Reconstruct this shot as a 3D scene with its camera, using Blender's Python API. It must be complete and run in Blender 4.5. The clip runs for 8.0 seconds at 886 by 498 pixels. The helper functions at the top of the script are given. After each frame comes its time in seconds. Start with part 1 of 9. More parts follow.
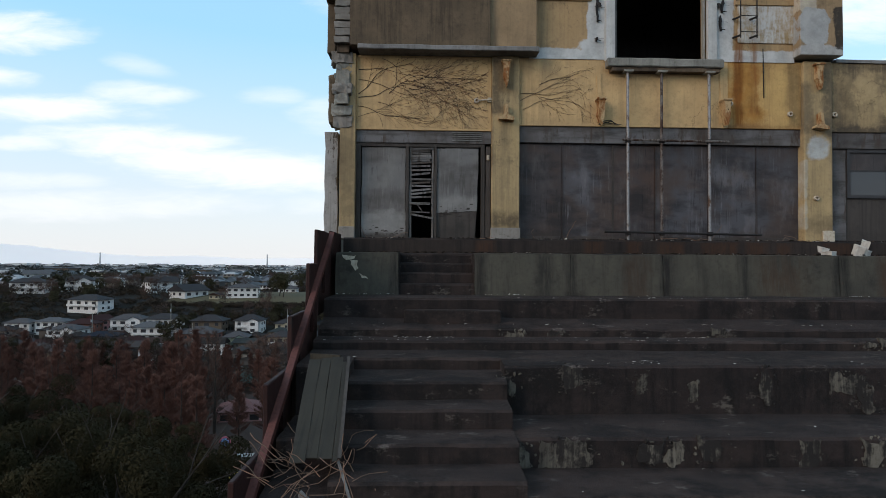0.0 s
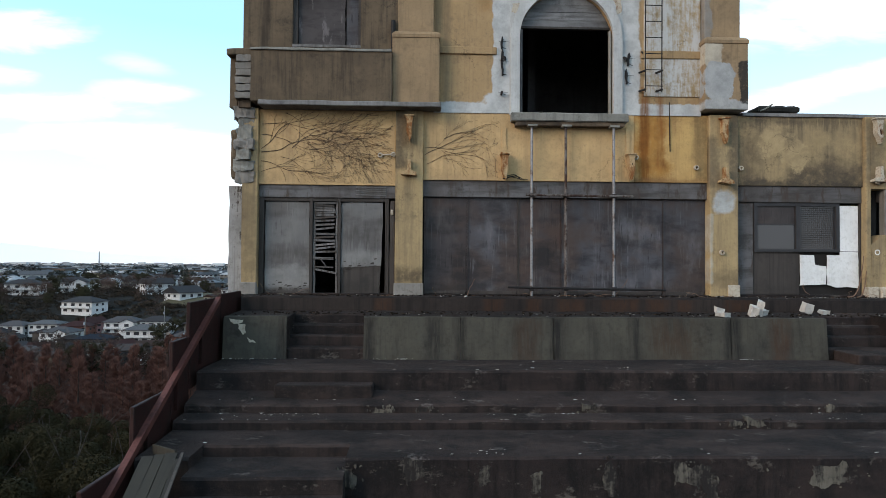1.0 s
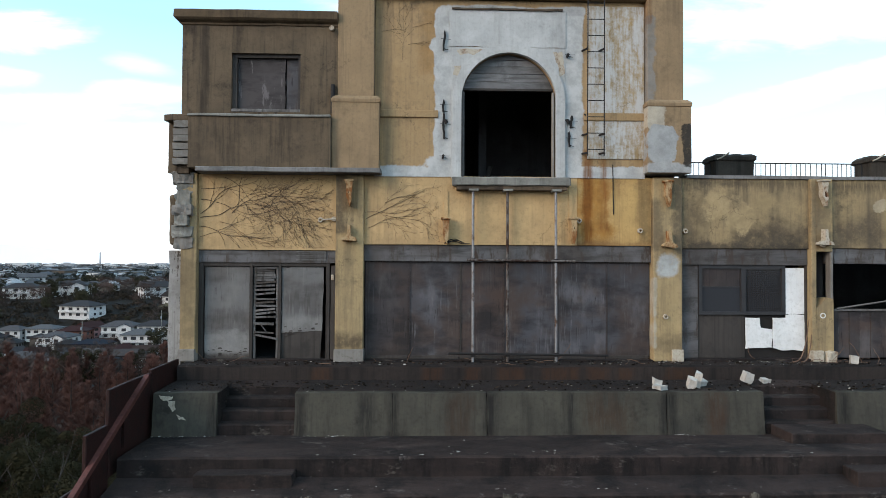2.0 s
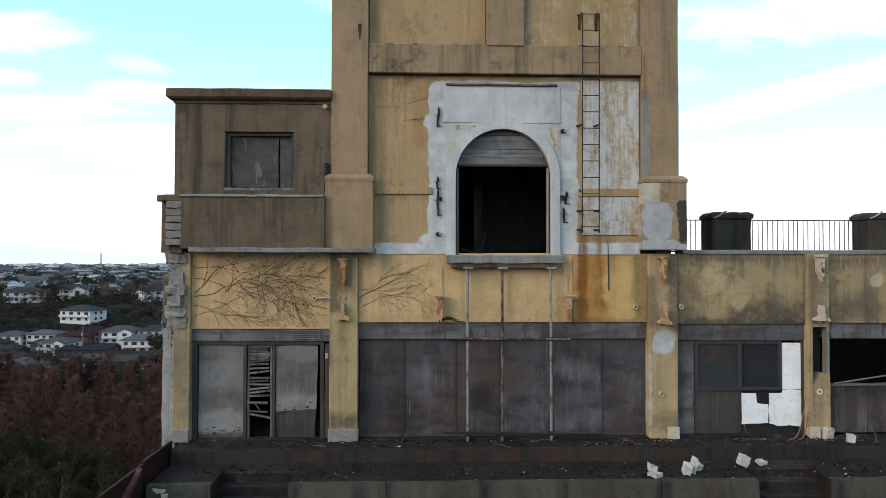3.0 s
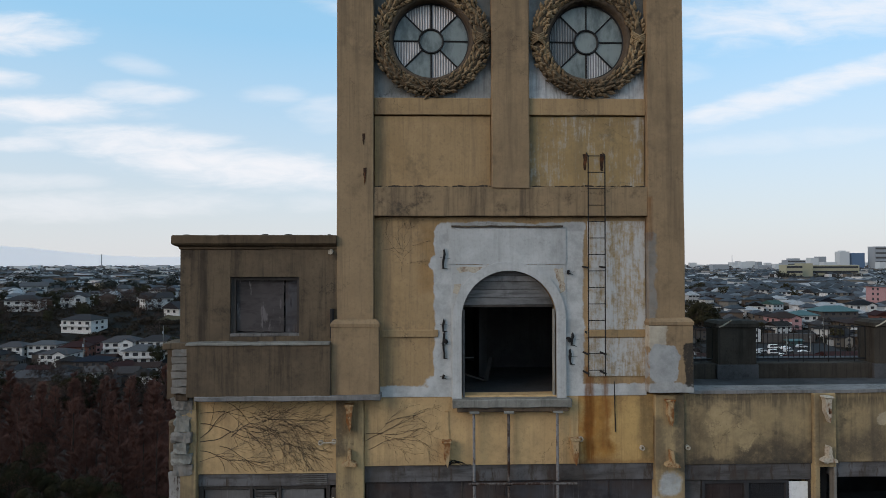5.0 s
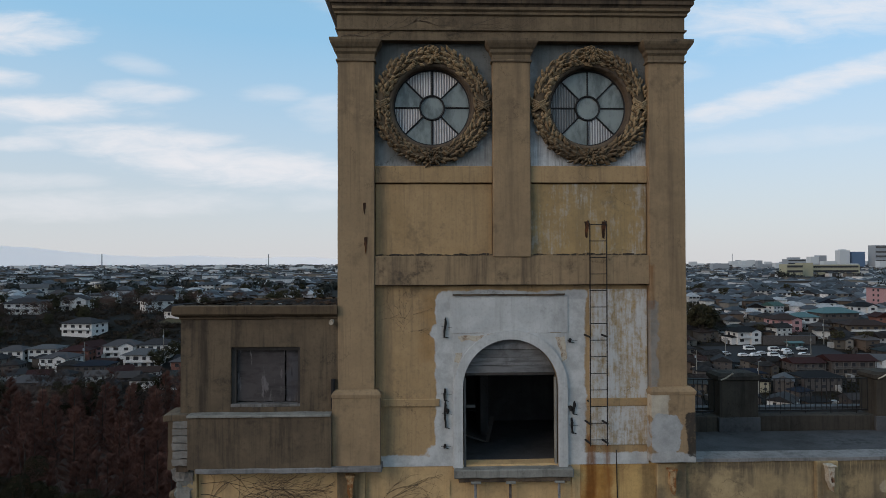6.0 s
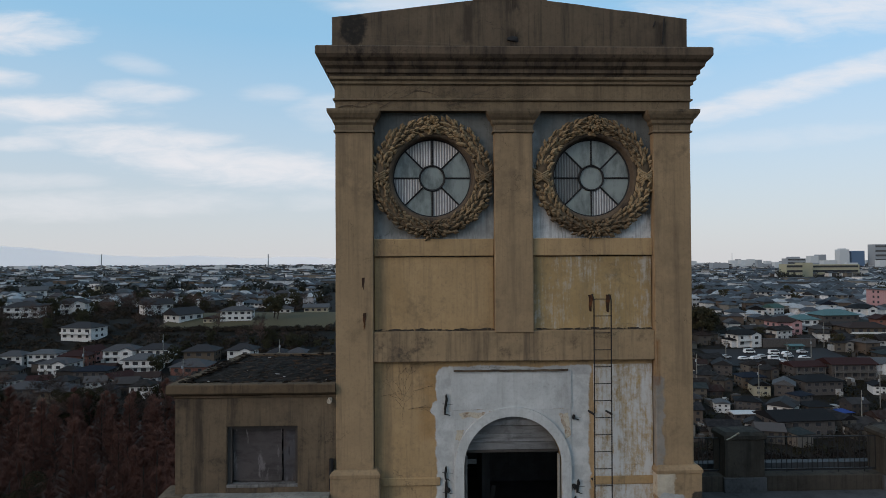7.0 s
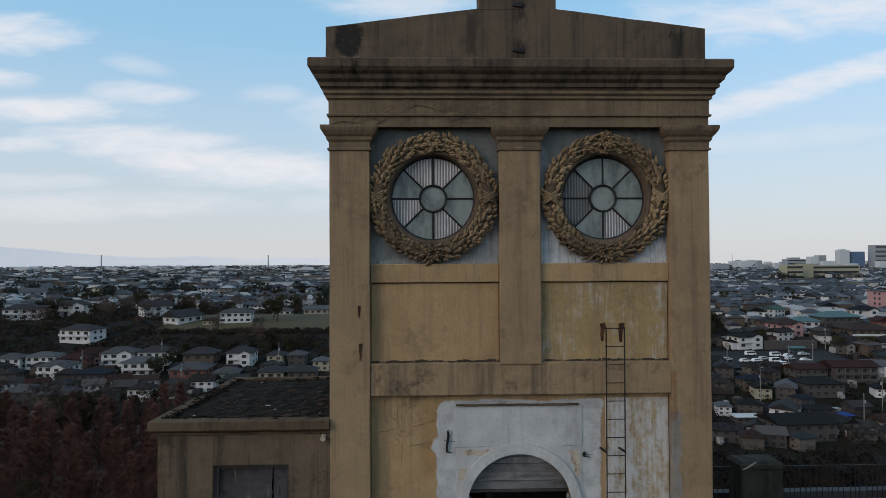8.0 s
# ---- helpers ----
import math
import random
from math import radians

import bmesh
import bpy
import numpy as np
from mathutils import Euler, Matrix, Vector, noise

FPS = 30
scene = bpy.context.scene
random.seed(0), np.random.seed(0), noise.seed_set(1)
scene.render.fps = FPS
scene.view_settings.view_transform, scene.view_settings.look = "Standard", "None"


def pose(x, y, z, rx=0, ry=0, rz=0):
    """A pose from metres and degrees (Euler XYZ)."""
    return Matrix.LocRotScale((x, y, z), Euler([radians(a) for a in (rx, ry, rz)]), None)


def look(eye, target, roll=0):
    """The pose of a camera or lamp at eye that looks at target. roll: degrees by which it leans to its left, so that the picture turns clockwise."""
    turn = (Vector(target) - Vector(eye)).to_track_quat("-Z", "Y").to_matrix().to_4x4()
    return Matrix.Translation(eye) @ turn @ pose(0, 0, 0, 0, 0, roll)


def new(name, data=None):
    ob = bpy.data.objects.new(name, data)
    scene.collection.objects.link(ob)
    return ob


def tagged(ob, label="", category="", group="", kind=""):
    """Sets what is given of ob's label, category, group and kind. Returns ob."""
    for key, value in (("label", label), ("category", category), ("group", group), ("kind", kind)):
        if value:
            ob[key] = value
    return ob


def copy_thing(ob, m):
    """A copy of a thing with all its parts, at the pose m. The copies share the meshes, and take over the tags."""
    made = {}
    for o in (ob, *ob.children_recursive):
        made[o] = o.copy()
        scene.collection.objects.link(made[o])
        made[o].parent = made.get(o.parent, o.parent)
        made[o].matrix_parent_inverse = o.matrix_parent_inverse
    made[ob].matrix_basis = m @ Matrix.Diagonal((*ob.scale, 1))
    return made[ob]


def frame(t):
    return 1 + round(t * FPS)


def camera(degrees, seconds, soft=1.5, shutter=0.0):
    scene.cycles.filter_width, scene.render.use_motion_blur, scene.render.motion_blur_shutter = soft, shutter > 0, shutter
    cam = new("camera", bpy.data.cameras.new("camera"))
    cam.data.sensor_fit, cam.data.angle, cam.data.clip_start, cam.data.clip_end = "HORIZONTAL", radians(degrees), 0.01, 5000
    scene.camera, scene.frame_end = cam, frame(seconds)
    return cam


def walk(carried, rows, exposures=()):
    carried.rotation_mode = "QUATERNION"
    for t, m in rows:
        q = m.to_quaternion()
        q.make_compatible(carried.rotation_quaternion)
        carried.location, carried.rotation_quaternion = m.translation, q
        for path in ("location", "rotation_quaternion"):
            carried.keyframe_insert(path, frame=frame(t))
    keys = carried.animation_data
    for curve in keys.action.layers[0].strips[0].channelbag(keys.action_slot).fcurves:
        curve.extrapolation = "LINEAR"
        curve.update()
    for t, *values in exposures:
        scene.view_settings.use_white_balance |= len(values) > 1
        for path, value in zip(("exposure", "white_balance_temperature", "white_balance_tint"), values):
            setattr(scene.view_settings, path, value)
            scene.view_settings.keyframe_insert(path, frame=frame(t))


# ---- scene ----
cam = camera(72.0, 8.0, soft=0.75)
PATH = [
    (0, (-1.628, -13.644, -0.555), (-1.565, -11.646, -0.506), 0.4),
    (0.5, (-0.58, -13.696, 0.057), (-0.516, -11.697, 0.105), 0.4),
    (1, (0.55, -13.704, 0.74), (0.614, -11.706, 0.785), 0.4),
    (1.5, (1.523, -13.724, 1.464), (1.587, -11.726, 1.508), 0.4),
    (1.7, (1.718, -13.70, 1.751), (1.781, -11.702, 1.795), 0.37),
    (2.8, (2.047, -13.66, 3.668), (2.106, -11.662, 3.709), 0.1),
    (3, (2.035, -13.656, 4.019), (2.094, -11.657, 4.059), 0.1),
    (3.5, (2.009, -13.671, 4.885), (2.067, -11.673, 4.925), -0.0),
    (4, (1.961, -13.695, 5.679), (2.019, -11.696, 5.719), -0.1),
    (4.5, (1.93, -13.696, 6.469), (1.988, -11.697, 6.509), -0.1),
    (6, (1.894, -13.67, 8.836), (1.951, -11.671, 8.872), -0.2),
    (6.5, (1.892, -13.654, 9.666), (1.949, -11.656, 9.7), -0.2),
    (7, (1.89, -13.379, 10.514), (1.948, -11.381, 10.548), -0.3),
    (7.5, (1.896, -12.962, 11.002), (1.953, -10.963, 11.038), -0.2),
    (8, (1.886, -12.506, 11.049), (1.944, -10.507, 11.085), -0.3),
]
EXPOSURE = [(0, 0.34, 6500, 13), (0.7, 0.60, 6500, 13), (1.5, 0.92, 6500, 12), (3, 0.74, 6500, 12), (3.8, 0.48, 6450, 12), (4.5, 0.20, 6450, 13), (6, -0.12, 6450, 14), (6.8, -0.14, 6450, 14), (8, -0.10, 6450, 14)]
walk(cam, [(t, look(eye, target, roll)) for t, eye, target, roll in PATH], EXPOSURE)

# ---- world and sun: low winter sun behind thin cloud, over to the left ----
SUN_ELEV, SUN_AZ = radians(24), radians(-125)   # azimuth from +y, to the right
world = bpy.data.worlds.new("sky")
scene.world = world
world.use_nodes = True
wn, wl = world.node_tree.nodes, world.node_tree.links
wn.clear()


def wnode(kind, **values):
    n = wn.new(kind)
    for key, value in values.items():
        n.inputs[key].default_value = value
    return n


w_out, w_bg = wn.new("ShaderNodeOutputWorld"), wn.new("ShaderNodeBackground")
w_sky = wn.new("ShaderNodeTexSky")
w_sky.sky_type, w_sky.sun_disc = "NISHITA", False
w_sky.sun_elevation, w_sky.sun_rotation = SUN_ELEV, SUN_AZ
w_sky.altitude, w_sky.dust_density, w_sky.ozone_density = 60, 0.3, 1.6
w_co = wn.new("ShaderNodeTexCoord")
w_map = wn.new("ShaderNodeMapping")
w_map.inputs["Scale"].default_value = (1.5, 1.5, 11.0)
w_map.inputs["Location"].default_value = (0.7, 0.2, 0.35)
wl.new(w_co.outputs["Generated"], w_map.inputs["Vector"])
w_noise = wnode("ShaderNodeTexNoise", Scale=1.9, Detail=9.0, Roughness=0.56, Distortion=0.7)
wl.new(w_map.outputs["Vector"], w_noise.inputs["Vector"])
w_ramp = wn.new("ShaderNodeValToRGB")
w_ramp.color_ramp.elements[0].position, w_ramp.color_ramp.elements[0].color = 0.47, (0, 0, 0, 1)
w_ramp.color_ramp.elements[1].position, w_ramp.color_ramp.elements[1].color = 0.72, (1, 1, 1, 1)
wl.new(w_noise.outputs["Fac"], w_ramp.inputs["Fac"])
# thin haze that thickens to the horizon
w_sep = wn.new("ShaderNodeSeparateXYZ")
wl.new(w_co.outputs["Generated"], w_sep.inputs["Vector"])
w_haze = wnode("ShaderNodeMapRange")
w_haze.inputs["From Min"].default_value, w_haze.inputs["From Max"].default_value = 0.0, 0.34
w_haze.inputs["To Min"].default_value, w_haze.inputs["To Max"].default_value = 0.97, 0.0
wl.new(w_sep.outputs["Z"], w_haze.inputs["Value"])
w_gain = wn.new("ShaderNodeMixRGB")
w_gain.blend_type = "MULTIPLY"
w_gain.inputs["Fac"].default_value = 1.0
w_gain.inputs["Color2"].default_value = (1.85, 1.94, 2.0, 1)
wl.new(w_sky.outputs["Color"], w_gain.inputs["Color1"])
w_m1 = wn.new("ShaderNodeMixRGB")
w_m1.inputs["Color2"].default_value = (6.95, 7.08, 7.02, 1)
wl.new(w_haze.outputs["Result"], w_m1.inputs["Fac"])
w_m0 = wn.new("ShaderNodeMixRGB")      # thin bright veil over the blue
w_m0.inputs["Fac"].default_value = 0.66
w_m0.inputs["Color2"].default_value = (3.55, 6.95, 9.1, 1)
wl.new(w_gain.outputs["Color"], w_m0.inputs["Color1"])
wl.new(w_m0.outputs["Color"], w_m1.inputs["Color1"])


def wmath(op, a, b=0.0, c=0.0):
    n = wn.new("ShaderNodeMath")
    n.operation = op
    for i, v in enumerate((a, b, c)):
        if isinstance(v, (int, float)):
            n.inputs[i].default_value = v
        else:
            wl.new(v, n.inputs[i])
    return n.outputs["Value"]


def wsoft(v, lo, hi, a=0.0, b=1.0):
    n = wn.new("ShaderNodeMapRange")
    n.interpolation_type = "SMOOTHSTEP"
    for key, x in (("From Min", lo), ("From Max", hi), ("To Min", a), ("To Max", b)):
        n.inputs[key].default_value = x
    wl.new(v, n.inputs["Value"])
    return n.outputs["Result"]


# banks of thin cloud ahead: along (x / y), up (z / y), half length, half height, slope, thickness
CLOUDS = [
    (-0.654, 0.372, 0.075, 0.024, 0.0, 0.95), (-0.70, 0.298, 0.055, 0.014, -0.1, 0.75), (-0.625, 0.248, 0.135, 0.017, 0.0, 0.9), (-0.467, 0.273, 0.06, 0.015, 0.0, 0.65),
    (-0.464, 0.319, 0.04, 0.012, -0.2, 0.35), (-0.642, 0.19, 0.065, 0.010, 0.0, 0.8), (-0.462, 0.192, 0.135, 0.021, -0.05, 0.95), (-0.298, 0.155, 0.16, 0.026, -0.08, 0.95),
    (-0.244, 0.272, 0.045, 0.012, 0.0, 0.4), (-0.166, 0.245, 0.04, 0.022, 0.0, 0.45), (-0.658, 0.129, 0.06, 0.011, 0.0, 0.5), (-0.569, 0.13, 0.045, 0.009, 0.0, 0.4),
    (-0.178, 0.096, 0.04, 0.013, 0.0, 0.35), (-0.033, 0.424, 0.10, 0.03, 0.0, 0.65), (0.64, 0.288, 0.20, 0.019, 0.28, 0.85), (0.70, 0.427, 0.26, 0.042, 0.1, 0.8), (0.434, 0.314, 0.035, 0.013, 0.0, 0.3),
    (-0.55, 0.09, 0.2, 0.018, 0.02, 0.5), (0.60, 0.20, 0.16, 0.014, 0.1, 0.3),
]
w_fwd = wmath("MAXIMUM", w_sep.outputs["Y"], 0.08)
w_u, w_v = wmath("DIVIDE", w_sep.outputs["X"], w_fwd), wmath("DIVIDE", w_sep.outputs["Z"], w_fwd)
w_uv = wn.new("ShaderNodeCombineXYZ")
wl.new(wmath("MULTIPLY", w_u, 9.0), w_uv.inputs["X"])
wl.new(wmath("MULTIPLY", w_v, 34.0), w_uv.inputs["Y"])
w_rag = wnode("ShaderNodeTexNoise", Scale=1.0, Detail=8.0, Roughness=0.6, Distortion=0.35)
wl.new(w_uv.outputs["Vector"], w_rag.inputs["Vector"])
w_fray = wmath("MULTIPLY_ADD", w_rag.outputs["Fac"], 5.2, -2.6)
w_bank = 0.0
for cu, cv, ca, cb, cs, ck in CLOUDS:
    du = wmath("SUBTRACT", w_u, cu)
    dv = wmath("MULTIPLY_ADD", du, -cs, wmath("SUBTRACT", w_v, cv))
    du, dv = wmath("DIVIDE", du, ca), wmath("DIVIDE", dv, cb)
    e2 = wmath("ADD", wmath("MULTIPLY_ADD", du, du, wmath("MULTIPLY", dv, dv)), w_fray)
    w_bank = wmath("MAXIMUM", w_bank, wsoft(e2, -1.2, 2.9, ck, 0.0))
w_ahead = wsoft(w_sep.outputs["Y"], 0.45, 0.62)
w_rest = wn.new("ShaderNodeRGBToBW")
wl.new(w_ramp.outputs["Color"], w_rest.inputs["Color"])
w_all = wmath("ADD", wmath("MULTIPLY", w_bank, w_ahead), wmath("MULTIPLY", w_rest.outputs["Val"], wmath("SUBTRACT", 1.0, w_ahead)))
w_m2 = wn.new("ShaderNodeMixRGB")
w_m2.inputs["Color2"].default_value = (9.2, 9.3, 9.35, 1)
wl.new(w_all, w_m2.inputs["Fac"])
wl.new(w_m1.outputs["Color"], w_m2.inputs["Color1"])
w_bg.inputs["Strength"].default_value = 0.094
w_glow = wn.new("ShaderNodeMixRGB")      # the hazy north a little brighter than the rest
w_glow.blend_type = "MULTIPLY"
w_glow.inputs["Fac"].default_value = 1.0
wl.new(w_m2.outputs["Color"], w_glow.inputs["Color1"])
wl.new(wsoft(w_sep.outputs["Y"], -0.2, 0.8, 1.0, 1.05), w_glow.inputs["Color2"])
wl.new(w_glow.outputs["Color"], w_bg.inputs["Color"])
wl.new(w_bg.outputs["Background"], w_out.inputs["Surface"])

sun = new("sun", bpy.data.lights.new("sun", "SUN"))
sun.data.energy, sun.data.angle, sun.data.color = 1.3, radians(34), (1.0, 0.79, 0.60)
sun_way = Vector((math.sin(SUN_AZ) * math.cos(SUN_ELEV), math.cos(SUN_AZ) * math.cos(SUN_ELEV), math.sin(SUN_ELEV)))
sun.matrix_world = look(sun_way * 100, (0, 0, 0))


# ---- materials ----
class Nodes:
    """A small builder for node materials."""

    def __init__(self, name):
        self.m = bpy.data.materials.new(name)
        self.m.use_nodes = True
        self.t = self.m.node_tree
        self.b = self.t.nodes["Principled BSDF"]
        self.co = None

    def n(self, kind, **values):
        node = self.t.nodes.new(kind)
        for key, value in values.items():
            node.inputs[key].default_value = value
        return node

    def link(self, a, b):
        self.t.links.new(a, b)

    def where(self, local=False):
        if local:
            return self.n("ShaderNodeTexCoord").outputs["Object"]
        return self.n("ShaderNodeNewGeometry").outputs["Position"]

    def noise(self, scale, detail=4.0, rough=0.55, stretch=(1, 1, 1), shift=(0, 0, 0), local=False, distortion=0.0):
        mp = self.n("ShaderNodeMapping", Scale=stretch, Location=shift)
        self.link(self.where(local), mp.inputs["Vector"])
        no = self.n("ShaderNodeTexNoise", Scale=scale, Detail=detail, Roughness=rough, Distortion=distortion)
        self.link(mp.outputs["Vector"], no.inputs["Vector"])
        return no.outputs["Fac"]

    def ramp(self, fac, lo, hi, a=0.0, b=1.0):
        r = self.n("ShaderNodeMapRange")
        r.interpolation_type = "SMOOTHSTEP"
        for key, v in (("From Min", lo), ("From Max", hi), ("To Min", a), ("To Max", b)):
            r.inputs[key].default_value = v
        self.link(fac, r.inputs["Value"])
        return r.outputs["Result"]

    def mix(self, fac, a, b):
        x = self.n("ShaderNodeMixRGB")
        for key, v in (("Fac", fac), ("Color1", a), ("Color2", b)):
            if isinstance(v, tuple):
                x.inputs[key].default_value = (*v, 1)
            elif isinstance(v, (int, float)):
                x.inputs[key].default_value = v
            else:
                self.link(v, x.inputs[key])
        return x.outputs["Color"]

    def times(self, a, b):
        x = self.n("ShaderNodeMath")
        x.operation = "MULTIPLY"
        for k, v in enumerate((a, b)):
            if isinstance(v, (int, float)):
                x.inputs[k].default_value = v
            else:
                self.link(v, x.inputs[k])
        return x.outputs["Value"]

    def marks(self, c, spots):
        """Stains and coats with a shape of their own on a facade: (x0, x1, z0, z1, feather, raggedness, kind, colour, amount); kind "run" frays downwards, "blob" all round."""
        sp = self.n("ShaderNodeSeparateXYZ")
        self.link(self.where(), sp.inputs["Vector"])
        nb, nf = self.noise(2.2, 7, 0.68, shift=(3, 1, 8)), self.noise(1.0, 7, 0.68, stretch=(11, 11, 0.45), shift=(5, 0, 1))

        def calc(op, a, b=0.0, d=0.0):
            n = self.n("ShaderNodeMath")
            n.operation = op
            for i, v in enumerate((a, b, d)):
                if isinstance(v, (int, float)):
                    n.inputs[i].default_value = v
                else:
                    self.link(v, n.inputs[i])
            return n.outputs["Value"]

        tone, wear = self.ramp(self.noise(3.1, 7, 0.7, shift=(6, 2, 4)), 0.33, 0.68), self.ramp(self.noise(8.0, 7, 0.74, shift=(1, 7, 3)), 0.30, 0.52, 0.6, 1.0)
        streaks = self.ramp(nf, 0.36, 0.58, 0.35, 1.0)
        for x0, x1, z0, z1, soft, rag, kind, colour, amount in spots:
            dx = calc("SUBTRACT", calc("ABSOLUTE", calc("SUBTRACT", sp.outputs["X"], (x0 + x1) / 2)), (x1 - x0) / 2)
            dz = calc("SUBTRACT", calc("ABSOLUTE", calc("SUBTRACT", sp.outputs["Z"], (z0 + z1) / 2)), (z1 - z0) / 2)
            if kind == "run":
                dx = calc("MULTIPLY_ADD", nb, rag * 2.4, calc("SUBTRACT", dx, rag * 1.2))
                dz = calc("MULTIPLY_ADD", nf, rag * 7, calc("SUBTRACT", dz, rag * 3.2))
                d = calc("MAXIMUM", dx, dz)
                m = self.times(self.ramp(d, -soft, soft, amount, 0.0), streaks)
            else:
                r = min(x1 - x0, z1 - z0) * 0.4
                ex, ez = calc("MAXIMUM", calc("ADD", dx, r), 0.0), calc("MAXIMUM", calc("ADD", dz, r), 0.0)
                d = calc("SUBTRACT", calc("SQRT", calc("MULTIPLY_ADD", ex, ex, calc("MULTIPLY", ez, ez))), r)
                d = calc("MULTIPLY_ADD", nb, rag * 5, calc("SUBTRACT", d, rag * 2.5))
                m = self.times(self.ramp(d, -soft, soft, amount, 0.0), wear if amount < 1 else 1.0)
            c = self.mix(m, c, self.mix(tone, tuple(v * 1.06 for v in colour), tuple(v * 0.72 for v in colour)))
        return c

    def done(self, colour, rough=0.8, bump=None, height=0.01, strength=0.6, metal=0.0):
        if isinstance(colour, tuple):
            self.b.inputs["Base Color"].default_value = (*colour, 1)
        else:
            self.link(colour, self.b.inputs["Base Color"])
        if isinstance(rough, (int, float)):
            self.b.inputs["Roughness"].default_value = rough
        else:
            self.link(rough, self.b.inputs["Roughness"])
        self.b.inputs["Metallic"].default_value = metal
        self.b.inputs["Specular IOR Level"].default_value = 0.3
        if bump is not None:
            bu = self.n("ShaderNodeBump", Strength=strength, Distance=height)
            self.link(bump, bu.inputs["Height"])
            self.link(bu.outputs["Normal"], self.b.inputs["Normal"])
        return self.m


def stucco(name, base, second, stain, streak=0.6, peel=None, peel_at=(0.52, 0.6), shift=0.0, rough=0.9, cracks=True, blotch=0.55, marks=()):
    """Weathered plaster: uneven tone, vertical rain streaks, grimy blotches, a few hairline cracks, and paint worn to a second colour."""
    k = Nodes(name)
    c = k.mix(k.ramp(k.noise(0.5, 5, 0.6, shift=(shift, 0, shift)), 0.35, 0.68), base, second)
    c = k.mix(k.ramp(k.noise(2.3, 6, 0.62, shift=(shift, 5, 2)), 0.40, 0.72, 0, 0.55), c, tuple(min(0.9, v * 1.22) for v in base))
    c = k.mix(k.ramp(k.noise(13, 7, 0.7, shift=(shift, 3, 1)), 0.46, 0.78, 0, 0.38), c, stain)
    st = k.noise(1.0, 7, 0.66, stretch=(3.0, 3.0, 0.20), shift=(shift, 0, 0), distortion=0.2)
    st2 = k.noise(1.0, 6, 0.66, stretch=(15, 15, 0.5), shift=(shift + 4, 0, 0))
    c = k.mix(k.times(k.ramp(st, 0.47, 0.70), streak), c, stain)
    c = k.mix(k.times(k.ramp(st2, 0.50, 0.74), streak * 0.65), c, stain)
    grime = k.times(k.ramp(k.noise(0.9, 7, 0.72, shift=(7 + shift, 1, 2)), 0.50, 0.68), k.ramp(k.noise(5, 6, 0.7, shift=(shift, 0, 9)), 0.36, 0.62))
    c = k.mix(k.times(grime, blotch), c, tuple(v * 0.8 for v in stain))
    if marks:
        c = k.marks(c, marks)
    if peel:
        p = k.noise(1.0, 8, 0.74, stretch=(2.6, 2.6, 0.9), shift=(shift + 9, 0, 5))
        p2 = k.noise(1.0, 6, 0.68, stretch=(17, 17, 1.3), shift=(2, 0, 5))
        p3 = k.noise(9.0, 5, 0.7, shift=(2, 8, 5))
        pm = k.ramp(k.mix(0.25, k.mix(0.38, p, p2), p3), *peel_at)
        c = k.mix(pm, c, peel)
    fine = k.noise(55, 4, 0.7)
    if cracks:
        vo = k.n("ShaderNodeTexVoronoi", Scale=0.36)
        vo.feature = "DISTANCE_TO_EDGE"
        mp = k.n("ShaderNodeVectorMath")
        wob = k.n("ShaderNodeTexNoise", Scale=1.9, Detail=7.0, Roughness=0.62)
        k.link(k.where(), wob.inputs["Vector"])
        k.link(k.where(), mp.inputs[0])
        k.link(wob.outputs["Color"], mp.inputs[1])
        k.link(mp.outputs["Vector"], vo.inputs["Vector"])
        cr = k.times(k.ramp(vo.outputs["Distance"], 0.0, 0.0045, 0.5, 0.0), k.ramp(k.noise(0.7, 4, 0.6, shift=(3, 3, 3)), 0.50, 0.60))
        c = k.mix(cr, c, tuple(v * 0.35 for v in stain))
    h = k.mix(0.5, fine, k.noise(6, 6, 0.65))
    return k.done(c, rough, h, 0.016, 0.6)


M = {}
M["yellow"] = stucco("yellow_stucco", (0.49, 0.332, 0.162), (0.41, 0.275, 0.138), (0.14, 0.102, 0.07), 0.35, blotch=0.3)
M["yellow_r"] = stucco("dirty_yellow_stucco", (0.33, 0.24, 0.125), (0.24, 0.178, 0.10), (0.085, 0.068, 0.05), 0.6, shift=3.0, blotch=0.8, marks=(
    (7.8, 10.8, 3.95, 4.25, 0.12, 0.20, "run", (0.085, 0.066, 0.046), 0.8), (9.0, 10.9, 2.5, 3.15, 0.30, 0.25, "blob", (0.058, 0.047, 0.036), 0.85), (7.75, 8.35, 2.5, 3.7, 0.30, 0.2, "blob", (0.10, 0.077, 0.052), 0.7), (7.8, 10.9, 2.5, 2.68, 0.08, 0.1, "blob", (0.05, 0.041, 0.032), 0.8),
    (8.4, 9.0, 3.3, 3.9, 0.10, 0.22, "blob", (0.41, 0.305, 0.165), 0.85), (8.8, 9.5, 3.0, 3.5, 0.08, 0.22, "blob", (0.41, 0.305, 0.165), 0.85), (9.6, 10.6, 3.5, 3.8, 0.14, 0.2, "blob", (0.37, 0.275, 0.145), 0.7),
    (11.3, 24.0, 3.85, 4.25, 0.15, 0.22, "run", (0.075, 0.06, 0.043), 0.85), (11.3, 12.6, 2.5, 3.3, 0.35, 0.25, "blob", (0.075, 0.06, 0.045), 0.8), (12.4, 12.7, 3.5, 3.75, 0.03, 0.12, "blob", (0.46, 0.38, 0.26), 0.8)))
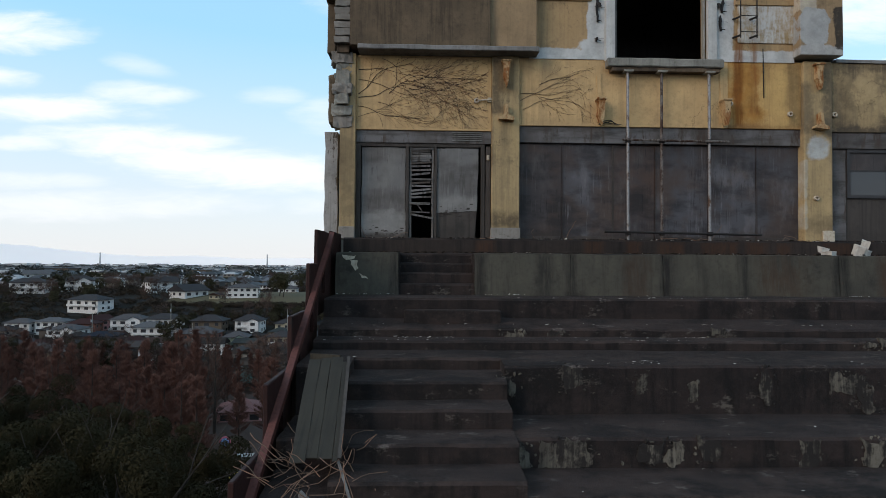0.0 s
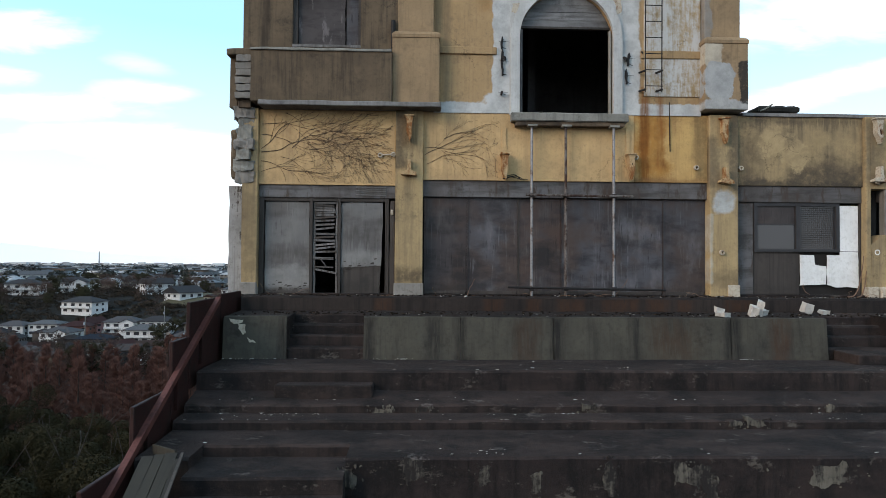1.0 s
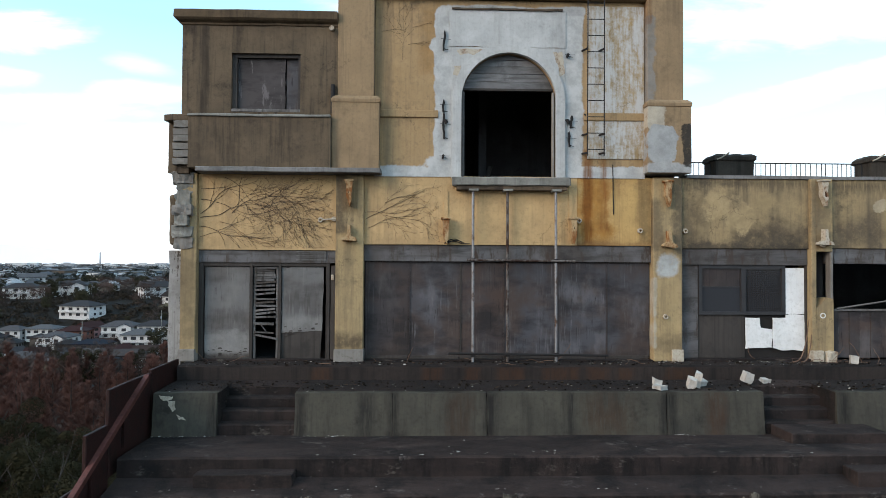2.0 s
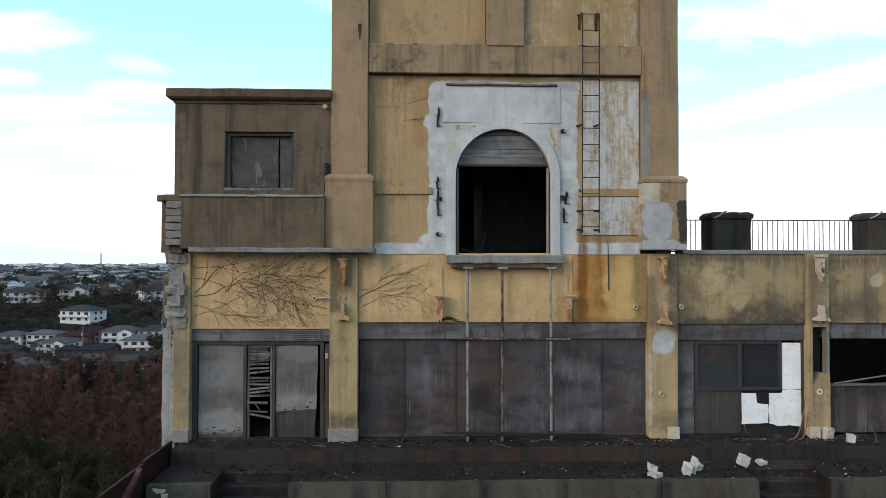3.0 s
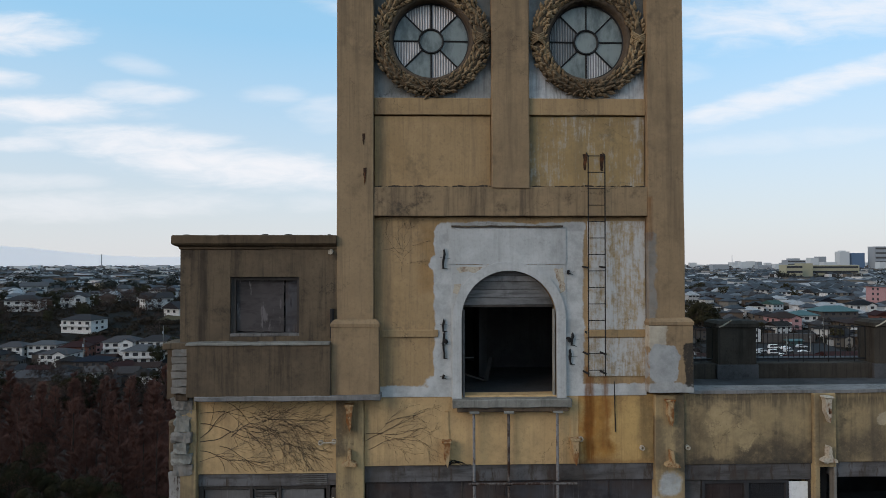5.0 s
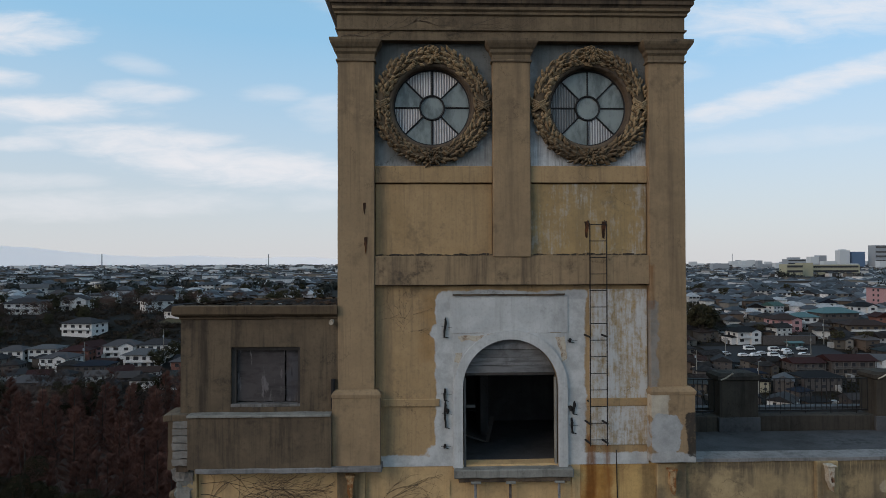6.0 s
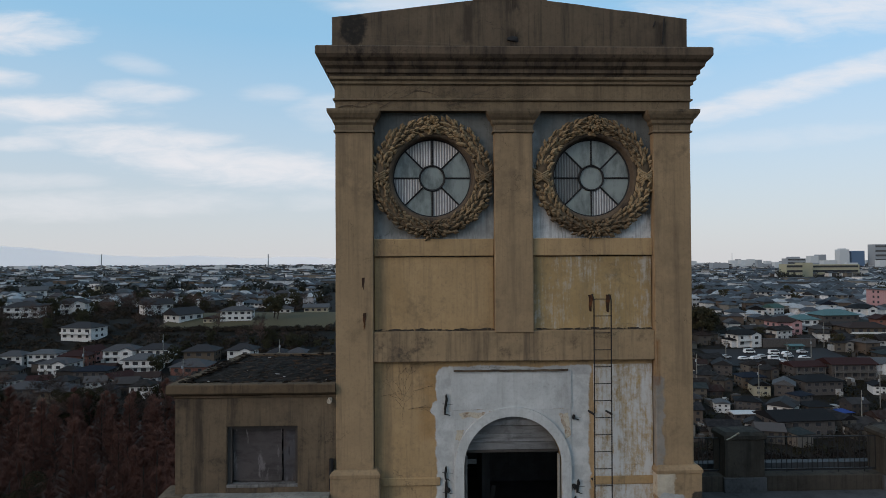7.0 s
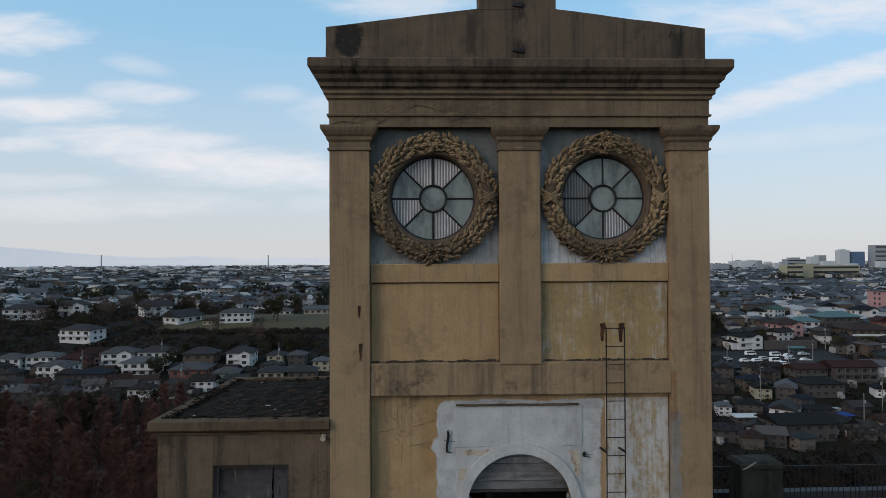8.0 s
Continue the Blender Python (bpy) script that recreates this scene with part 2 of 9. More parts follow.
M["column"] = stucco("stained_column_stucco", (0.365, 0.268, 0.138), (0.28, 0.208, 0.115), (0.10, 0.077, 0.054), 0.55, shift=12.4, blotch=0.7, marks=(
    (-0.15, 0.6, 0.2, 0.62, 0.16, 0.12, "blob", (0.07, 0.053, 0.036), 0.85), (-0.12, 0.12, 2.9, 4.2, 0.10, 0.12, "blob", (0.085, 0.066, 0.046), 0.8), (0.0, 0.45, 3.3, 4.15, 0.10, 0.12, "run", (0.13, 0.085, 0.045), 0.7), (-3.6, -3.1, 0.2, 2.3, 0.2, 0.2, "blob", (0.14, 0.105, 0.065), 0.6),
    (7.6, 7.85, 2.4, 4.2, 0.08, 0.12, "blob", (0.10, 0.08, 0.056), 0.8), (7.05, 7.3, 2.5, 3.7, 0.08, 0.12, "blob", (0.13, 0.10, 0.065), 0.7), (7.22, 7.72, 1.90, 2.45, 0.05, 0.06, "blob", (0.42, 0.44, 0.44), 0.9), (7.1, 7.85, 0.2, 0.55, 0.15, 0.15, "blob", (0.15, 0.11, 0.066), 0.6), (7.12, 7.2, 0.3, 1.9, 0.03, 0.04, "blob", (0.42, 0.40, 0.34), 0.7),
    (10.8, 11.3, 2.6, 4.2, 0.18, 0.18, "blob", (0.14, 0.108, 0.068), 0.7)))
M["rusty"] = stucco("rust_streaked_stucco", (0.49, 0.32, 0.125), (0.42, 0.26, 0.10), (0.19, 0.105, 0.05), 0.6, shift=5.0, marks=(
    (5.50, 6.15, 2.75, 4.3, 0.20, 0.20, "blob", (0.35, 0.165, 0.034), 0.85), (5.52, 5.76, 2.6, 4.3, 0.07, 0.10, "run", (0.205, 0.078, 0.014), 1.0), (5.92, 6.12, 2.9, 4.3, 0.08, 0.12, "run", (0.24, 0.10, 0.024), 0.9),
    (6.85, 7.13, 2.65, 4.2, 0.14, 0.12, "blob", (0.17, 0.115, 0.055), 0.7), (5.40, 7.13, 2.60, 2.72, 0.06, 0.08, "blob", (0.20, 0.10, 0.04), 0.6)))
M["tower"] = stucco("tower_stucco", (0.285, 0.197, 0.112), (0.23, 0.16, 0.093), (0.10, 0.073, 0.05), 0.6, shift=1.0)
M["beam"] = stucco("sooty_beam_stucco", (0.275, 0.192, 0.11), (0.20, 0.142, 0.085), (0.075, 0.057, 0.042), 0.75, shift=11.0, blotch=0.95)
M["mould"] = stucco("black_mould", (0.045, 0.036, 0.028), (0.03, 0.025, 0.02), (0.018, 0.015, 0.012), 0.3, peel=(0.24, 0.165, 0.09), peel_at=(0.50, 0.56), shift=3.1, cracks=False)
M["panel"] = stucco("ochre_stucco", (0.355, 0.24, 0.124), (0.30, 0.198, 0.097), (0.12, 0.088, 0.06), 0.5, shift=2.0)
GREY, GREY2 = (0.47, 0.475, 0.465), (0.38, 0.385, 0.38)
M["arch_wall"] = stucco("patched_arch_stucco", (0.355, 0.24, 0.124), (0.30, 0.198, 0.097), (0.12, 0.088, 0.06), 0.5, shift=2.0, marks=(
    (1.85, 2.25, 6.6, 8.1, 0.25, 0.2, "blob", (0.33, 0.185, 0.07), 0.6), (2.10, 2.6, 4.0, 8.12, 0.02, 0.045, "blob", GREY, 1.0), (2.0, 2.3, 7.08, 7.42, 0.02, 0.05, "blob", GREY, 1.0), (5.0, 5.52, 4.0, 8.10, 0.03, 0.06, "blob", GREY, 1.0), (2.5, 5.6, 7.95, 8.13, 0.02, 0.05, "blob", GREY2, 1.0),
    (0.7, 2.3, 4.1, 4.44, 0.03, 0.07, "blob", GREY, 1.0), (1.9, 2.4, 4.3, 4.66, 0.05, 0.10, "blob", GREY, 1.0), (5.3, 7.1, 4.1, 4.46, 0.02, 0.06, "blob", GREY, 1.0), (5.55, 5.75, 4.1, 4.9, 0.05, 0.10, "run", (0.19, 0.08, 0.026), 0.9), (5.92, 6.08, 4.1, 4.8, 0.05, 0.10, "run", (0.21, 0.09, 0.028), 0.85)))
M["pedestal_r"] = stucco("patched_pedestal_stucco", (0.285, 0.197, 0.112), (0.23, 0.16, 0.093), (0.10, 0.073, 0.05), 0.6, shift=1.0, marks=(
    (6.9, 7.32, 5.25, 6.0, 0.03, 0.08, "blob", (0.43, 0.38, 0.30), 1.0), (6.9, 7.62, 4.5, 5.35, 0.02, 0.07, "blob", (0.33, 0.335, 0.33), 1.0), (6.9, 8.0, 4.2, 4.5, 0.03, 0.06, "blob", (0.36, 0.36, 0.35), 1.0), (7.72, 8.0, 4.4, 5.42, 0.02, 0.07, "blob", (0.03, 0.027, 0.024), 0.95)))
M["pillar_r"] = stucco("patched_pillar_stucco", (0.285, 0.197, 0.112), (0.23, 0.16, 0.093), (0.10, 0.073, 0.05), 0.6, shift=1.0, marks=(
    (6.9, 7.13, 5.9, 7.9, 0.03, 0.07, "blob", (0.22, 0.205, 0.185), 0.9), (6.97, 7.06, 7.7, 8.72, 0.04, 0.05, "run", (0.19, 0.085, 0.03), 0.85)))
M["peeled"] = stucco("peeled_stucco", (0.325, 0.225, 0.105), (0.27, 0.19, 0.095), (0.12, 0.10, 0.07), 0.4, peel=(0.47, 0.465, 0.45), peel_at=(0.39, 0.57), shift=2.5)
M["peeled_l"] = stucco("partly_peeled_stucco", (0.335, 0.23, 0.105), (0.28, 0.19, 0.09), (0.12, 0.10, 0.07), 0.4, peel=(0.42, 0.40, 0.36), peel_at=(0.48, 0.66), shift=6.5)
M["roundel"] = stucco("blue_grey_plaster", (0.135, 0.142, 0.137), (0.10, 0.104, 0.10), (0.05, 0.05, 0.047), 0.5, peel=(0.24, 0.25, 0.25), peel_at=(0.60, 0.72), shift=4.2, marks=(
    (0.7, 3.45, 10.9, 11.08, 0.08, 0.12, "run", (0.36, 0.37, 0.37), 0.8), (2.95, 3.45, 10.9, 11.75, 0.14, 0.14, "run", (0.34, 0.355, 0.355), 0.75), (0.7, 1.05, 10.9, 11.5, 0.12, 0.14, "run", (0.26, 0.27, 0.265), 0.6),
    (4.2, 7.0, 10.9, 11.16, 0.08, 0.12, "run", (0.56, 0.57, 0.575), 0.95), (4.2, 4.85, 10.9, 11.75, 0.12, 0.13, "run", (0.56, 0.57, 0.575), 0.95), (4.2, 4.42, 11.4, 13.6, 0.10, 0.10, "blob", (0.28, 0.295, 0.30), 0.7), (6.4, 7.0, 10.9, 11.5, 0.12, 0.14, "run", (0.52, 0.53, 0.535), 0.9)))
M["dark"] = stucco("dark_weathered_concrete", (0.126, 0.092, 0.058), (0.072, 0.053, 0.036), (0.026, 0.02, 0.015), 0.85, shift=1.7, blotch=0.85)
M["frieze"] = stucco("frieze_concrete", (0.175, 0.128, 0.078), (0.115, 0.084, 0.053), (0.04, 0.031, 0.022), 0.5, shift=8.6, blotch=0.9)
M["cornice"] = stucco("cornice_concrete", (0.115, 0.083, 0.055), (0.066, 0.048, 0.034), (0.017, 0.0135, 0.011), 0.85, shift=8.0, blotch=0.9)
M["mortar"] = stucco("grey_repair_mortar", (0.47, 0.475, 0.465), (0.385, 0.39, 0.385), (0.20, 0.195, 0.18), 0.3, shift=3.3, blotch=0.35, cracks=False)
M["gable"] = stucco("gable_concrete", (0.115, 0.085, 0.056), (0.078, 0.058, 0.04), (0.03, 0.024, 0.018), 0.8, shift=9.4, marks=(
    (0.05, 0.62, 15.25, 15.95, 0.05, 0.09, "blob", (0.016, 0.014, 0.012), 0.95), (3.72, 3.98, 15.1, 15.6, 0.10, 0.08, "run", (0.022, 0.016, 0.012), 0.9), (3.72, 3.96, 16.0, 16.5, 0.10, 0.08, "run", (0.022, 0.016, 0.012), 0.9), (2.75, 2.95, 15.3, 16.2, 0.05, 0.06, "run", (0.035, 0.026, 0.019), 0.7), (7.1, 7.3, 15.2, 15.8, 0.06, 0.06, "run", (0.03, 0.023, 0.017), 0.8)))
M["whitewash"] = stucco("flaking_whitewash", (0.30, 0.295, 0.285), (0.20, 0.195, 0.19), (0.06, 0.05, 0.04), 0.8, peel=(0.06, 0.05, 0.04), peel_at=(0.54, 0.59), shift=2.2)
M["lichen"] = stucco("pale_lichened_concrete", (0.125, 0.112, 0.09), (0.07, 0.063, 0.05), (0.02, 0.0175, 0.0155), 0.6, peel=(0.016, 0.0135, 0.0125), peel_at=(0.44, 0.54), shift=6.1, cracks=False)
M["mortar_d"] = stucco("dark_repair_mortar", (0.215, 0.20, 0.18), (0.155, 0.145, 0.13), (0.075, 0.066, 0.057), 0.5, shift=6.3)
M["old"] = stucco("old_grey_concrete", (0.24, 0.235, 0.21), (0.16, 0.155, 0.135), (0.06, 0.058, 0.05), 0.6, shift=2.8)


def sooty(name, base, dust, soot, pale, pale_at, drip):
    """Blackened concrete: soot and moss in blotches, dusty wear along the tread, rain drips down the face."""
    k = Nodes(name)
    c = k.mix(k.ramp(k.noise(1.0, 7, 0.68, stretch=(0.5, 2.2, 2.2)), 0.36, 0.66), base, dust)
    c = k.mix(k.ramp(k.noise(1.0, 7, 0.72, stretch=(1.1, 1.6, 1.2), shift=(4, 0, 2)), 0.46, 0.62, 0, 0.9), c, soot)
    c = k.mix(k.times(k.ramp(k.noise(1.0, 6, 0.66, stretch=(4.5, 4.5, 0.5), shift=(1, 0, 0)), 0.46, 0.66), drip), c, soot)
    c = k.mix(k.ramp(k.noise(19, 7, 0.75), 0.50, 0.74, 0, 0.7), c, dust)
    c = k.mix(k.ramp(k.noise(1.0, 8, 0.78, stretch=(1.8, 3, 3), shift=(9, 2, 5)), *pale_at), c, pale)
    h = k.mix(0.5, k.noise(45, 5, 0.75), k.noise(5, 7, 0.7))
    return k.done(c, 0.85, h, 0.03, 0.8)


M["step"] = sooty("sooty_concrete", (0.0198, 0.0128, 0.0113), (0.039, 0.026, 0.0222), (0.0050, 0.0034, 0.0032), (0.085, 0.07, 0.063), (0.575, 0.66), 0.4)
M["riser"] = sooty("blackened_concrete", (0.0155, 0.0104, 0.0095), (0.029, 0.0195, 0.0168), (0.0034, 0.0024, 0.0023), (0.075, 0.064, 0.054), (0.57, 0.66), 0.9)
M["walk"] = sooty("littered_walkway_concrete", (0.0118, 0.0079, 0.0069), (0.022, 0.0148, 0.0122), (0.0045, 0.0034, 0.0032), (0.075, 0.063, 0.054), (0.585, 0.67), 0.4)
M["walk_edge"] = stucco("rust_run_walkway_edge", (0.028, 0.021, 0.018), (0.018, 0.0135, 0.012), (0.006, 0.005, 0.0048), 0.8, shift=3.9, cracks=False, marks=tuple((x - w, x + w, -0.4, 0.02, 0.10, 0.12, "run", (0.052, 0.024, 0.012), 0.75) for x, w in (
    (2.1, 0.2), (2.95, 0.14), (3.78, 0.28), (4.86, 0.40), (5.7, 0.22), (6.3, 0.15), (-0.3, 0.2), (7.5, 0.3))))
M["slab"] = stucco("mossy_concrete", (0.060, 0.056, 0.043), (0.040, 0.037, 0.030), (0.012, 0.0102, 0.0094), 0.5, peel=(0.05, 0.028, 0.017), peel_at=(0.58, 0.70), shift=5.4, rough=0.85, blotch=0.7, cracks=False, marks=tuple((x - w, x + w, -1.3, -0.3, w * 0.8, w * 0.9, "run", col, 0.85) for x, w, col in (
    (1.30, 0.09, (0.012, 0.010, 0.009)), (3.20, 0.13, (0.010, 0.0085, 0.008)), (6.80, 0.13, (0.008, 0.007, 0.0065)), (2.62, 0.22, (0.042, 0.026, 0.017)), (5.55, 0.42, (0.047, 0.028, 0.017)), (7.75, 0.18, (0.05, 0.027, 0.016)), (4.85, 0.07, (0.014, 0.012, 0.011)), (-0.52, 0.1, (0.013, 0.011, 0.010)), (-2.2, 0.08, (0.012, 0.010, 0.009)), (0.8, 0.14, (0.018, 0.016, 0.014)), (10.35, 0.12, (0.012, 0.010, 0.009)), (11.6, 0.3, (0.05, 0.028, 0.016)))))
M["white"] = stucco("white_paint", (0.72, 0.72, 0.71), (0.63, 0.63, 0.61), (0.30, 0.28, 0.24), 0.25, shift=1.1, cracks=False, blotch=0.2)
M["felt"] = stucco("grey_roof_felt", (0.085, 0.084, 0.086), (0.055, 0.054, 0.054), (0.02, 0.02, 0.02), 0.2, shift=1.9)
M["post"] = stucco("sooty_post_concrete", (0.066, 0.055, 0.044), (0.038, 0.032, 0.026), (0.018, 0.017, 0.015), 0.7, shift=5.1)
M["eaves"] = stucco("mossy_eaves_concrete", (0.112, 0.080, 0.051), (0.070, 0.051, 0.034), (0.026, 0.020, 0.015), 0.6, shift=6.3, blotch=0.9)
M["coping"] = stucco("grey_coping", (0.21, 0.205, 0.20), (0.14, 0.135, 0.13), (0.06, 0.056, 0.053), 0.6, shift=7.9)
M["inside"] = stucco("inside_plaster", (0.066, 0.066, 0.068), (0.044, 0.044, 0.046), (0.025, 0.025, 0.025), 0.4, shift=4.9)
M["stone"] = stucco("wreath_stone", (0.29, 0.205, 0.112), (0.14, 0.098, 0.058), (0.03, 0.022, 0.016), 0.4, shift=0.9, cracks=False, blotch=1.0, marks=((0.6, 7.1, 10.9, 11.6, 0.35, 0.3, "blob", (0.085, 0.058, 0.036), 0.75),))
# darker than the leaves: the shade in the wreath's gaps as colour
M["wreath_bed"] = stucco("wreath_gap_shade", (0.115, 0.082, 0.05), (0.07, 0.05, 0.032), (0.025, 0.019, 0.013), 0.4, cracks=False)
M["moss"] = stucco("mossy_roof_dirt", (0.0155, 0.0115, 0.0085), (0.009, 0.0072, 0.0055), (0.005, 0.0043, 0.0035), 0.1, peel=(0.032, 0.023, 0.014), peel_at=(0.56, 0.66), cracks=False)
for nm in ("moss", "eaves", "felt", "post"):
    M[nm].node_tree.nodes["Principled BSDF"].inputs["Specular IOR Level"].default_value = 0.08
M["rubble"] = stucco("pale_rubble", (0.50, 0.48, 0.44), (0.36, 0.34, 0.31), (0.12, 0.11, 0.095), 0.3, cracks=False)


def boards(name, base, second, stain, grain=(14, 14, 0.35), peel=None, peel_at=(0.55, 0.62), rough=0.75, metal=0.0):
    k = Nodes(name)
    info = k.n("ShaderNodeObjectInfo")
    c = k.mix(k.ramp(k.noise(0.9, 4, 0.6), 0.35, 0.66), base, second)
    c = k.mix(k.times(info.outputs["Random"], 0.45), c, stain)
    g = k.noise(1.0, 6, 0.65, stretch=grain)
    c = k.mix(k.ramp(g, 0.45, 0.72, 0, 0.75), c, stain)
    c = k.mix(k.ramp(k.noise(2.1, 6, 0.7, shift=(3, 0, 8)), 0.50, 0.72, 0, 0.7), c, stain)
    if peel:
        c = k.mix(k.ramp(k.noise(1.0, 7, 0.7, stretch=(5.0, 5.0, 1.1), shift=(1, 0, 3)), *peel_at), c, peel)
    return k.done(c, rough, g, 0.004, 0.6, metal)


def smeared(name, base, brown, dark, pale, rough=0.6, marks=()):
    """Old sheet panels: cloudy smears of grey, brown and black, soft bands across and rubbed runs down."""
    k = Nodes(name)
    info = k.n("ShaderNodeObjectInfo")
    c = k.mix(k.ramp(k.noise(1.3, 4, 0.55), 0.38, 0.62), base, brown)
    c = k.mix(k.ramp(k.noise(1.0, 5, 0.6, stretch=(1.1, 1, 2.6), shift=(3, 0, 1)), 0.42, 0.66, 0, 0.85), c, dark)
    c = k.mix(k.ramp(k.noise(1.0, 5, 0.6, stretch=(1.6, 1, 0.9), shift=(8, 0, 4)), 0.50, 0.74, 0, 0.7), c, pale)
    runs = k.times(k.ramp(k.noise(1.0, 6, 0.7, stretch=(20, 20, 0.9)), 0.50, 0.70), k.ramp(k.noise(1.7, 4, 0.6, shift=(5, 0, 5)), 0.44, 0.60))
    c = k.mix(k.times(runs, 0.75), c, pale)
    scr = k.times(k.ramp(k.noise(1.0, 5, 0.7, stretch=(22, 22, 1.6), shift=(6, 0, 2)), 0.54, 0.66), k.ramp(k.noise(2.2, 4, 0.6, shift=(1, 0, 7)), 0.48, 0.60))
    c = k.mix(k.times(scr, 0.8), c, tuple(v * 0.6 for v in dark))
    c = k.mix(k.times(info.outputs["Random"], 0.5), c, dark)
    if marks:
        c = k.marks(c, marks)
    return k.done(c, rough, k.noise(9, 6, 0.7), 0.006, 0.5)


SHUTTER_DIRT = ((0.5, 7.2, -0.1, 0.14, 0.10, 0.16, "blob", (0.035, 0.026, 0.021), 0.7), (1.3, 6.9, 1.75, 2.3, 0.35, 0.3, "run", (0.040, 0.038, 0.041), 0.6))
M["shutter"] = smeared("smeared_grey_shutter", (0.072, 0.070, 0.078), (0.068, 0.048, 0.040), (0.018, 0.016, 0.0175), (0.158, 0.152, 0.160), marks=SHUTTER_DIRT)
M["shutter_b"] = smeared("smeared_brown_shutter", (0.055, 0.047, 0.049), (0.072, 0.046, 0.036), (0.015, 0.0128, 0.0132), (0.12, 0.107, 0.103), marks=SHUTTER_DIRT)
M["door_grey"] = smeared("smeared_pale_door", (0.185, 0.183, 0.183), (0.135, 0.126, 0.118), (0.068, 0.063, 0.06), (0.27, 0.262, 0.25), marks=(
    (-3.1, -2.0, -0.1, 0.16, 0.03, 0.12, "blob", (0.042, 0.036, 0.031), 0.95), (-3.1, -2.0, 0.16, 0.62, 0.12, 0.16, "blob", (0.27, 0.265, 0.255), 0.6), (-1.4, -0.3, 0.62, 0.98, 0.12, 0.16, "blob", (0.24, 0.235, 0.225), 0.55),
    (-2.9, -2.2, 0.7, 1.25, 0.12, 0.22, "run", (0.055, 0.05, 0.047), 0.6), (-1.25, -0.5, 1.0, 1.6, 0.12, 0.22, "run", (0.05, 0.044, 0.04), 0.65)))
M["lintel"] = boards("grey_painted_lintel", (0.142, 0.139, 0.142), (0.074, 0.064, 0.059), (0.030, 0.025, 0.022), grain=(0.8, 0.8, 6), peel=(0.052, 0.037, 0.029), peel_at=(0.52, 0.66))
M["wood"] = boards("silvered_wood", (0.19, 0.183, 0.178), (0.13, 0.123, 0.117), (0.04, 0.035, 0.03))
M["wood_p"] = boards("peeling_grey_boards", (0.235, 0.232, 0.232), (0.165, 0.16, 0.158), (0.06, 0.055, 0.05), peel=(0.045, 0.04, 0.034), peel_at=(0.53, 0.60))
M["slat"] = boards("sooty_silvered_slats", (0.145, 0.142, 0.142), (0.09, 0.086, 0.083), (0.032, 0.028, 0.025), grain=(2.5, 2.5, 20), peel=(0.04, 0.035, 0.03), peel_at=(0.50, 0.60))
M["wood_d"] = boards("dark_rotten_wood", (0.062, 0.052, 0.046), (0.04, 0.034, 0.03), (0.022, 0.02, 0.018))
M["plank"] = boards("weathered_plank", (0.037, 0.0325, 0.0235), (0.025, 0.022, 0.016), (0.011, 0.0095, 0.0075), grain=(22, 0.8, 0.8))
M["boarded"] = boards("brown_window_boards", (0.078, 0.068, 0.068), (0.046, 0.040, 0.040), (0.018, 0.0155, 0.0155), grain=(1.5, 1.5, 7), peel=(0.12, 0.108, 0.108), peel_at=(0.57, 0.66))
M["archboard"] = boards("grey_arch_boards", (0.24, 0.24, 0.243), (0.15, 0.148, 0.148), (0.05, 0.048, 0.046), grain=(1.2, 1.2, 9))


def rust(name, paint, rusty, amount, rough=0.7, metal=0.2):
    k = Nodes(name)
    r = k.ramp(k.noise(4.0, 7, 0.7, stretch=(1, 1, 0.6)), amount, amount + 0.14)
    c = k.mix(r, paint, rusty)
    c = k.mix(k.ramp(k.noise(22, 5, 0.7), 0.45, 0.75, 0, 0.6), c, tuple(v * 0.35 for v in rusty))
    return k.done(c, rough, k.noise(60, 4, 0.7), 0.003, 0.5, metal)


M["redrust"] = rust("rusty_red_steel", (0.026, 0.008, 0.0065), (0.014, 0.0068, 0.0055), 0.5)
M["railrust"] = rust("worn_red_rail", (0.105, 0.038, 0.031), (0.062, 0.023, 0.018), 0.52)
M["iron"] = rust("black_iron", (0.018, 0.017, 0.017), (0.055, 0.026, 0.014), 0.58)
M["rust_crust"] = rust("rust_crust", (0.035, 0.018, 0.011), (0.11, 0.042, 0.016), 0.5, 0.9, 0.0)
M["pole"] = rust("galvanised_pole", (0.235, 0.235, 0.24), (0.085, 0.05, 0.034), 0.50, 0.5, 0.3)
M["polerust"] = rust("rusty_pole", (0.15, 0.135, 0.125), (0.042, 0.022, 0.015), 0.43)
M["orange"] = rust("orange_rust", (0.40, 0.28, 0.15), (0.20, 0.078, 0.022), 0.44, 0.85, 0.0)
M["bone"] = rust("broken_cream_plaster", (0.44, 0.39, 0.31), (0.20, 0.10, 0.045), 0.52, 0.85, 0.0)


def plain(name, colour, rough=0.6, vary=0.25, local=False, metal=0.0):
    k = Nodes(name)
    c = k.mix(k.ramp(k.noise(3.0, 5, 0.6, local=local), 0.35, 0.7, 0, 1), colour, tuple(v * (1 - vary) for v in colour))
    return k.done(c, rough, k.noise(30, 3, 0.6, local=local), 0.004, 0.3, metal)


M["leaf_litter"] = plain("dead_leaf_litter", (0.058, 0.038, 0.025), 0.95, 0.5)
M["vine"] = plain("dry_vine", (0.078, 0.056, 0.040), 0.9)
M["twig"] = plain("dead_twigs", (0.16, 0.10, 0.07), 0.9)
M["frame"] = plain("weathered_frame", (0.036, 0.035, 0.037), 0.6)
M["mullion"] = plain("black_mullion", (0.012, 0.012, 0.013), 0.6)
# near-black stand-in for the unlit depth behind gaps and holes
M["gap_dark"] = plain("painted_gap_dark", (0.02, 0.018, 0.017), 0.9)


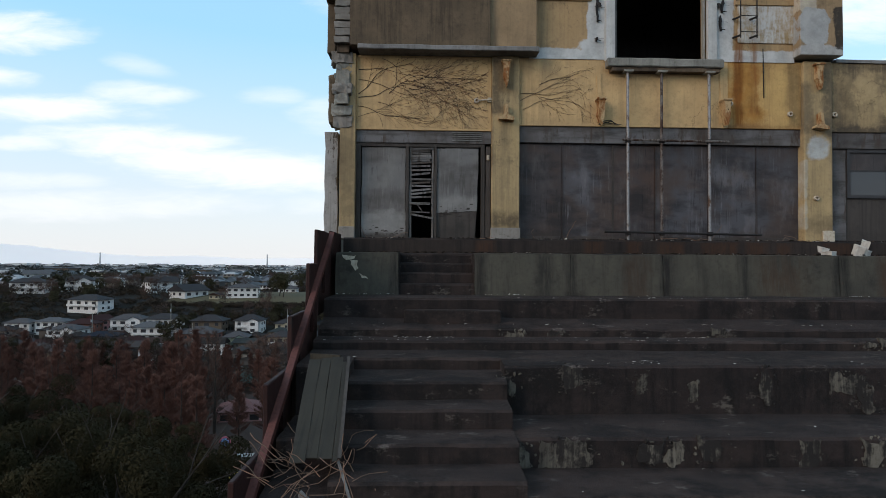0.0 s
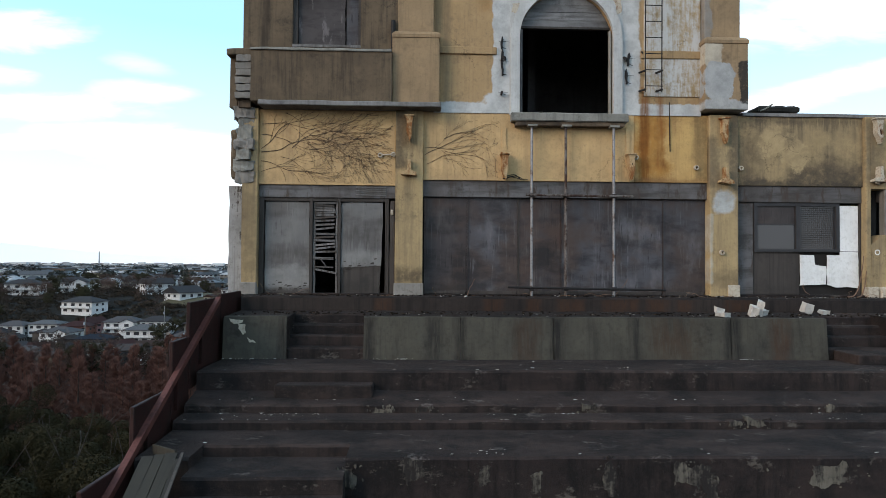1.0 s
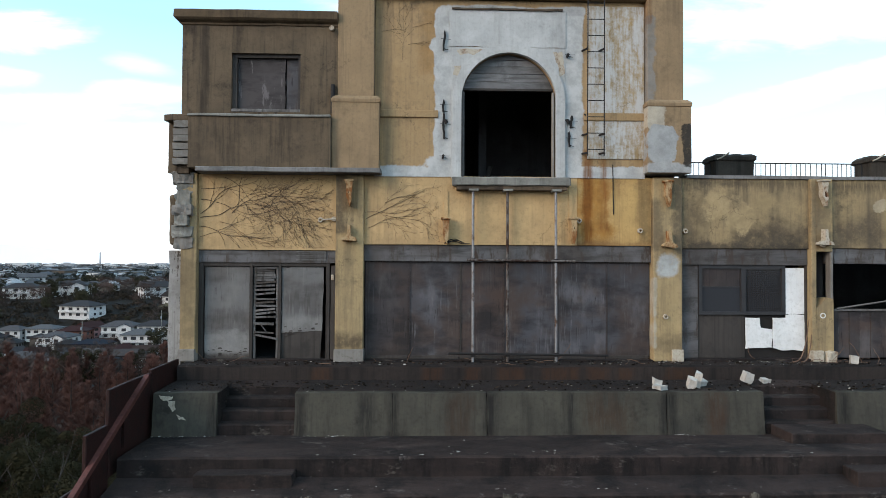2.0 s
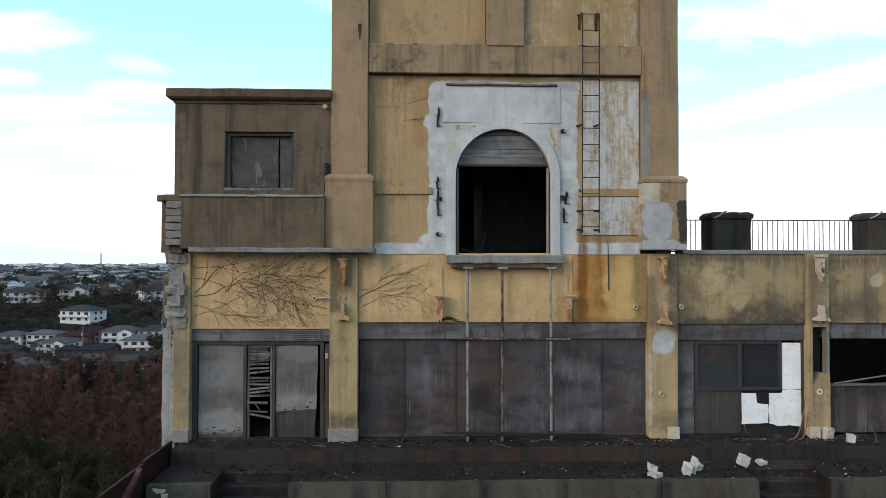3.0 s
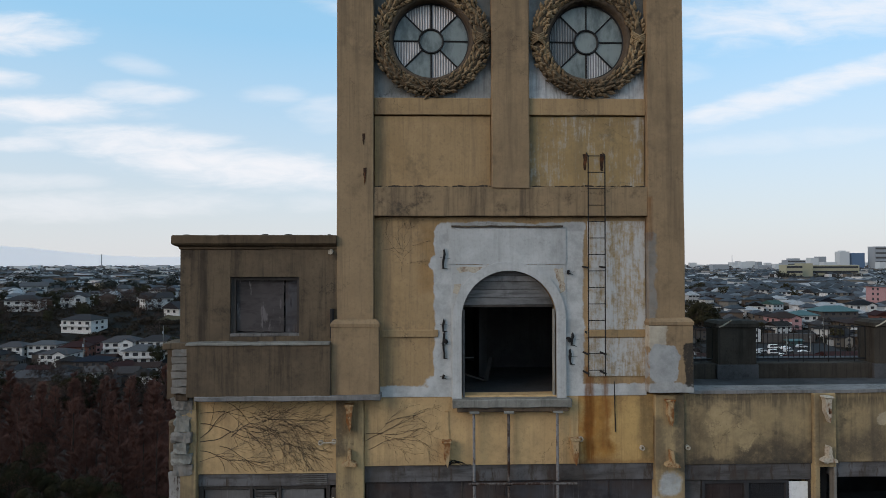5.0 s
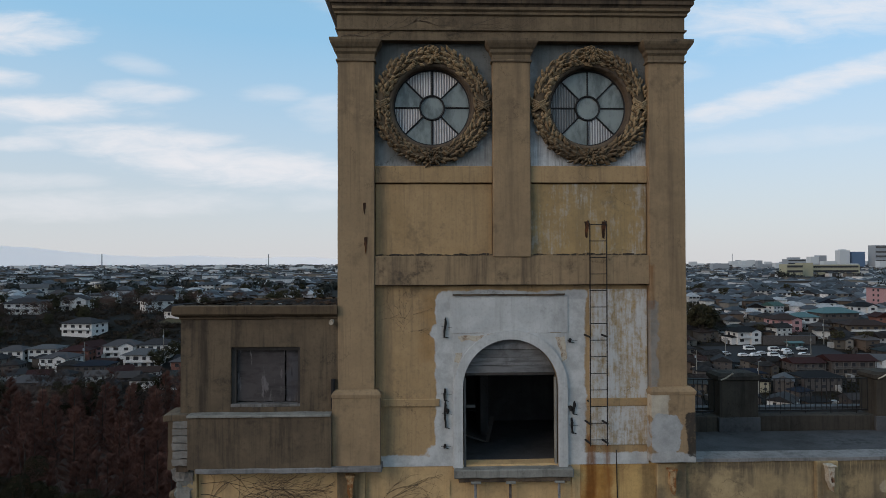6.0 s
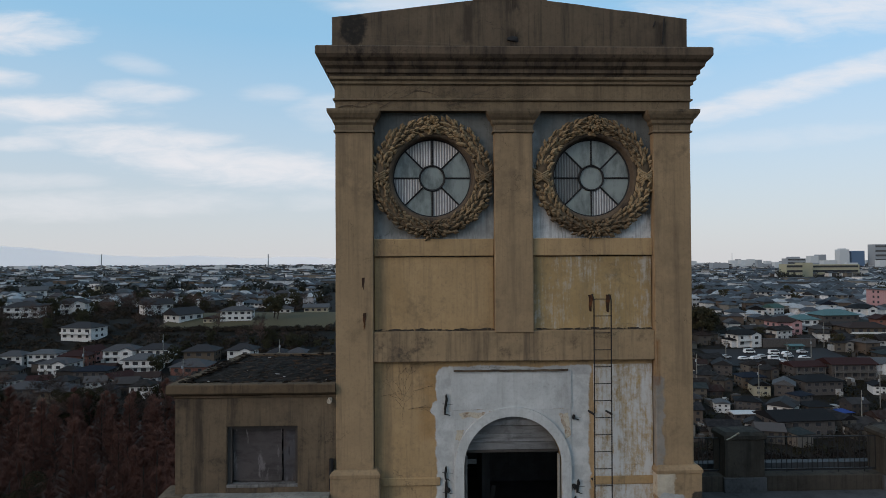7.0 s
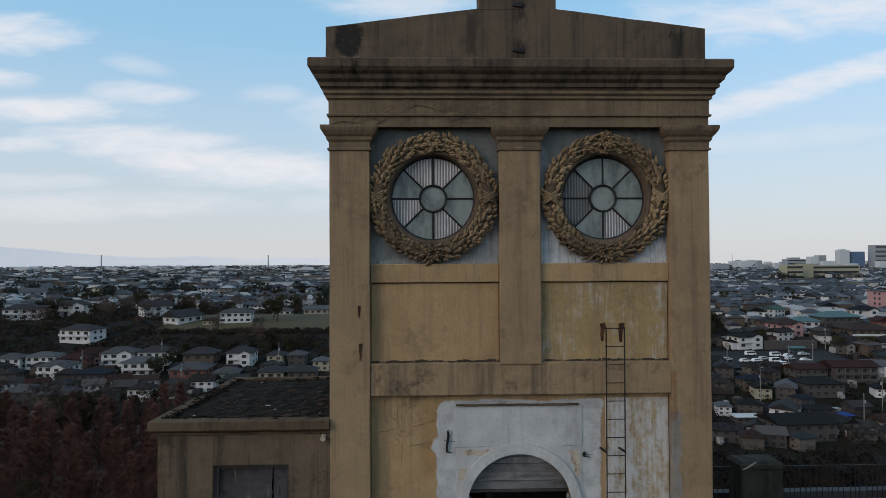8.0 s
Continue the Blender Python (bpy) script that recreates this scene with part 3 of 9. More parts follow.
def ribbed(name, tint, ribs, dirt):
    """Ribbed or frosted old glass, cloudy with dirt."""
    k = Nodes(name)
    wv = k.n("ShaderNodeTexWave", Scale=5.2, Distortion=0.15)
    wv.bands_direction = "X"
    k.link(k.where(), wv.inputs["Vector"])
    sm = k.noise(2.4, 5, 0.65, stretch=(1.5, 1.5, 0.7))
    c = k.mix(k.ramp(sm, 0.38, 0.66), tint, dirt)
    if ribs:
        c = k.mix(k.times(k.ramp(wv.outputs["Fac"], 0.25, 0.6), 0.75), c, tuple(v * 0.10 for v in tint))
    m = k.done(c, 0.28, wv.outputs["Fac"] if ribs else sm, 0.012, 0.8 if ribs else 0.2)
    k.b.inputs["Transmission Weight"].default_value = 0.22
    k.b.inputs["Specular IOR Level"].default_value = 0.5
    return m


M["glass_w"] = ribbed("ribbed_white_glass", (0.62, 0.60, 0.60), True, (0.40, 0.39, 0.39))
M["glass_t"] = ribbed("frosted_teal_glass", (0.25, 0.285, 0.27), False, (0.095, 0.115, 0.11))
M["glass_g"] = ribbed("grey_ribbed_glass", (0.155, 0.165, 0.165), True, (0.10, 0.108, 0.108))
k = Nodes("window_glass")
k.done((0.035, 0.037, 0.042), 0.08)
k.b.inputs["Specular IOR Level"].default_value = 0.6
M["glass"] = k.m
# red-brown put on the pane stands for drapes behind the glass
M["drape_pane"] = smeared("drape_brown_pane", (0.045, 0.034, 0.033), (0.06, 0.038, 0.032), (0.02, 0.017, 0.017), (0.075, 0.062, 0.06), 0.3)


# ---- geometry helpers ----
def place_of(ob):
    at = Vector((0, 0, 0))
    while ob:
        at += ob.location
        ob = ob.parent
    return at


def part(name, bm, material, parent=None, label="", smooth=False, second=None):
    """Links a bmesh, drawn in world coordinates, as one mesh object under a thing or a part."""
    bmesh.ops.recalc_face_normals(bm, faces=bm.faces[:])
    if parent:
        bmesh.ops.translate(bm, verts=bm.verts[:], vec=-place_of(parent))
    me = bpy.data.meshes.new(name)
    bm.to_mesh(me)
    bm.free()
    me.materials.append(M[material] if isinstance(material, str) else material)
    if second:
        me.materials.append(M[second])
    if smooth:
        me.shade_smooth()
    ob = new(name, me)
    if parent:
        ob.parent = parent
    if label:
        ob["label"] = label
    return ob


def thing(name, at, label, category, group="", kind=""):
    ob = new(name)
    ob.empty_display_size = 0.2
    ob.location = at
    return tagged(ob, label, category, group, kind)


def box(bm, x0, x1, y0, y1, z0, z1, bevel=0.0):
    r = bmesh.ops.create_cube(bm, size=1.0)
    for v in r["verts"]:
        v.co = Vector((x0 + (v.co.x + 0.5) * (x1 - x0), y0 + (v.co.y + 0.5) * (y1 - y0), z0 + (v.co.z + 0.5) * (z1 - z0)))
    if bevel:
        edges = list({e for v in r["verts"] for e in v.link_edges})
        bmesh.ops.bevel(bm, geom=edges, offset=bevel, segments=1, affect="EDGES", profile=0.5)
    return bm


def boxed(*args, **kw):
    return box(bmesh.new(), *args, **kw)


def worn_box(x0, x1, y0, y1, z0, z1, bevel=0.012, cut=0.35, rough=0.006, seed=0):
    """A box with chipped, slightly uneven edges."""
    bm = boxed(x0, x1, y0, y1, z0, z1)
    for axis, size in ((0, x1 - x0), (1, y1 - y0), (2, z1 - z0)):
        n = min(40, int(size / cut))
        lo = (x0, y0, z0)[axis]
        for q in range(1, n + 1):
            no = [0, 0, 0]
            no[axis] = 1
            co = [0, 0, 0]
            co[axis] = lo + size * q / (n + 1)
            bmesh.ops.bisect_plane(bm, geom=bm.verts[:] + bm.edges[:] + bm.faces[:], plane_co=co, plane_no=no)
    if bevel:
        sharp = [e for e in bm.edges if len(e.link_faces) == 2 and e.calc_face_angle(0) > 0.5]
        bmesh.ops.bevel(bm, geom=sharp, offset=bevel, segments=1, affect="EDGES", profile=0.5)
    for v in bm.verts:
        v.co += noise.noise_vector(v.co * 3.1 + Vector((seed, seed * 2, 0))) * rough * 1.2 + noise.noise_vector(v.co * 12.7 + Vector((seed, 0, seed))) * rough * 0.9
    return bm


def prism(bm, outline, lo, hi, axis="y"):
    """Extrudes an outline: (x, z) along y, (y, z) along x, or (x, y) along z."""
    put = {"y": lambda a, b, d: (a, d, b), "x": lambda a, b, d: (d, a, b), "z": lambda a, b, d: (a, b, d)}[axis]
    near = [bm.verts.new(put(a, b, lo)) for a, b in outline]
    far = [bm.verts.new(put(a, b, hi)) for a, b in outline]
    n = len(outline)
    bm.faces.new(near)
    bm.faces.new(far[::-1])
    for i in range(n):
        bm.faces.new((near[i], far[i], far[(i + 1) % n], near[(i + 1) % n]))
    return bm


def rough_outline(points, step=0.12, jitter=0.03, seed=0):
    """Breaks an outline's sides up into uneven short ones."""
    r = random.Random(seed)
    out = []
    for i, (ax, az) in enumerate(points):
        bx, bz = points[(i + 1) % len(points)]
        n = max(1, int(math.hypot(bx - ax, bz - az) / min(step, 0.045)))
        for q in range(n):
            f = q / n
            x, z = ax + (bx - ax) * f, az + (bz - az) * f
            w = noise.noise_vector(Vector((x * 3.5, z * 3.5, seed))) * 1.7 + noise.noise_vector(Vector((x * 13, z * 13, seed))) * 0.8
            out.append((x + w.x * jitter + r.uniform(-0.2, 0.2) * jitter, z + w.y * jitter + r.uniform(-0.2, 0.2) * jitter))
    return out


def patch(name, points, y, depth, material, parent, seed=0, jitter=0.03, step=0.12, label=""):
    """A skim of mortar on a wall face, with a ragged edge."""
    bm = prism(bmesh.new(), rough_outline(points, step, jitter, seed), y - depth, y + 0.01)
    return part(name, bm, material, parent, label)


def tube(bm, a, b, r0, r1=None, sides=8):
    a, b = Vector(a), Vector(b)
    r1 = r0 if r1 is None else r1
    way = (b - a).normalized()
    u = way.orthogonal().normalized()
    w = way.cross(u)
    rings = []
    for p, r in ((a, r0), (b, r1)):
        rings.append([bm.verts.new(p + (u * math.cos(2 * math.pi * i / sides) + w * math.sin(2 * math.pi * i / sides)) * r) for i in range(sides)])
    for i in range(sides):
        j = (i + 1) % sides
        bm.faces.new((rings[0][i], rings[0][j], rings[1][j], rings[1][i]))
    bm.faces.new(rings[0][::-1])
    bm.faces.new(rings[1])
    return bm


def sweep(bm, points, r, sides=5):
    """A wire or branch: one skin along a line of points, thinning to its end."""
    pts = [Vector(p) for p in points]
    rows = []
    for i, p in enumerate(pts):
        way = (pts[min(i + 1, len(pts) - 1)] - pts[max(i - 1, 0)]).normalized()
        u = way.cross(Vector((0.31, 0.9, 0.27))).normalized()
        w = way.cross(u)
        rr = r * (1 - 0.6 * i / len(pts))
        rows.append([bm.verts.new(p + (u * math.cos(2 * math.pi * j / sides) + w * math.sin(2 * math.pi * j / sides)) * rr) for j in range(sides)])
    for a, b in zip(rows, rows[1:]):
        for j in range(sides):
            bm.faces.new((a[j], a[(j + 1) % sides], b[(j + 1) % sides], b[j]))
    bm.faces.new(rows[0][::-1])
    bm.faces.new(rows[-1])
    return bm


def moulding(bm, x0, x1, y0, y1, profile):
    """A profile of (overhang, z), carried round a rectangle and closed at top and bottom."""
    loops = []
    for o, z in profile:
        loops.append([bm.verts.new(c) for c in ((x0 - o, y0 - o, z), (x1 + o, y0 - o, z), (x1 + o, y1 + o, z), (x0 - o, y1 + o, z))])
    for a, b in zip(loops, loops[1:]):
        for i in range(4):
            bm.faces.new((a[i], a[(i + 1) % 4], b[(i + 1) % 4], b[i]))
    bm.faces.new(loops[0][::-1])
    bm.faces.new(loops[-1])
    return bm


def subdivided(bm, cut=0.5):
    for _ in range(5):
        long = [e for e in bm.edges if e.calc_length() > cut]
        if not long:
            break
        bmesh.ops.subdivide_edges(bm, edges=long, cuts=1, use_grid_fill=True)
    return bm


def chunk(bm, at, size, seed, flat=0.7):
    """An angular lump of broken concrete."""
    r = bmesh.ops.create_icosphere(bm, subdivisions=2 if max(size) > 0.1 else 1, radius=0.5)
    q = random.Random(seed)
    turn = Euler((q.uniform(0, 6), q.uniform(0, 6), q.uniform(0, 6))).to_matrix()
    cuts = [Vector((q.uniform(-1, 1), q.uniform(-1, 1), q.uniform(-1, 1))).normalized() for _ in range(7)]
    depth = [q.uniform(0.10, 0.32) for _ in cuts]
    for v in r["verts"]:
        p = v.co.copy()
        for c, lim in zip(cuts, depth):
            d = p.dot(c) - lim
            if d > 0:
                p -= c * d
        p = turn @ p
        v.co = Vector(at) + Vector((p.x * size[0] * 1.5, p.y * size[1] * 1.5, p.z * size[2] * 1.5))
    return bm


# ---- the stand: ground sheet and terraces ----
def gz(x, y):
    """Height of the land round the stand: low by the park and in the valley to the right, rising to the town, falling away far off."""
    up = min(1.0, max(0.0, (y - 160) / 125))
    down = min(1.0, max(0.0, (y - 600) / 1500))
    side = min(1.0, max(0.0, x / 60))
    left = -30.0 + 15.0 * up * up * (3 - 2 * up)
    right = -40.0 + 22.0 * min(1.0, max(0.0, (y - 150) / 180))
    right = -28.0 + (right + 28.0) * min(1.0, max(0.0, (y - 10) / 60))
    return left + (right - left) * side - 8.0 * down * down * (3 - 2 * down)


def step_block(name, parent, x0, x1, y_front, y_back, z_front, z_back, z_bot, material="step", seed=0, face="riser"):
    """One terrace step: a tread that falls slightly to a worn nosing, and its riser."""
    bm = bmesh.new()
    prof = [(y_front, z_bot), (y_front, z_front - 0.035), (y_front + 0.03, z_front), ((y_front + y_back) / 2, (z_front + z_back) / 2), (y_back, z_back), (y_back, z_bot)]
    n = max(2, int((x1 - x0) / 0.3))
    rows = []
    for i in range(n + 1):
        x = x0 + (x1 - x0) * i / n
        row = []
        for j, (y, z) in enumerate(prof):
            w = 0.0 if j in (0, 5) else 1.0
            q = noise.noise_vector(Vector((x * 1.3, y * 2 + seed, z * 2)))
            q2 = noise.noise_vector(Vector((x * 5.3, y * 3 + seed, z * 4)))
            chip = 0.03 * max(0.0, noise.noise(Vector((x * 2.1, seed * 3.3, 1.0))) - 0.25) if j in (1, 2) else 0
            row.append(bm.verts.new((x, y + w * (0.018 * q.y + 0.008 * q2.y) + chip, z + w * (0.014 * q.z + 0.008 * q2.z) - chip)))
        rows.append(row)
    for a, b in zip(rows, rows[1:]):
        for j in range(len(prof)):
            k2 = (j + 1) % len(prof)
            fc = bm.faces.new((a[j], a[k2], b[k2], b[j]))
            fc.material_index = 1 if j == 0 else 0
    bm.faces.new(rows[0][::-1])
    bm.faces.new(rows[-1])
    return part(name, bm, material, parent, second=face)


X_L, X_R = -3.36, 24.0
terrace = thing("terrace", (0, 0, 0), "sooty concrete grandstand terrace of stepped seat rows, stained and mossy", "terrace", kind="structure")
step_block("step", terrace, X_L, X_R, -0.45, 0.75, 0.0, 0.0, -0.6, "walk", 1, "walk_edge")
for a, b in ((X_L, -2.12), (-0.62, 8.72), (10.2, X_R)):
    step_block("step", terrace, a, b, -1.55, -0.45, -0.35, -0.31, -1.3, "walk", 2 + a)
for a, b in ((-2.12, -0.62), (8.72, 10.2)):
    step_block("step", terrace, a, b, -0.85, -0.45, -0.34, -0.31, -1.3, "step", 3 + a)
# aisles let into the sloping slabs
AISLES = ((-2.12, -0.62), (8.72, 10.2))
# upright slabs behind the top row
for i, (a, b) in enumerate(((X_L, -2.12), (-0.62, 1.29), (1.29, 3.15), (3.15, 6.74), (6.74, 8.72), (10.2, 13.4), (13.4, 17), (17, X_R))):
    bm = bmesh.new()
    prism(bm, [(-1.46, -0.335), (-1.585, -0.345), (-1.655, -1.17), (-1.655, -1.5), (-1.50, -1.5)], a + 0.006, b - 0.006, "x")
    for v in subdivided(bm, 0.4).verts:
        v.co += noise.noise_vector(v.co * 1.9 + Vector((i * 3, 0, 0))) * 0.016
    part("slab", bm, "slab", terrace, "upright greenish concrete slab with rust and soot streaks")
for a, b in AISLES:
    for q, (yf, yb, z) in enumerate(((-1.09, -0.85, -0.53), (-1.33, -1.09, -0.73), (-1.58, -1.33, -0.94))):
        step_block("aisle_step", terrace, a, b, yf, yb, z, z, -1.6, "riser", 5 + q)
step_block("step", terrace, X_L, X_R, -2.97, -1.5, -1.15, -1.17, -1.8, "step", 12)
step_block("step", terrace, X_L, X_R, -3.50, -2.97, -1.62, -1.50, -2.1, "step", 13)
step_block("step", terrace, X_L, X_R, -3.95, -3.50, -1.77, -1.76, -2.2, "step", 14)
step_block("step", terrace, X_L, -2.63, -5.22, -3.95, -1.95, -1.92, -2.8, "step", 15)
step_block("step", terrace, -2.63, -0.5, -4.69, -3.95, -1.93, -1.92, -2.8, "step", 16)
step_block("step", terrace, -0.5, X_R, -5.22, -3.95, -1.95, -1.92, -2.8, "step", 17)
step_block("step", terrace, -0.5, X_R, -6.30, -5.22, -2.64, -2.62, -3.4, "step", 18)
step_block("step", terrace, X_L, -2.63, -6.30, -5.22, -2.64, -2.62, -3.4, "step", 19)
for q, (yf, yb, z) in enumerate(((-5.5, -4.69, -2.10), (-5.98, -5.5, -2.36), (-6.55, -5.98, -2.62), (-7.1, -6.55, -2.86))):
    step_block("aisle_step", terrace, -2.63, -0.5, yf, yb, z - 0.02, z, -3.6, "step", 25 + q)
step_block("step", terrace, -0.5, X_R, -7.1, -6.30, -3.05, -3.0, -3.8, "step", 30)
step_block("step", terrace, X_L, -2.63, -7.1, -6.30, -3.05, -3.0, -3.8, "step", 31)
y, z = -7.1, -3.35
for q in range(22):
    step_block("step", terrace, X_L, X_R, y - 0.85, y, z, z, z - 0.8, "step", 40 + q)
    y, z = y - 0.85, z - 0.34
# small lone blocks that carry the aisles over a high riser
for name_at in ((-1.95, -0.30, -3.28, -2.97, -1.345), (8.85, 10.75, -2.3, -1.6, -0.97), (9.35, 11.35, -3.35, -2.97, -1.33)):
    a, b, yf, yb, z1 = name_at
    part("aisle_block", worn_box(a, b, yf, yb, z1 - 0.3, z1, 0.015, 0.3, 0.01, 3), "step", terrace)
# the body of the stand below
bm = bmesh.new()
prism(bm, [(7.0, -29.5), (7.0, -0.6), (-0.4, -0.62), (-2.0, -1.7), (-7.1, -4.2), (y, z - 0.5), (y, -29.5)], X_L + 0.02, X_R - 0.02, "x")
part("stand_body", bm, "old", terrace, "grey concrete body of the stand")

# ---- red stepped side parapet with its sloping rail ----
para = thing("side_parapet", (-3.45, 0, 0), "rusty dark red steel parapet stepping down along the terrace", "parapet", kind="structure")
ys = [(-0.1, -1.45, 0.09), (-1.45, -3.05, 0.03), (-3.05, -3.75, -0.56)]
yy, zz = -3.75, -1.30
while yy > -26:
    ys.append((yy, yy - 1.28, zz))
    yy, zz = yy - 1.28, zz - 0.70
for i, (a, b, top) in enumerate(ys):
    part("panel", worn_box(-3.525, -3.458, b + 0.004, a - 0.004, top - 1.5, top, 0.012, 0.4, 0.008, i), "redrust", para)
slope = -0.553
bm = bmesh.new()
prism(bm, [(-1.75, 0.05), (-1.75, -0.06), (-26, -0.33 + slope * 23.75), (-26, -0.22 + slope * 23.75)], -3.455, -3.365, "x")
for v in subdivided(bm, 0.5).verts:
    v.co += noise.noise_vector(v.co * 2.7) * 0.008
part("rail", bm, "railrust", para, "worn red steel rail running down the slope")
for i in range(9):
    py = -2.6 - 1.05 * i
    part("post", boxed(-3.455, -3.40, py - 0.03, py + 0.03, -0.9 + slope * (-py - 2.25) * 1.0, -0.27 + slope * (-py - 2.25)), "redrust", para)

# ---- the building ----
hall = thing("grandstand_building", (0, 0, 0), "derelict ochre-plastered concrete grandstand with a tall tower, stained and patched", "building", kind="structure")
D = 6.5    # depth of tower
# lower storey: columns
for i, (a, b) in enumerate(((-3.54, -3.19), (-0.10, 0.53), (7.13, 7.80), (14.4, 15.0), (18.4, 19.0))):
    col = part("column", worn_box(a, b, 0.10, 0.62, 0.0, 4.2, 0.015, 0.5, 0.007, i), "column", hall)
    part("column_foot", worn_box(a - 0.02 if i != 2 else a + 0.42, b + 0.02 if i else b, 0.06, 0.3, 0.0, 0.27, 0.01, 0.2, 0.006, i), "mortar_d" if i != 2 else "bone", col, "worn mortar foot")
# broken column with its hollow core open
col4 = part("column", worn_box(10.81, 10.93, 0.10, 0.62, 0.0, 4.2, 0.012, 0.5, 0.007, 9), "column", hall, "broken ochre column, hollow core laid open")
part("shaft", worn_box(10.93, 11.32, 0.10, 0.62, 2.52, 4.2, 0.012, 0.5, 0.007, 10), "column", col4)
bm = bmesh.new()
prism(bm, [(10.93, 0.0), (11.32, 0.0), (11.32, 1.42), (11.24, 1.46), (11.12, 1.44), (11.05, 1.33), (10.97, 1.25), (10.93, 1.22)], 0.10, 0.62)
part("shaft", bm, "column", col4)
# black plate paints the shade inside the hollow column
part("core", boxed(10.93, 11.28, 0.42, 0.62, 1.2, 2.54), "gap_dark", col4, "open core, painted dark for its shade")
part("edge", worn_box(11.27, 11.33, 0.12, 0.3, 1.4, 2.53, 0.006, 0.2, 0.008, 3), "mortar_d", col4)
part("column_foot", worn_box(10.80, 11.05, 0.03, 0.2, 0.0, 0.25, 0.01, 0.2, 0.01, 4), "bone", col4)
part("column_foot", worn_box(11.1, 11.36, 0.0, 0.2, -0.02, 0.22, 0.02, 0.1, 0.03, 5), "bone", col4)
# spandrel walls above the openings
for a, b, z0, mat in ((-3.19, -0.10, 2.49, "yellow"), (0.53, 5.40, 2.63, "yellow"), (5.40, 7.13, 2.63, "rusty"), (7.80, 10.81, 2.58, "yellow_r"), (11.32, 14.4, 2.6, "yellow_r"), (15.0, 18.4, 2.6, "yellow_r"), (19.0, X_R, 2.6, "yellow_r")):
    part("spandrel", worn_box(a, b, 0.2, 0.55, z0, 4.2, 0.008, 0.6, 0.006, a), mat, hall)
# lintels under them
for a, b, z0, z1 in ((-3.19, -0.10, 2.20, 2.49), (0.53, 7.13, 2.25, 2.63), (7.80, 10.81, 2.20, 2.58), (11.32, 14.4, 2.24, 2.6), (15.0, 18.4, 2.24, 2.6)):
    part("lintel", worn_box(a, b, 0.24, 0.5, z0, z1, 0.01, 0.5, 0.006, z0 * 7 + a), "lintel", hall)
# slats showing where the lintel skin came off
for q in range(5):
    part("lath", boxed(-1.0 + 0.05 * (q % 2), -0.32, 0.215, 0.238, 2.26 + 0.045 * q, 2.285 + 0.045 * q), "wood", hall)
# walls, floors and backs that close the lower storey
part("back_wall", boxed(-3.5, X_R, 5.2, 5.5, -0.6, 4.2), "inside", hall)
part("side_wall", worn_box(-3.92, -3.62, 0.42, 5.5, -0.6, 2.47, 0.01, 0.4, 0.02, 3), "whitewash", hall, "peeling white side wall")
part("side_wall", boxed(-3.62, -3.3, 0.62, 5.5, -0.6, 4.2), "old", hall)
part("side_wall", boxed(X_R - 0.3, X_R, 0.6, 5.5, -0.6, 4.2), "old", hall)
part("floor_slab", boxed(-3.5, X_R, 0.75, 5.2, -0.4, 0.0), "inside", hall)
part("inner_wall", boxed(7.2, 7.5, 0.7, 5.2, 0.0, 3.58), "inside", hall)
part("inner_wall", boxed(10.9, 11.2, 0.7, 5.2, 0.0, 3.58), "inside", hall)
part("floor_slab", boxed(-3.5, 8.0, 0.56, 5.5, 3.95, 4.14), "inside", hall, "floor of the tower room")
# right wing roof behind its rim
part("roof_slab", boxed(7.85, X_R, 0.56, 4.2, 3.6, 3.78), "felt", hall, "flat grey felted roof with puddle stains")
bm = bmesh.new()
prism(bm, [(0.16, 4.2), (0.16, 4.275), (0.62, 4.30), (0.62, 3.72), (0.57, 3.72), (0.57, 4.2)], 7.95, X_R, "x")
for v in subdivided(bm, 0.6).verts:
    v.co.z += 0.012 * noise.noise(v.co * 1.7)
part("coping", bm, "coping", hall, "grey-blue coping along the roof edge")
part("roof_curb", worn_box(7.85, X_R, 4.05, 4.45, 3.7, 4.22, 0.015, 0.7, 0.008, 2), "post", hall)

# tower: pedestals, pillars, beams, panels
for a, b in ((-0.18, 0.88), (6.93, 7.94)):
    p = part("pedestal", worn_box(a, b, -0.10, 0.5, 4.28, 5.79, 0.012, 0.5, 0.006, a), "tower" if a < 3 else "pedestal_r", hall)
    part("pedestal_cap", moulding(bmesh.new(), a + 0.04, b - 0.04, -0.06, 0.5, [(0.0, 5.78), (0.05, 5.80), (0.055, 5.87), (0.02, 5.92), (-0.03, 5.96)]), "tower", p)
for a, b, z0 in ((-0.07, 0.75, 5.9), (3.42, 4.27, 8.9), (6.97, 7.80, 5.9)):
    p = part("pillar", worn_box(a, b, 0.0, 0.5, z0, 13.4, 0.014, 0.7, 0.006, a), "tower" if a < 5 else "pillar_r", hall)
    part("capital", moulding(bmesh.new(), a, b, 0.0, 0.5, [(0.0, 13.30), (0.035, 13.31), (0.035, 13.345), (0.005, 13.36), (0.01, 13.47), (0.05, 13.52), (0.06, 13.58), (0.10, 13.62), (0.15, 13.70), (0.165, 13.75), (0.165, 13.80)]), "frieze", p)
part("beam", worn_box(0.752, 6.968, 0.03, 0.5, 8.27, 8.93, 0.012, 0.6, 0.006, 4), "beam", hall)
for a, b, mat in ((0.75, 3.42, "panel"), (4.27, 6.97, "peeled_l")):
    part("panel", worn_box(a + 0.009, b - 0.009, 0.17, 0.5, 8.935, 10.568, 0.01, 0.6, 0.005, a), mat, hall)
    part("sill_band", worn_box(a + 0.006, b - 0.006, 0.11, 0.5, 10.585, 10.97, 0.012, 0.6, 0.006, a), "panel", hall)
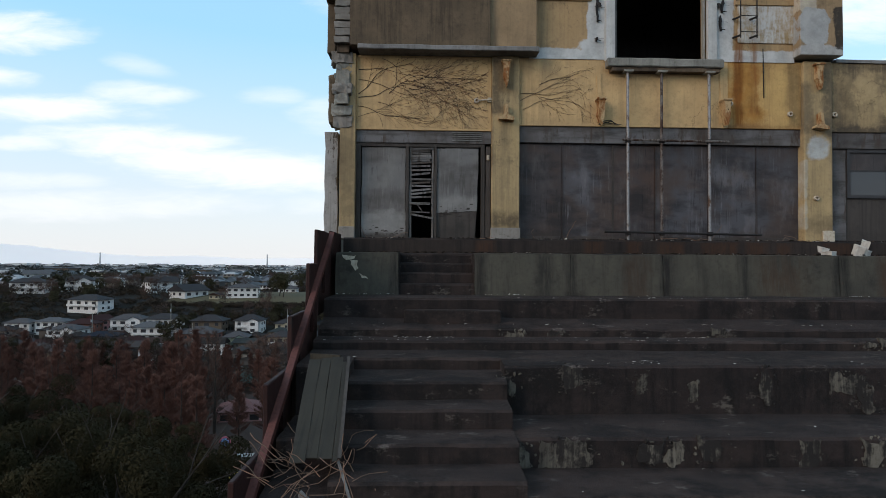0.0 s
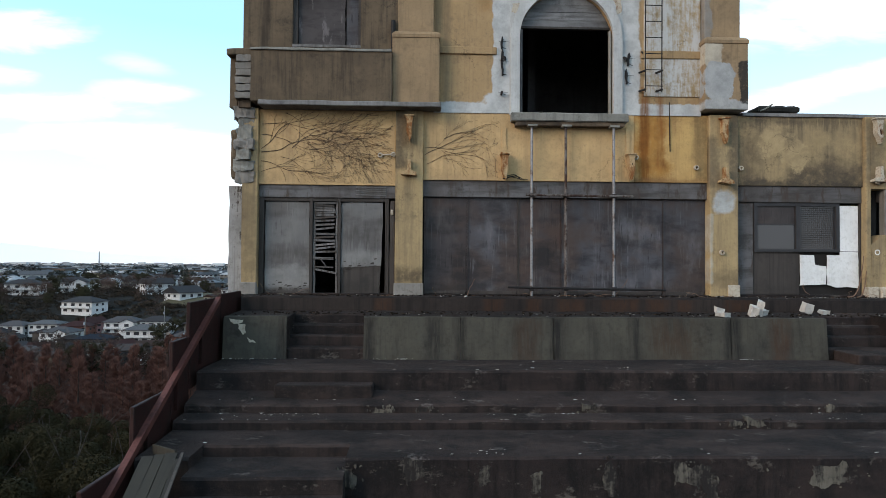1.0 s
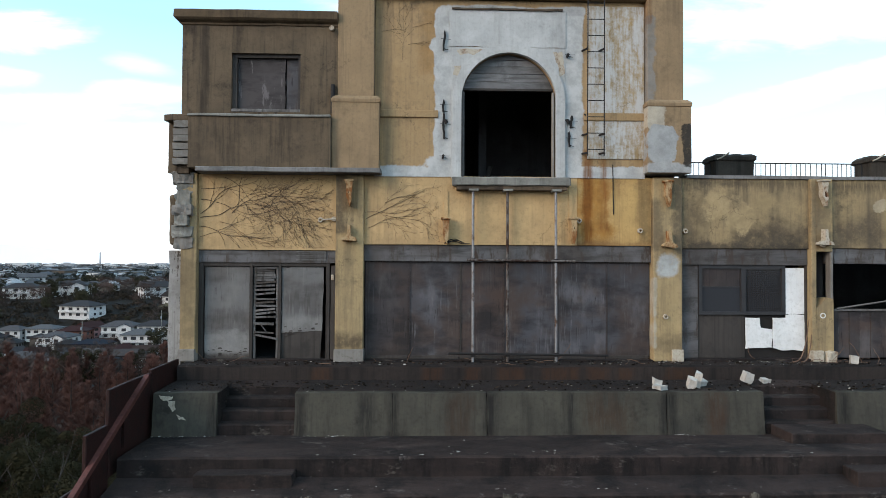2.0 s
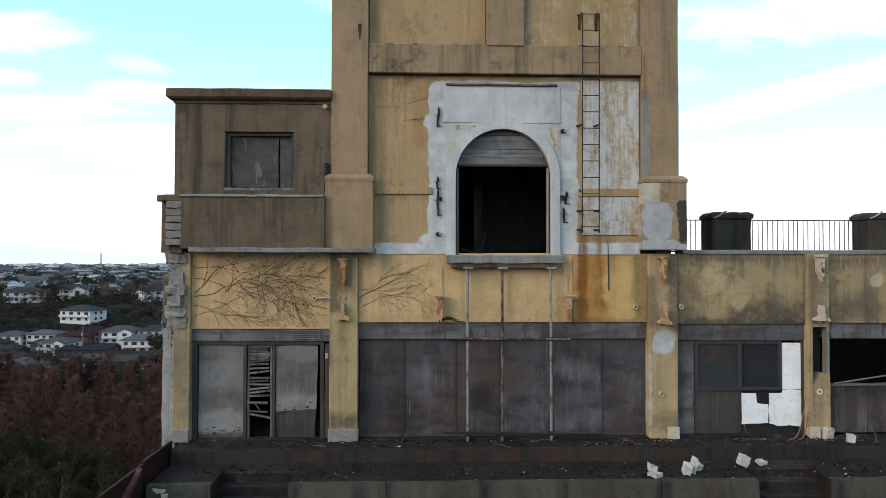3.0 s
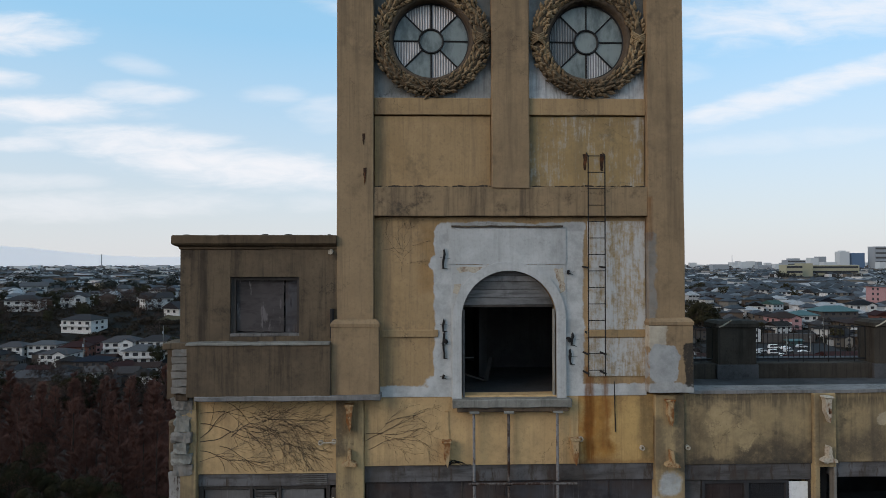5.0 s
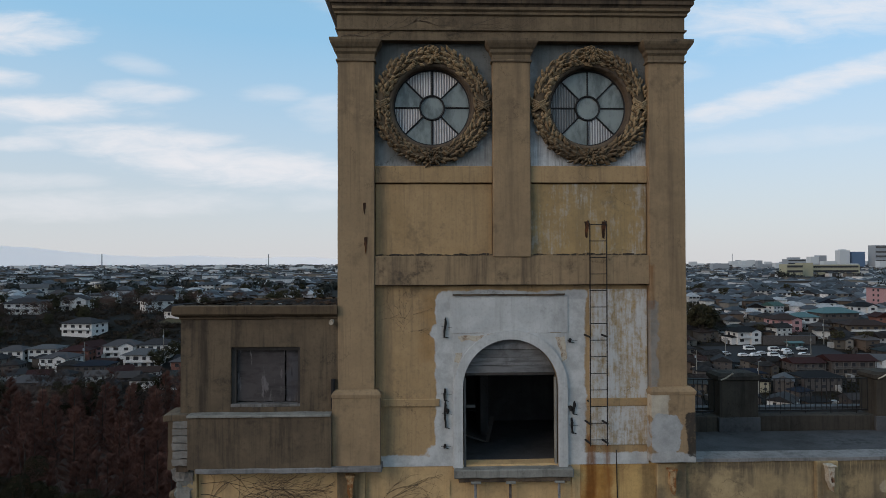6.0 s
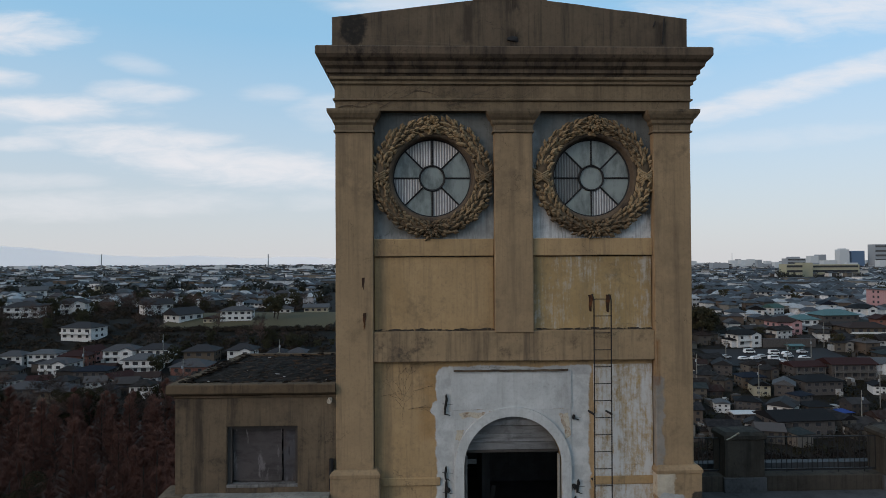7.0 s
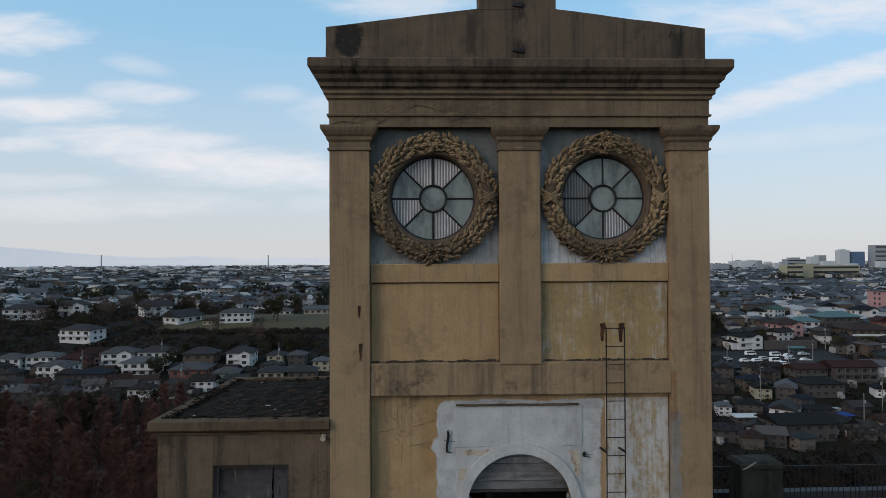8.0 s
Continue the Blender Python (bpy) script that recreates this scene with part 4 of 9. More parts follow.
for a, b, mat in ((0.77, 3.40, "mould"), (4.29, 6.95, "mould")):
    for i in range(9):
        x0, x1 = a + (b - a) * i / 9, a + (b - a) * (i + 1) / 9
        h = (0.035, 0.05, 0.04, 0.06, 0.045)[(i + int(a)) % 5]
        patch("mould_line", [(x0, 8.935), (x1 + 0.02, 8.935), (x1, 8.935 + h * 0.6), ((x0 + x1) / 2, 8.935 + h), (x0, 8.935 + h * 0.5)], 0.163, 0.002, mat, hall, i + int(a), 0.012, 0.05, "black mould along the foot of the panel")
for x0, z0, h in ((0.53, 9.93, 0.2), (0.55, 9.05, 0.3)):
    patch("rust_scar", [(x0 - 0.03, z0 + h), (x0 + 0.04, z0 + h), (x0 + 0.015, z0), (x0 - 0.005, z0 - 0.08), (x0 - 0.02, z0)], -0.006, 0.004, "rust_crust", hall, int(z0), 0.012, 0.05, "rusty scar of a lost cramp")
for x0 in (5.58, 5.97):
    patch("rust_scar", [(x0 - 0.06, 9.72), (x0 + 0.06, 9.72), (x0 + 0.03, 9.5), (x0 + 0.01, 9.3), (x0 - 0.02, 9.32), (x0 - 0.04, 9.5)], 0.161, 0.003, "rust_crust", hall, int(x0 * 10), 0.02, 0.05)


def ring_wall(bm, x0, x1, z0, z1, cx, cz, r, y0, y1, n=64):
    """A wall slab with a round opening."""
    outer, inner = [], []
    for i in range(n):
        t = 2 * math.pi * (i + 0.5) / n
        c, s = math.cos(t), math.sin(t)
        far = min((x1 - cx) / c if c > 1e-9 else 1e9, (x0 - cx) / c if c < -1e-9 else 1e9, (z1 - cz) / s if s > 1e-9 else 1e9, (z0 - cz) / s if s < -1e-9 else 1e9)
        outer.append((cx + c * far, cz + s * far))
        inner.append((cx + c * r, cz + s * r))
    for corner in ((x0, z0), (x1, z0), (x1, z1), (x0, z1)):
        j = min(range(n), key=lambda i: (outer[i][0] - corner[0]) ** 2 + (outer[i][1] - corner[1]) ** 2)
        outer[j] = corner
    rings = [[bm.verts.new((px, yy2, pz)) for px, pz in ring] for yy2 in (y0, y1) for ring in (outer, inner)]
    for i in range(n):
        j = (i + 1) % n
        bm.faces.new((rings[0][i], rings[0][j], rings[1][j], rings[1][i]))
        bm.faces.new((rings[2][i], rings[2][j], rings[3][j], rings[3][i]))
        bm.faces.new((rings[1][i], rings[1][j], rings[3][j], rings[3][i]))
        bm.faces.new((rings[0][i], rings[0][j], rings[2][j], rings[2][i]))
    return bm


def sector(cx, cz, r0, r1, t0, t1, y0, y1, n=10):
    pts = [(cx + r1 * math.cos(t0 + (t1 - t0) * i / n), cz + r1 * math.sin(t0 + (t1 - t0) * i / n)) for i in range(n + 1)]
    pts += [(cx + r0 * math.cos(t1 + (t0 - t1) * i / n), cz + r0 * math.sin(t1 + (t0 - t1) * i / n)) for i in range(n + 1)]
    return prism(bmesh.new(), pts, y0, y1)


def ring(bm, cx, cz, profile, n=72):
    """A lathe about the y direction: profile of (radius, y)."""
    rows = [[bm.verts.new((cx + r * math.cos(2 * math.pi * i / n), y, cz + r * math.sin(2 * math.pi * i / n))) for r, y in profile] for i in range(n)]
    for i in range(n):
        a, b = rows[i], rows[(i + 1) % n]
        for j in range(len(profile) - 1):
            bm.faces.new((a[j], a[j + 1], b[j + 1], b[j]))
    return bm


def leaf(bm, at, way, length, width, lift, q):
    """A carved leaf with a raised midrib, its tip turned up."""
    out = Vector((0, -1, 0))
    side = way.cross(out).normalized()
    base = at
    mid = at + way * length * 0.5 + out * lift
    tip = at + way * length + out * lift * q.uniform(0.6, 1.5)
    vs = [bm.verts.new(p) for p in (base, mid + side * width - out * 0.02, tip, mid - side * width - out * 0.02, mid + out * 0.018, base - out * 0.05, tip - out * 0.05)]
    b, l, t, r, m, bb, tb = vs
    for f in ((b, l, m), (l, t, m), (t, r, m), (r, b, m), (b, bb, l), (l, bb, tb), (l, tb, t), (t, tb, r), (r, tb, bb), (r, bb, b)):
        bm.faces.new(f)


def round_window(cx, cz, kinds, seed):
    win = part("round_window", ring(bmesh.new(), cx, cz, [(1.03, 0.20), (1.01, 0.13), (0.94, 0.115), (0.90, 0.15), (0.875, 0.30), (0.88, 0.40), (1.03, 0.40)]), "cornice", hall, "round window in a carved leaf wreath", True)
    wreath = bmesh.new()
    # ring behind the leaves, its dark brown painting the shade between them
    part("wreath_bed", ring(bmesh.new(), cx, cz, [(1.00, 0.22), (1.00, 0.15), (1.06, 0.10), (1.17, 0.08), (1.26, 0.11), (1.30, 0.17), (1.30, 0.22)]), "wreath_bed", win, "wreath ground painted dark as shade between leaves", True)
    q = random.Random(seed)
    for half in (0, 1):
        for row, rad in enumerate((1.05, 1.12, 1.195, 1.265)):
            for i in range(42):
                f = i / 42
                t = -math.pi / 2 + (math.pi * f if half else -math.pi * f) + q.uniform(-0.03, 0.03)
                rr = rad + q.uniform(-0.025, 0.025)
                if abs(math.cos(t)) > 0.985 and row in (1, 2):
                    continue
                way = Vector((-math.sin(t), 0, math.cos(t))) * (1 if half else -1)
                radial = Vector((math.cos(t), 0, math.sin(t)))
                way = (way + radial * (row - 1.5) * 0.42 + radial * q.uniform(-0.45, 0.45)).normalized()
                yb = 0.105 - 0.05 * (1 - abs(row - 1.5) / 1.5) + q.uniform(-0.015, 0.02)
                leaf(wreath, Vector((cx, yb, cz)) + radial * rr, way, q.uniform(0.11, 0.20), q.uniform(0.035, 0.065), q.uniform(0.005, 0.05), q)
    for top in (math.pi / 2, -math.pi / 2):     # flower knots
        for i in range(16):
            t = 2 * math.pi * i / 16 + 0.2
            c0 = Vector((cx + 1.16 * math.cos(top), 0.05, cz + 1.16 * math.sin(top)))
            leaf(wreath, c0 + Vector((math.cos(t), 0, math.sin(t))) * (0.03 + 0.05 * (i % 2)), Vector((math.cos(t), 0, math.sin(t))), 0.11, 0.04, 0.05, q)
    part("wreath", wreath, "stone", win, "carved ochre wreath of leaves, worn")
    for s in (0, math.pi):                       # crossed ribbons at the sides
        for i in range(6):
            bm = bmesh.new()
            off = -0.13 + 0.05 * (i % 3)
            up = 0.17 if i < 3 else -0.17
            a = Vector((cx + math.cos(s) * 1.03, 0.06, cz + off + 0.08 - up / 2))
            b = Vector((cx + math.cos(s) * 1.17, 0.022, cz + off + 0.08))
            c2 = Vector((cx + math.cos(s) * 1.305, 0.075, cz + off + 0.08 + up / 2))
            tube(bm, a, b, 0.02, sides=6)
            tube(bm, b, c2, 0.02, sides=6)
            part("ribbon", bm, "stone", win)
    for i in range(8):
        t0, t1 = math.pi / 4 * i + 0.014, math.pi / 4 * (i + 1) - 0.014
        part("pane", sector(cx, cz, 0.29, 0.872, t0, t1, 0.335, 0.345), {"w": "glass_w", "t": "glass_t", "g": "glass_g"}[kinds[i]], win)
        c, s = math.cos(t0 - 0.014), math.sin(t0 - 0.014)
        part("glazing_bar", tube(bmesh.new(), (cx + 0.28 * c, 0.325, cz + 0.28 * s), (cx + 0.875 * c, 0.325, cz + 0.875 * s), 0.019, sides=6), "mullion", win)
    part("pane", sector(cx, cz, 0.001, 0.262, 0, 2 * math.pi * 0.9999, 0.335, 0.345, 32), "glass_t", win)
    part("hub", ring(bmesh.new(), cx, cz, [(0.255, 0.34), (0.255, 0.30), (0.285, 0.29), (0.298, 0.31), (0.298, 0.34)], 40), "mullion", win, "black iron ring")
    part("rim", ring(bmesh.new(), cx, cz, [(0.85, 0.345), (0.85, 0.31), (0.878, 0.30), (0.878, 0.345)], 64), "mullion", win)
    part("pale_lining", prism(bmesh.new(), [(cx + 1.0 * math.cos(2 * math.pi * i / 32), cz + 1.0 * math.sin(2 * math.pi * i / 32)) for i in range(32)], 0.52, 0.54), "inside", win)


# counted anticlockwise from the right
round_window(2.05, 12.34, "twwtwtwt", 3)
round_window(5.66, 12.34, "tttggtwt", 4)
for a, b, cx in ((0.75, 3.42, 2.05), (4.27, 6.97, 5.66)):
    part("roundel_wall", ring_wall(bmesh.new(), a, b, 10.97, 13.80, cx, 12.34, 0.95, 0.21, 0.45), "roundel", hall)

# entablature and cornice
ent = part("entablature", moulding(subdivided(bmesh.new()), -0.07, 7.80, 0.0, D, [(0.0, 13.79), (0.0, 13.995), (0.045, 14.01), (0.05, 14.045), (0.012, 14.06), (0.012, 14.34), (0.06, 14.37), (0.06, 14.42), (0.11, 14.46), (0.11, 14.52)]), "frieze", hall)
part("cornice", moulding(bmesh.new(), -0.07, 7.80, 0.0, D, [(0.10, 14.51), (0.13, 14.56), (0.17, 14.58), (0.17, 14.66), (0.24, 14.72), (0.26, 14.80), (0.33, 14.86), (0.375, 14.93), (0.375, 15.08), (0.35, 15.11), (-0.2, 15.16)]), "cornice", hall, "deep moulded concrete cornice, blackened")
bm = bmesh.new()
prism(bm, [(-0.14, 15.1), (-0.14, 15.85), (3.02, 16.25), (4.62, 16.25), (7.75, 15.86), (7.75, 15.1)], 0.0, 0.4)
for v in subdivided(bm, 0.5).verts:
    v.co += noise.noise_vector(v.co * 2.3) * 0.012
part("gable_parapet", bm, "gable", hall, "low gabled parapet of weathered concrete")
part("gable_block", worn_box(3.02, 4.62, 0.0, 0.6, 16.22, 17.4, 0.014, 0.5, 0.006, 2), "gable", hall)
for z1 in (15.36, 16.30):
    bm = chunk(bmesh.new(), (3.84, -0.01, z1), (0.20, 0.07, 0.13), 4)
    part("socket", bm, "iron", hall, "dark rusted socket in the parapet")
# cramps at the parapet's corner
for a in (0.15, 0.42):
    part("bracket", worn_box(a, a + 0.16, -0.10, 0.0, 15.14, 15.20, 0.01, 0.1, 0.008, a), "bone", hall)
for x0, z0 in ((7.18, 15.30), (6.98, 15.66)):
    part("hook", tube(bmesh.new(), (x0, -0.03, z0), (x0 + 0.05, -0.04, z0 + 0.55 if x0 > 7 else z0 + 0.12), 0.014), "iron", hall)
# tower sides, back and top
part("side_wall", boxed(-0.06, 0.3, 0.5, D, 4.14, 13.8), "tower", hall)
part("side_wall", boxed(7.45, 7.79, 0.5, D, 3.9, 13.8), "tower", hall)
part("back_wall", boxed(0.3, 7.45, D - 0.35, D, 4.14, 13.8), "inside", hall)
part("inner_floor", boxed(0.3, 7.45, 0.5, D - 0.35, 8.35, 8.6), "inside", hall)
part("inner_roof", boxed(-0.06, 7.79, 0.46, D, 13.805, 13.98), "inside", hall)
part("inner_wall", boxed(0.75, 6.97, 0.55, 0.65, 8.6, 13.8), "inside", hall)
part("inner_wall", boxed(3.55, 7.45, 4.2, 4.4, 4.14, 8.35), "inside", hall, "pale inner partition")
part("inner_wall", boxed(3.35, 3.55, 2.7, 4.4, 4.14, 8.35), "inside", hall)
for i, (a, b) in enumerate((((3.45, 1.9, 4.2), (3.62, 2.2, 4.75)), ((2.6, 2.1, 4.45), (3.4, 1.9, 4.22)))):
    bm = boxed(-0.05, 0.05, -0.02, 0.02, 0, (Vector(b) - Vector(a)).length)
    bmesh.ops.transform(bm, verts=bm.verts[:], matrix=Matrix.Translation(a) @ (Vector(b) - Vector(a)).to_track_quat("Z", "Y").to_matrix().to_4x4())
    plk = thing("loose_plank", a, "dark loose plank lying inside the arched opening", "plank")
    part("board", bm, "wood_d", plk)

# wall with the arched opening
AX, AR, AZ, AB = 3.81, 1.09, 5.95, 4.15


def arch_points(r, zb, n=24):
    return [(AX - r, zb)] + [(AX - r * math.cos(math.pi * i / n), AZ + r * math.sin(math.pi * i / n)) for i in range(n + 1)] + [(AX + r, zb)]


def arch_wall(bm, x0, x1, z0, z1, r, zb, y0, y1):
    box(bm, x0, AX - r, y0, y1, z0, z1)
    box(bm, AX + r, x1, y0, y1, z0, z1)
    if zb > z0 + 0.01:
        box(bm, AX - r, AX + r, y0, y1, z0, zb)
    pts = arch_points(r, zb)[1:-1]
    for (xa, za), (xb, zb2) in zip(pts, pts[1:]):
        prism(bm, [(xa, za), (xb, zb2), (xb, z1), (xa, z1)], y0, y1)
    bmesh.ops.remove_doubles(bm, verts=bm.verts[:], dist=0.0005)
    return bm


part("arch_wall", arch_wall(bmesh.new(), 0.757, 6.963, 4.18, 8.25, AR, AB, 0.18, 0.5), "arch_wall", hall, "ochre wall round a tall arched opening")
part("panel", worn_box(5.62, 6.95, 0.155, 0.19, 5.68, 8.16, 0.006, 0.5, 0.004, 1), "peeled", hall, "plaster panel with white paint peeling away")
part("panel", worn_box(5.62, 6.95, 0.155, 0.19, 4.62, 5.50, 0.006, 0.5, 0.004, 2), "peeled", hall)
part("band", worn_box(5.55, 6.97, 0.13, 0.19, 5.50, 5.68, 0.01, 0.5, 0.005, 2), "panel", hall)
part("band", worn_box(0.88, 2.2, 0.14, 0.19, 5.53, 5.70, 0.01, 0.5, 0.005, 3), "panel", hall)
# raised surround
bm = bmesh.new()
inner, outer = arch_points(AR - 0.005, AB), arch_points(AR + 0.20, AB)
va = [[bm.verts.new((x, yv, z)) for x, z in row] for yv in (0.10, 0.2) for row in (inner, outer)]
for i in range(len(inner) - 1):
    for a, b in ((0, 1), (2, 3), (0, 2), (1, 3)):
        bm.faces.new((va[a][i], va[a][i + 1], va[b][i + 1], va[b][i]))
part("arch_surround", bm, "mortar", hall, "grey mortar arch surround, cream paint left in patches")
for i, pts in enumerate((((2.62, 7.10), (2.80, 7.12), (3.0, 7.16), (3.22, 7.13), (3.1, 7.0), (2.9, 7.02), (2.7, 6.98)), ((2.58, 6.72), (2.74, 6.74), (2.66, 6.52), (2.56, 6.50)), ((4.84, 7.06), (5.06, 7.08), (5.08, 6.88), (5.1, 6.55), (4.98, 6.52), (4.96, 6.8)), ((3.3, 7.14), (3.7, 7.15), (3.6, 7.10), (3.35, 7.09)))):
    patch("paint_patch", pts, 0.164, 0.003, "bone", hall, 20 + i, 0.03, 0.05, "cream paint left on the mortar")
# repair mortar skims
part("mortar_skim", arch_wall(bmesh.new(), 2.5, 5.12, 4.15, 7.17, AR + 0.19, 4.15, 0.166, 0.19), "mortar", hall, "grey repair mortar skim")
patch("mortar_skim", [(2.44, 8.02), (2.44, 7.18), (5.12, 7.18), (5.12, 8.02)], 0.160, 0.004, "mortar", hall, 32, 0.01, 0.3)
patch("mortar_skim", [(2.5, 8.02), (5.05, 8.02), (5.05, 8.06), (2.5, 8.06)], 0.15, 0.03, "cornice", hall, 33, 0.006, 0.3)
patch("mortar_skim", [(2.33, 2.72), (2.33, 3.84), (2.43, 3.84), (2.43, 2.72)], 0.196, 0.02, "yellow", hall, 40, 0.01)
patch("mortar_skim", [(5.2, 2.75), (5.2, 3.9), (5.30, 3.9), (5.30, 2.75)], 0.196, 0.02, "yellow", hall, 41, 0.01)
# sill, transom boards and jamb timbers
part("arch_sill", worn_box(2.52, 5.20, -0.05, 0.52, 3.97, 4.162, 0.02, 0.25, 0.012, 6), "old", hall, "broken grey stone sill")
part("arch_sill", worn_box(2.62, 5.12, 0.0, 0.25, 3.87, 3.97, 0.01, 0.25, 0.008, 7), "cornice", hall)
edge_z = [6.25, 6.42, 6.60, 6.78, 6.92, 7.04]
for i, (z0, z1) in enumerate(zip(edge_z, edge_z[1:])):
    h0, h1 = math.sqrt(max(0, AR**2 - (z0 - AZ) ** 2)), math.sqrt(max(0.0, AR**2 - (z1 - AZ) ** 2))
    h1 = max(h1, 0.05)
    bm = bmesh.new()
    prism(bm, [(AX - h0 + 0.01, z0 + 0.004), (AX + h0 - 0.01, z0 + 0.004), (AX + h1 - 0.01, z1 - 0.004), (AX - h1 + 0.01, z1 - 0.004)], 0.30 + 0.012 * (i % 2), 0.34 + 0.012 * (i % 2))
    part("transom_board", bm, "archboard", hall, "weathered grey board closing the arch head")
part("transom_bar", boxed(AX - AR + 0.05, AX + AR - 0.05, 0.27, 0.36, 6.20, 6.25), "wood_d", hall)
for x0, s in ((AX - AR + 0.03, 1), (AX + AR - 0.11, -1)):
    part("jamb_board", worn_box(x0 + (0.035 if s < 0 else 0), x0 + (0.08 if s < 0 else 0.05), 0.2, 0.32, AB, 6.15, 0.006, 0.3, 0.006, x0), "old" if s < 0 else "wood", hall)
# holes drawn as black shapes on the wall face, with wire stubs
for i, (x0, z0, ln) in enumerate(((2.32, 7.08, 0.46), (2.31, 5.66, 0.3), (2.32, 5.05, 0.62), (2.3, 4.60, 0.09), (5.24, 5.32, 0.3), (5.2, 4.9, 0.35), (5.17, 6.95, 0.10))):
    bm = bmesh.new()
    prism(bm, rough_outline([(x0 - 0.016, z0), (x0 + 0.02, z0 - 0.01), (x0 + 0.03, z0 + ln * 0.55), (x0 + 0.045, z0 + ln * 0.7), (x0 + 0.02, z0 + ln), (x0 - 0.01, z0 + ln * 0.9), (x0 - 0.02, z0 + ln * 0.5)], 0.04, 0.012, i), 0.13, 0.17)
    tube(bm, (x0, 0.12, z0 + 0.02), (x0 + 0.10, 0.1, z0 - 0.005), 0.014, 0.007, 5)
    tube(bm, (x0 - 0.07, 0.11, z0 + ln * 0.55), (x0 + 0.16, 0.1, z0 + ln * 0.5), 0.006, 0.003, 4)
    part("iron_hook", bm, "iron", hall, "ragged dark hole drawn as a black shape, with wires")
for x0, z0, s in ((2.36, 5.42, 0.11), (5.16, 5.45, 0.12), (5.56, 5.62, 0.06)):
    part("iron_hook", chunk(bmesh.new(), (x0, 0.12, z0), (s, 0.06, s * 0.9), 3), "iron", hall)

# ---- left wing ----
wing = thing("side_wing", (-1.8, 0, 4.2), "stained low side wing with a boarded window and a flat mossy roof", "building", kind="structure")
for name, a, b, z0, z1 in (("wall_pier", -3.54, -2.44, 5.45, 7.56), ("wall_pier", -0.91, -0.07, 5.45, 7.56), ("wall_head", -2.44, -0.91, 6.91, 7.56), ("wall_apron", -2.44, -0.91, 5.45, 5.60)):
    part(name, boxed(a, b, 0.05, 0.4, z0, z1), "dark", wing)
part("side_wall", boxed(-3.54, -3.2, 0.4, 5.6, 4.2, 7.56), "dark", wing)
part("back_wall", boxed(-3.2, -0.07, 5.3, 5.6, 4.2, 7.56), "dark", wing)
bm = bmesh.new()
moulding(bm, -3.54, -0.075, 0.05, 5.6, [(0.0, 7.52), (0.03, 7.54), (0.03, 7.58), (0.11, 7.62), (0.15, 7.66), (0.15, 7.82), (0.13, 7.84), (-0.10, 7.84), (-0.12, 7.62)])
for v in bm.verts:
    if v.co.x > -0.5:
        v.co.x = -0.072
    if v.co.y > 4:
        v.co.y -= 0.3
        v.co.z -= 0.16
for v in subdivided(bm, 0.5).verts:
    v.co += noise.noise_vector(v.co * 4) * 0.012
part("eaves", bm, "eaves", wing, "chipped concrete eaves")
bm = bmesh.new()
n = 34
gridv = [[bm.verts.new((-3.45 + 3.37 * i / n, 0.14 + 5.1 * j / n, 7.79 - 0.16 * j / n + 0.05 * noise.fractal(Vector((i * 0.4, j * 0.4, 1)), 1.0, 2.0, 4))) for j in range(n + 1)] for i in range(n + 1)]
for i in range(n):
    for j in range(n):
        bm.faces.new((gridv[i][j], gridv[i + 1][j], gridv[i + 1][j + 1], gridv[i][j + 1]))
part("roof", bm, "moss", wing, "flat roof under dark moss, soil and litter")
part("front_box", worn_box(-3.30, -0.18, -0.20, 0.3, 4.28, 5.46, 0.015, 0.5, 0.008, 5), "dark", wing, "rain-blackened concrete band")
# paler strip paints the light caught by the ledge's edge
part("ledge_top", worn_box(-3.32, -0.19, -0.235, 0.05, 5.42, 5.475, 0.01, 0.2, 0.01, 16), "old", wing, "ledge edge painted pale where it catches light")
part("ledge", worn_box(-3.86, -3.25, -0.14, 0.6, 5.33, 5.47, 0.015, 0.3, 0.012, 6), "dark", wing)
part("string_course", worn_box(-3.12, 0.92, -0.23, 0.3, 4.20, 4.31, 0.015, 0.25, 0.012, 7), "coping", wing, "pale flashing under the band")
for i in range(6):
    part("corner_stone", worn_box(-3.66 + 0.02 * (i % 2), -3.31, -0.12 - 0.02 * (i % 2), 0.5, 4.36 + 0.165 * i, 4.505 + 0.165 * i, 0.008, 0.10, 0.02, i * 3.1), "mortar_d", wing, "crumbling corner stone")
part("corner_pier", worn_box(-3.84, -3.66, 0.1, 0.6, 4.2, 5.34, 0.01, 0.3, 0.01, 8), "dark", wing)
part("corner_pier", worn_box(-3.62, -3.34, 0.0, 0.5, 4.18, 5.34, 0.01, 0.3, 0.01, 18), "cornice", wing)
q = random.Random(17)
for i in range(7):
    z0 = 2.52 + 0.24 * i
    part("corner_stone", worn_box(-3.68 + q.uniform(-0.09, 0.08), -3.29 + q.uniform(-0.05, 0.04), 0.02 + q.uniform(-0.05, 0.06), 0.5, z0, z0 + 0.26, 0.008, 0.07, 0.04, i * 2.7), "old" if i % 3 else "mortar_d", wing, "broken concrete corner, plaster fallen off")
part("corner_pier", worn_box(-3.80, -3.60, 0.12, 0.6, 2.6, 3.7, 0.03, 0.10, 0.03, 10), "dark", wing)
part("drain_pipe", tube(bmesh.new(), (-0.17, -0.02, 5.55), (-0.17, -0.02, 6.2), 0.05), "iron", wing, "rusted downpipe stub")
part("spout", tube(bmesh.new(), (-0.2, 0.04, 7.48), (-0.2, -0.1, 7.46), 0.05, 0.055), "bone", wing)

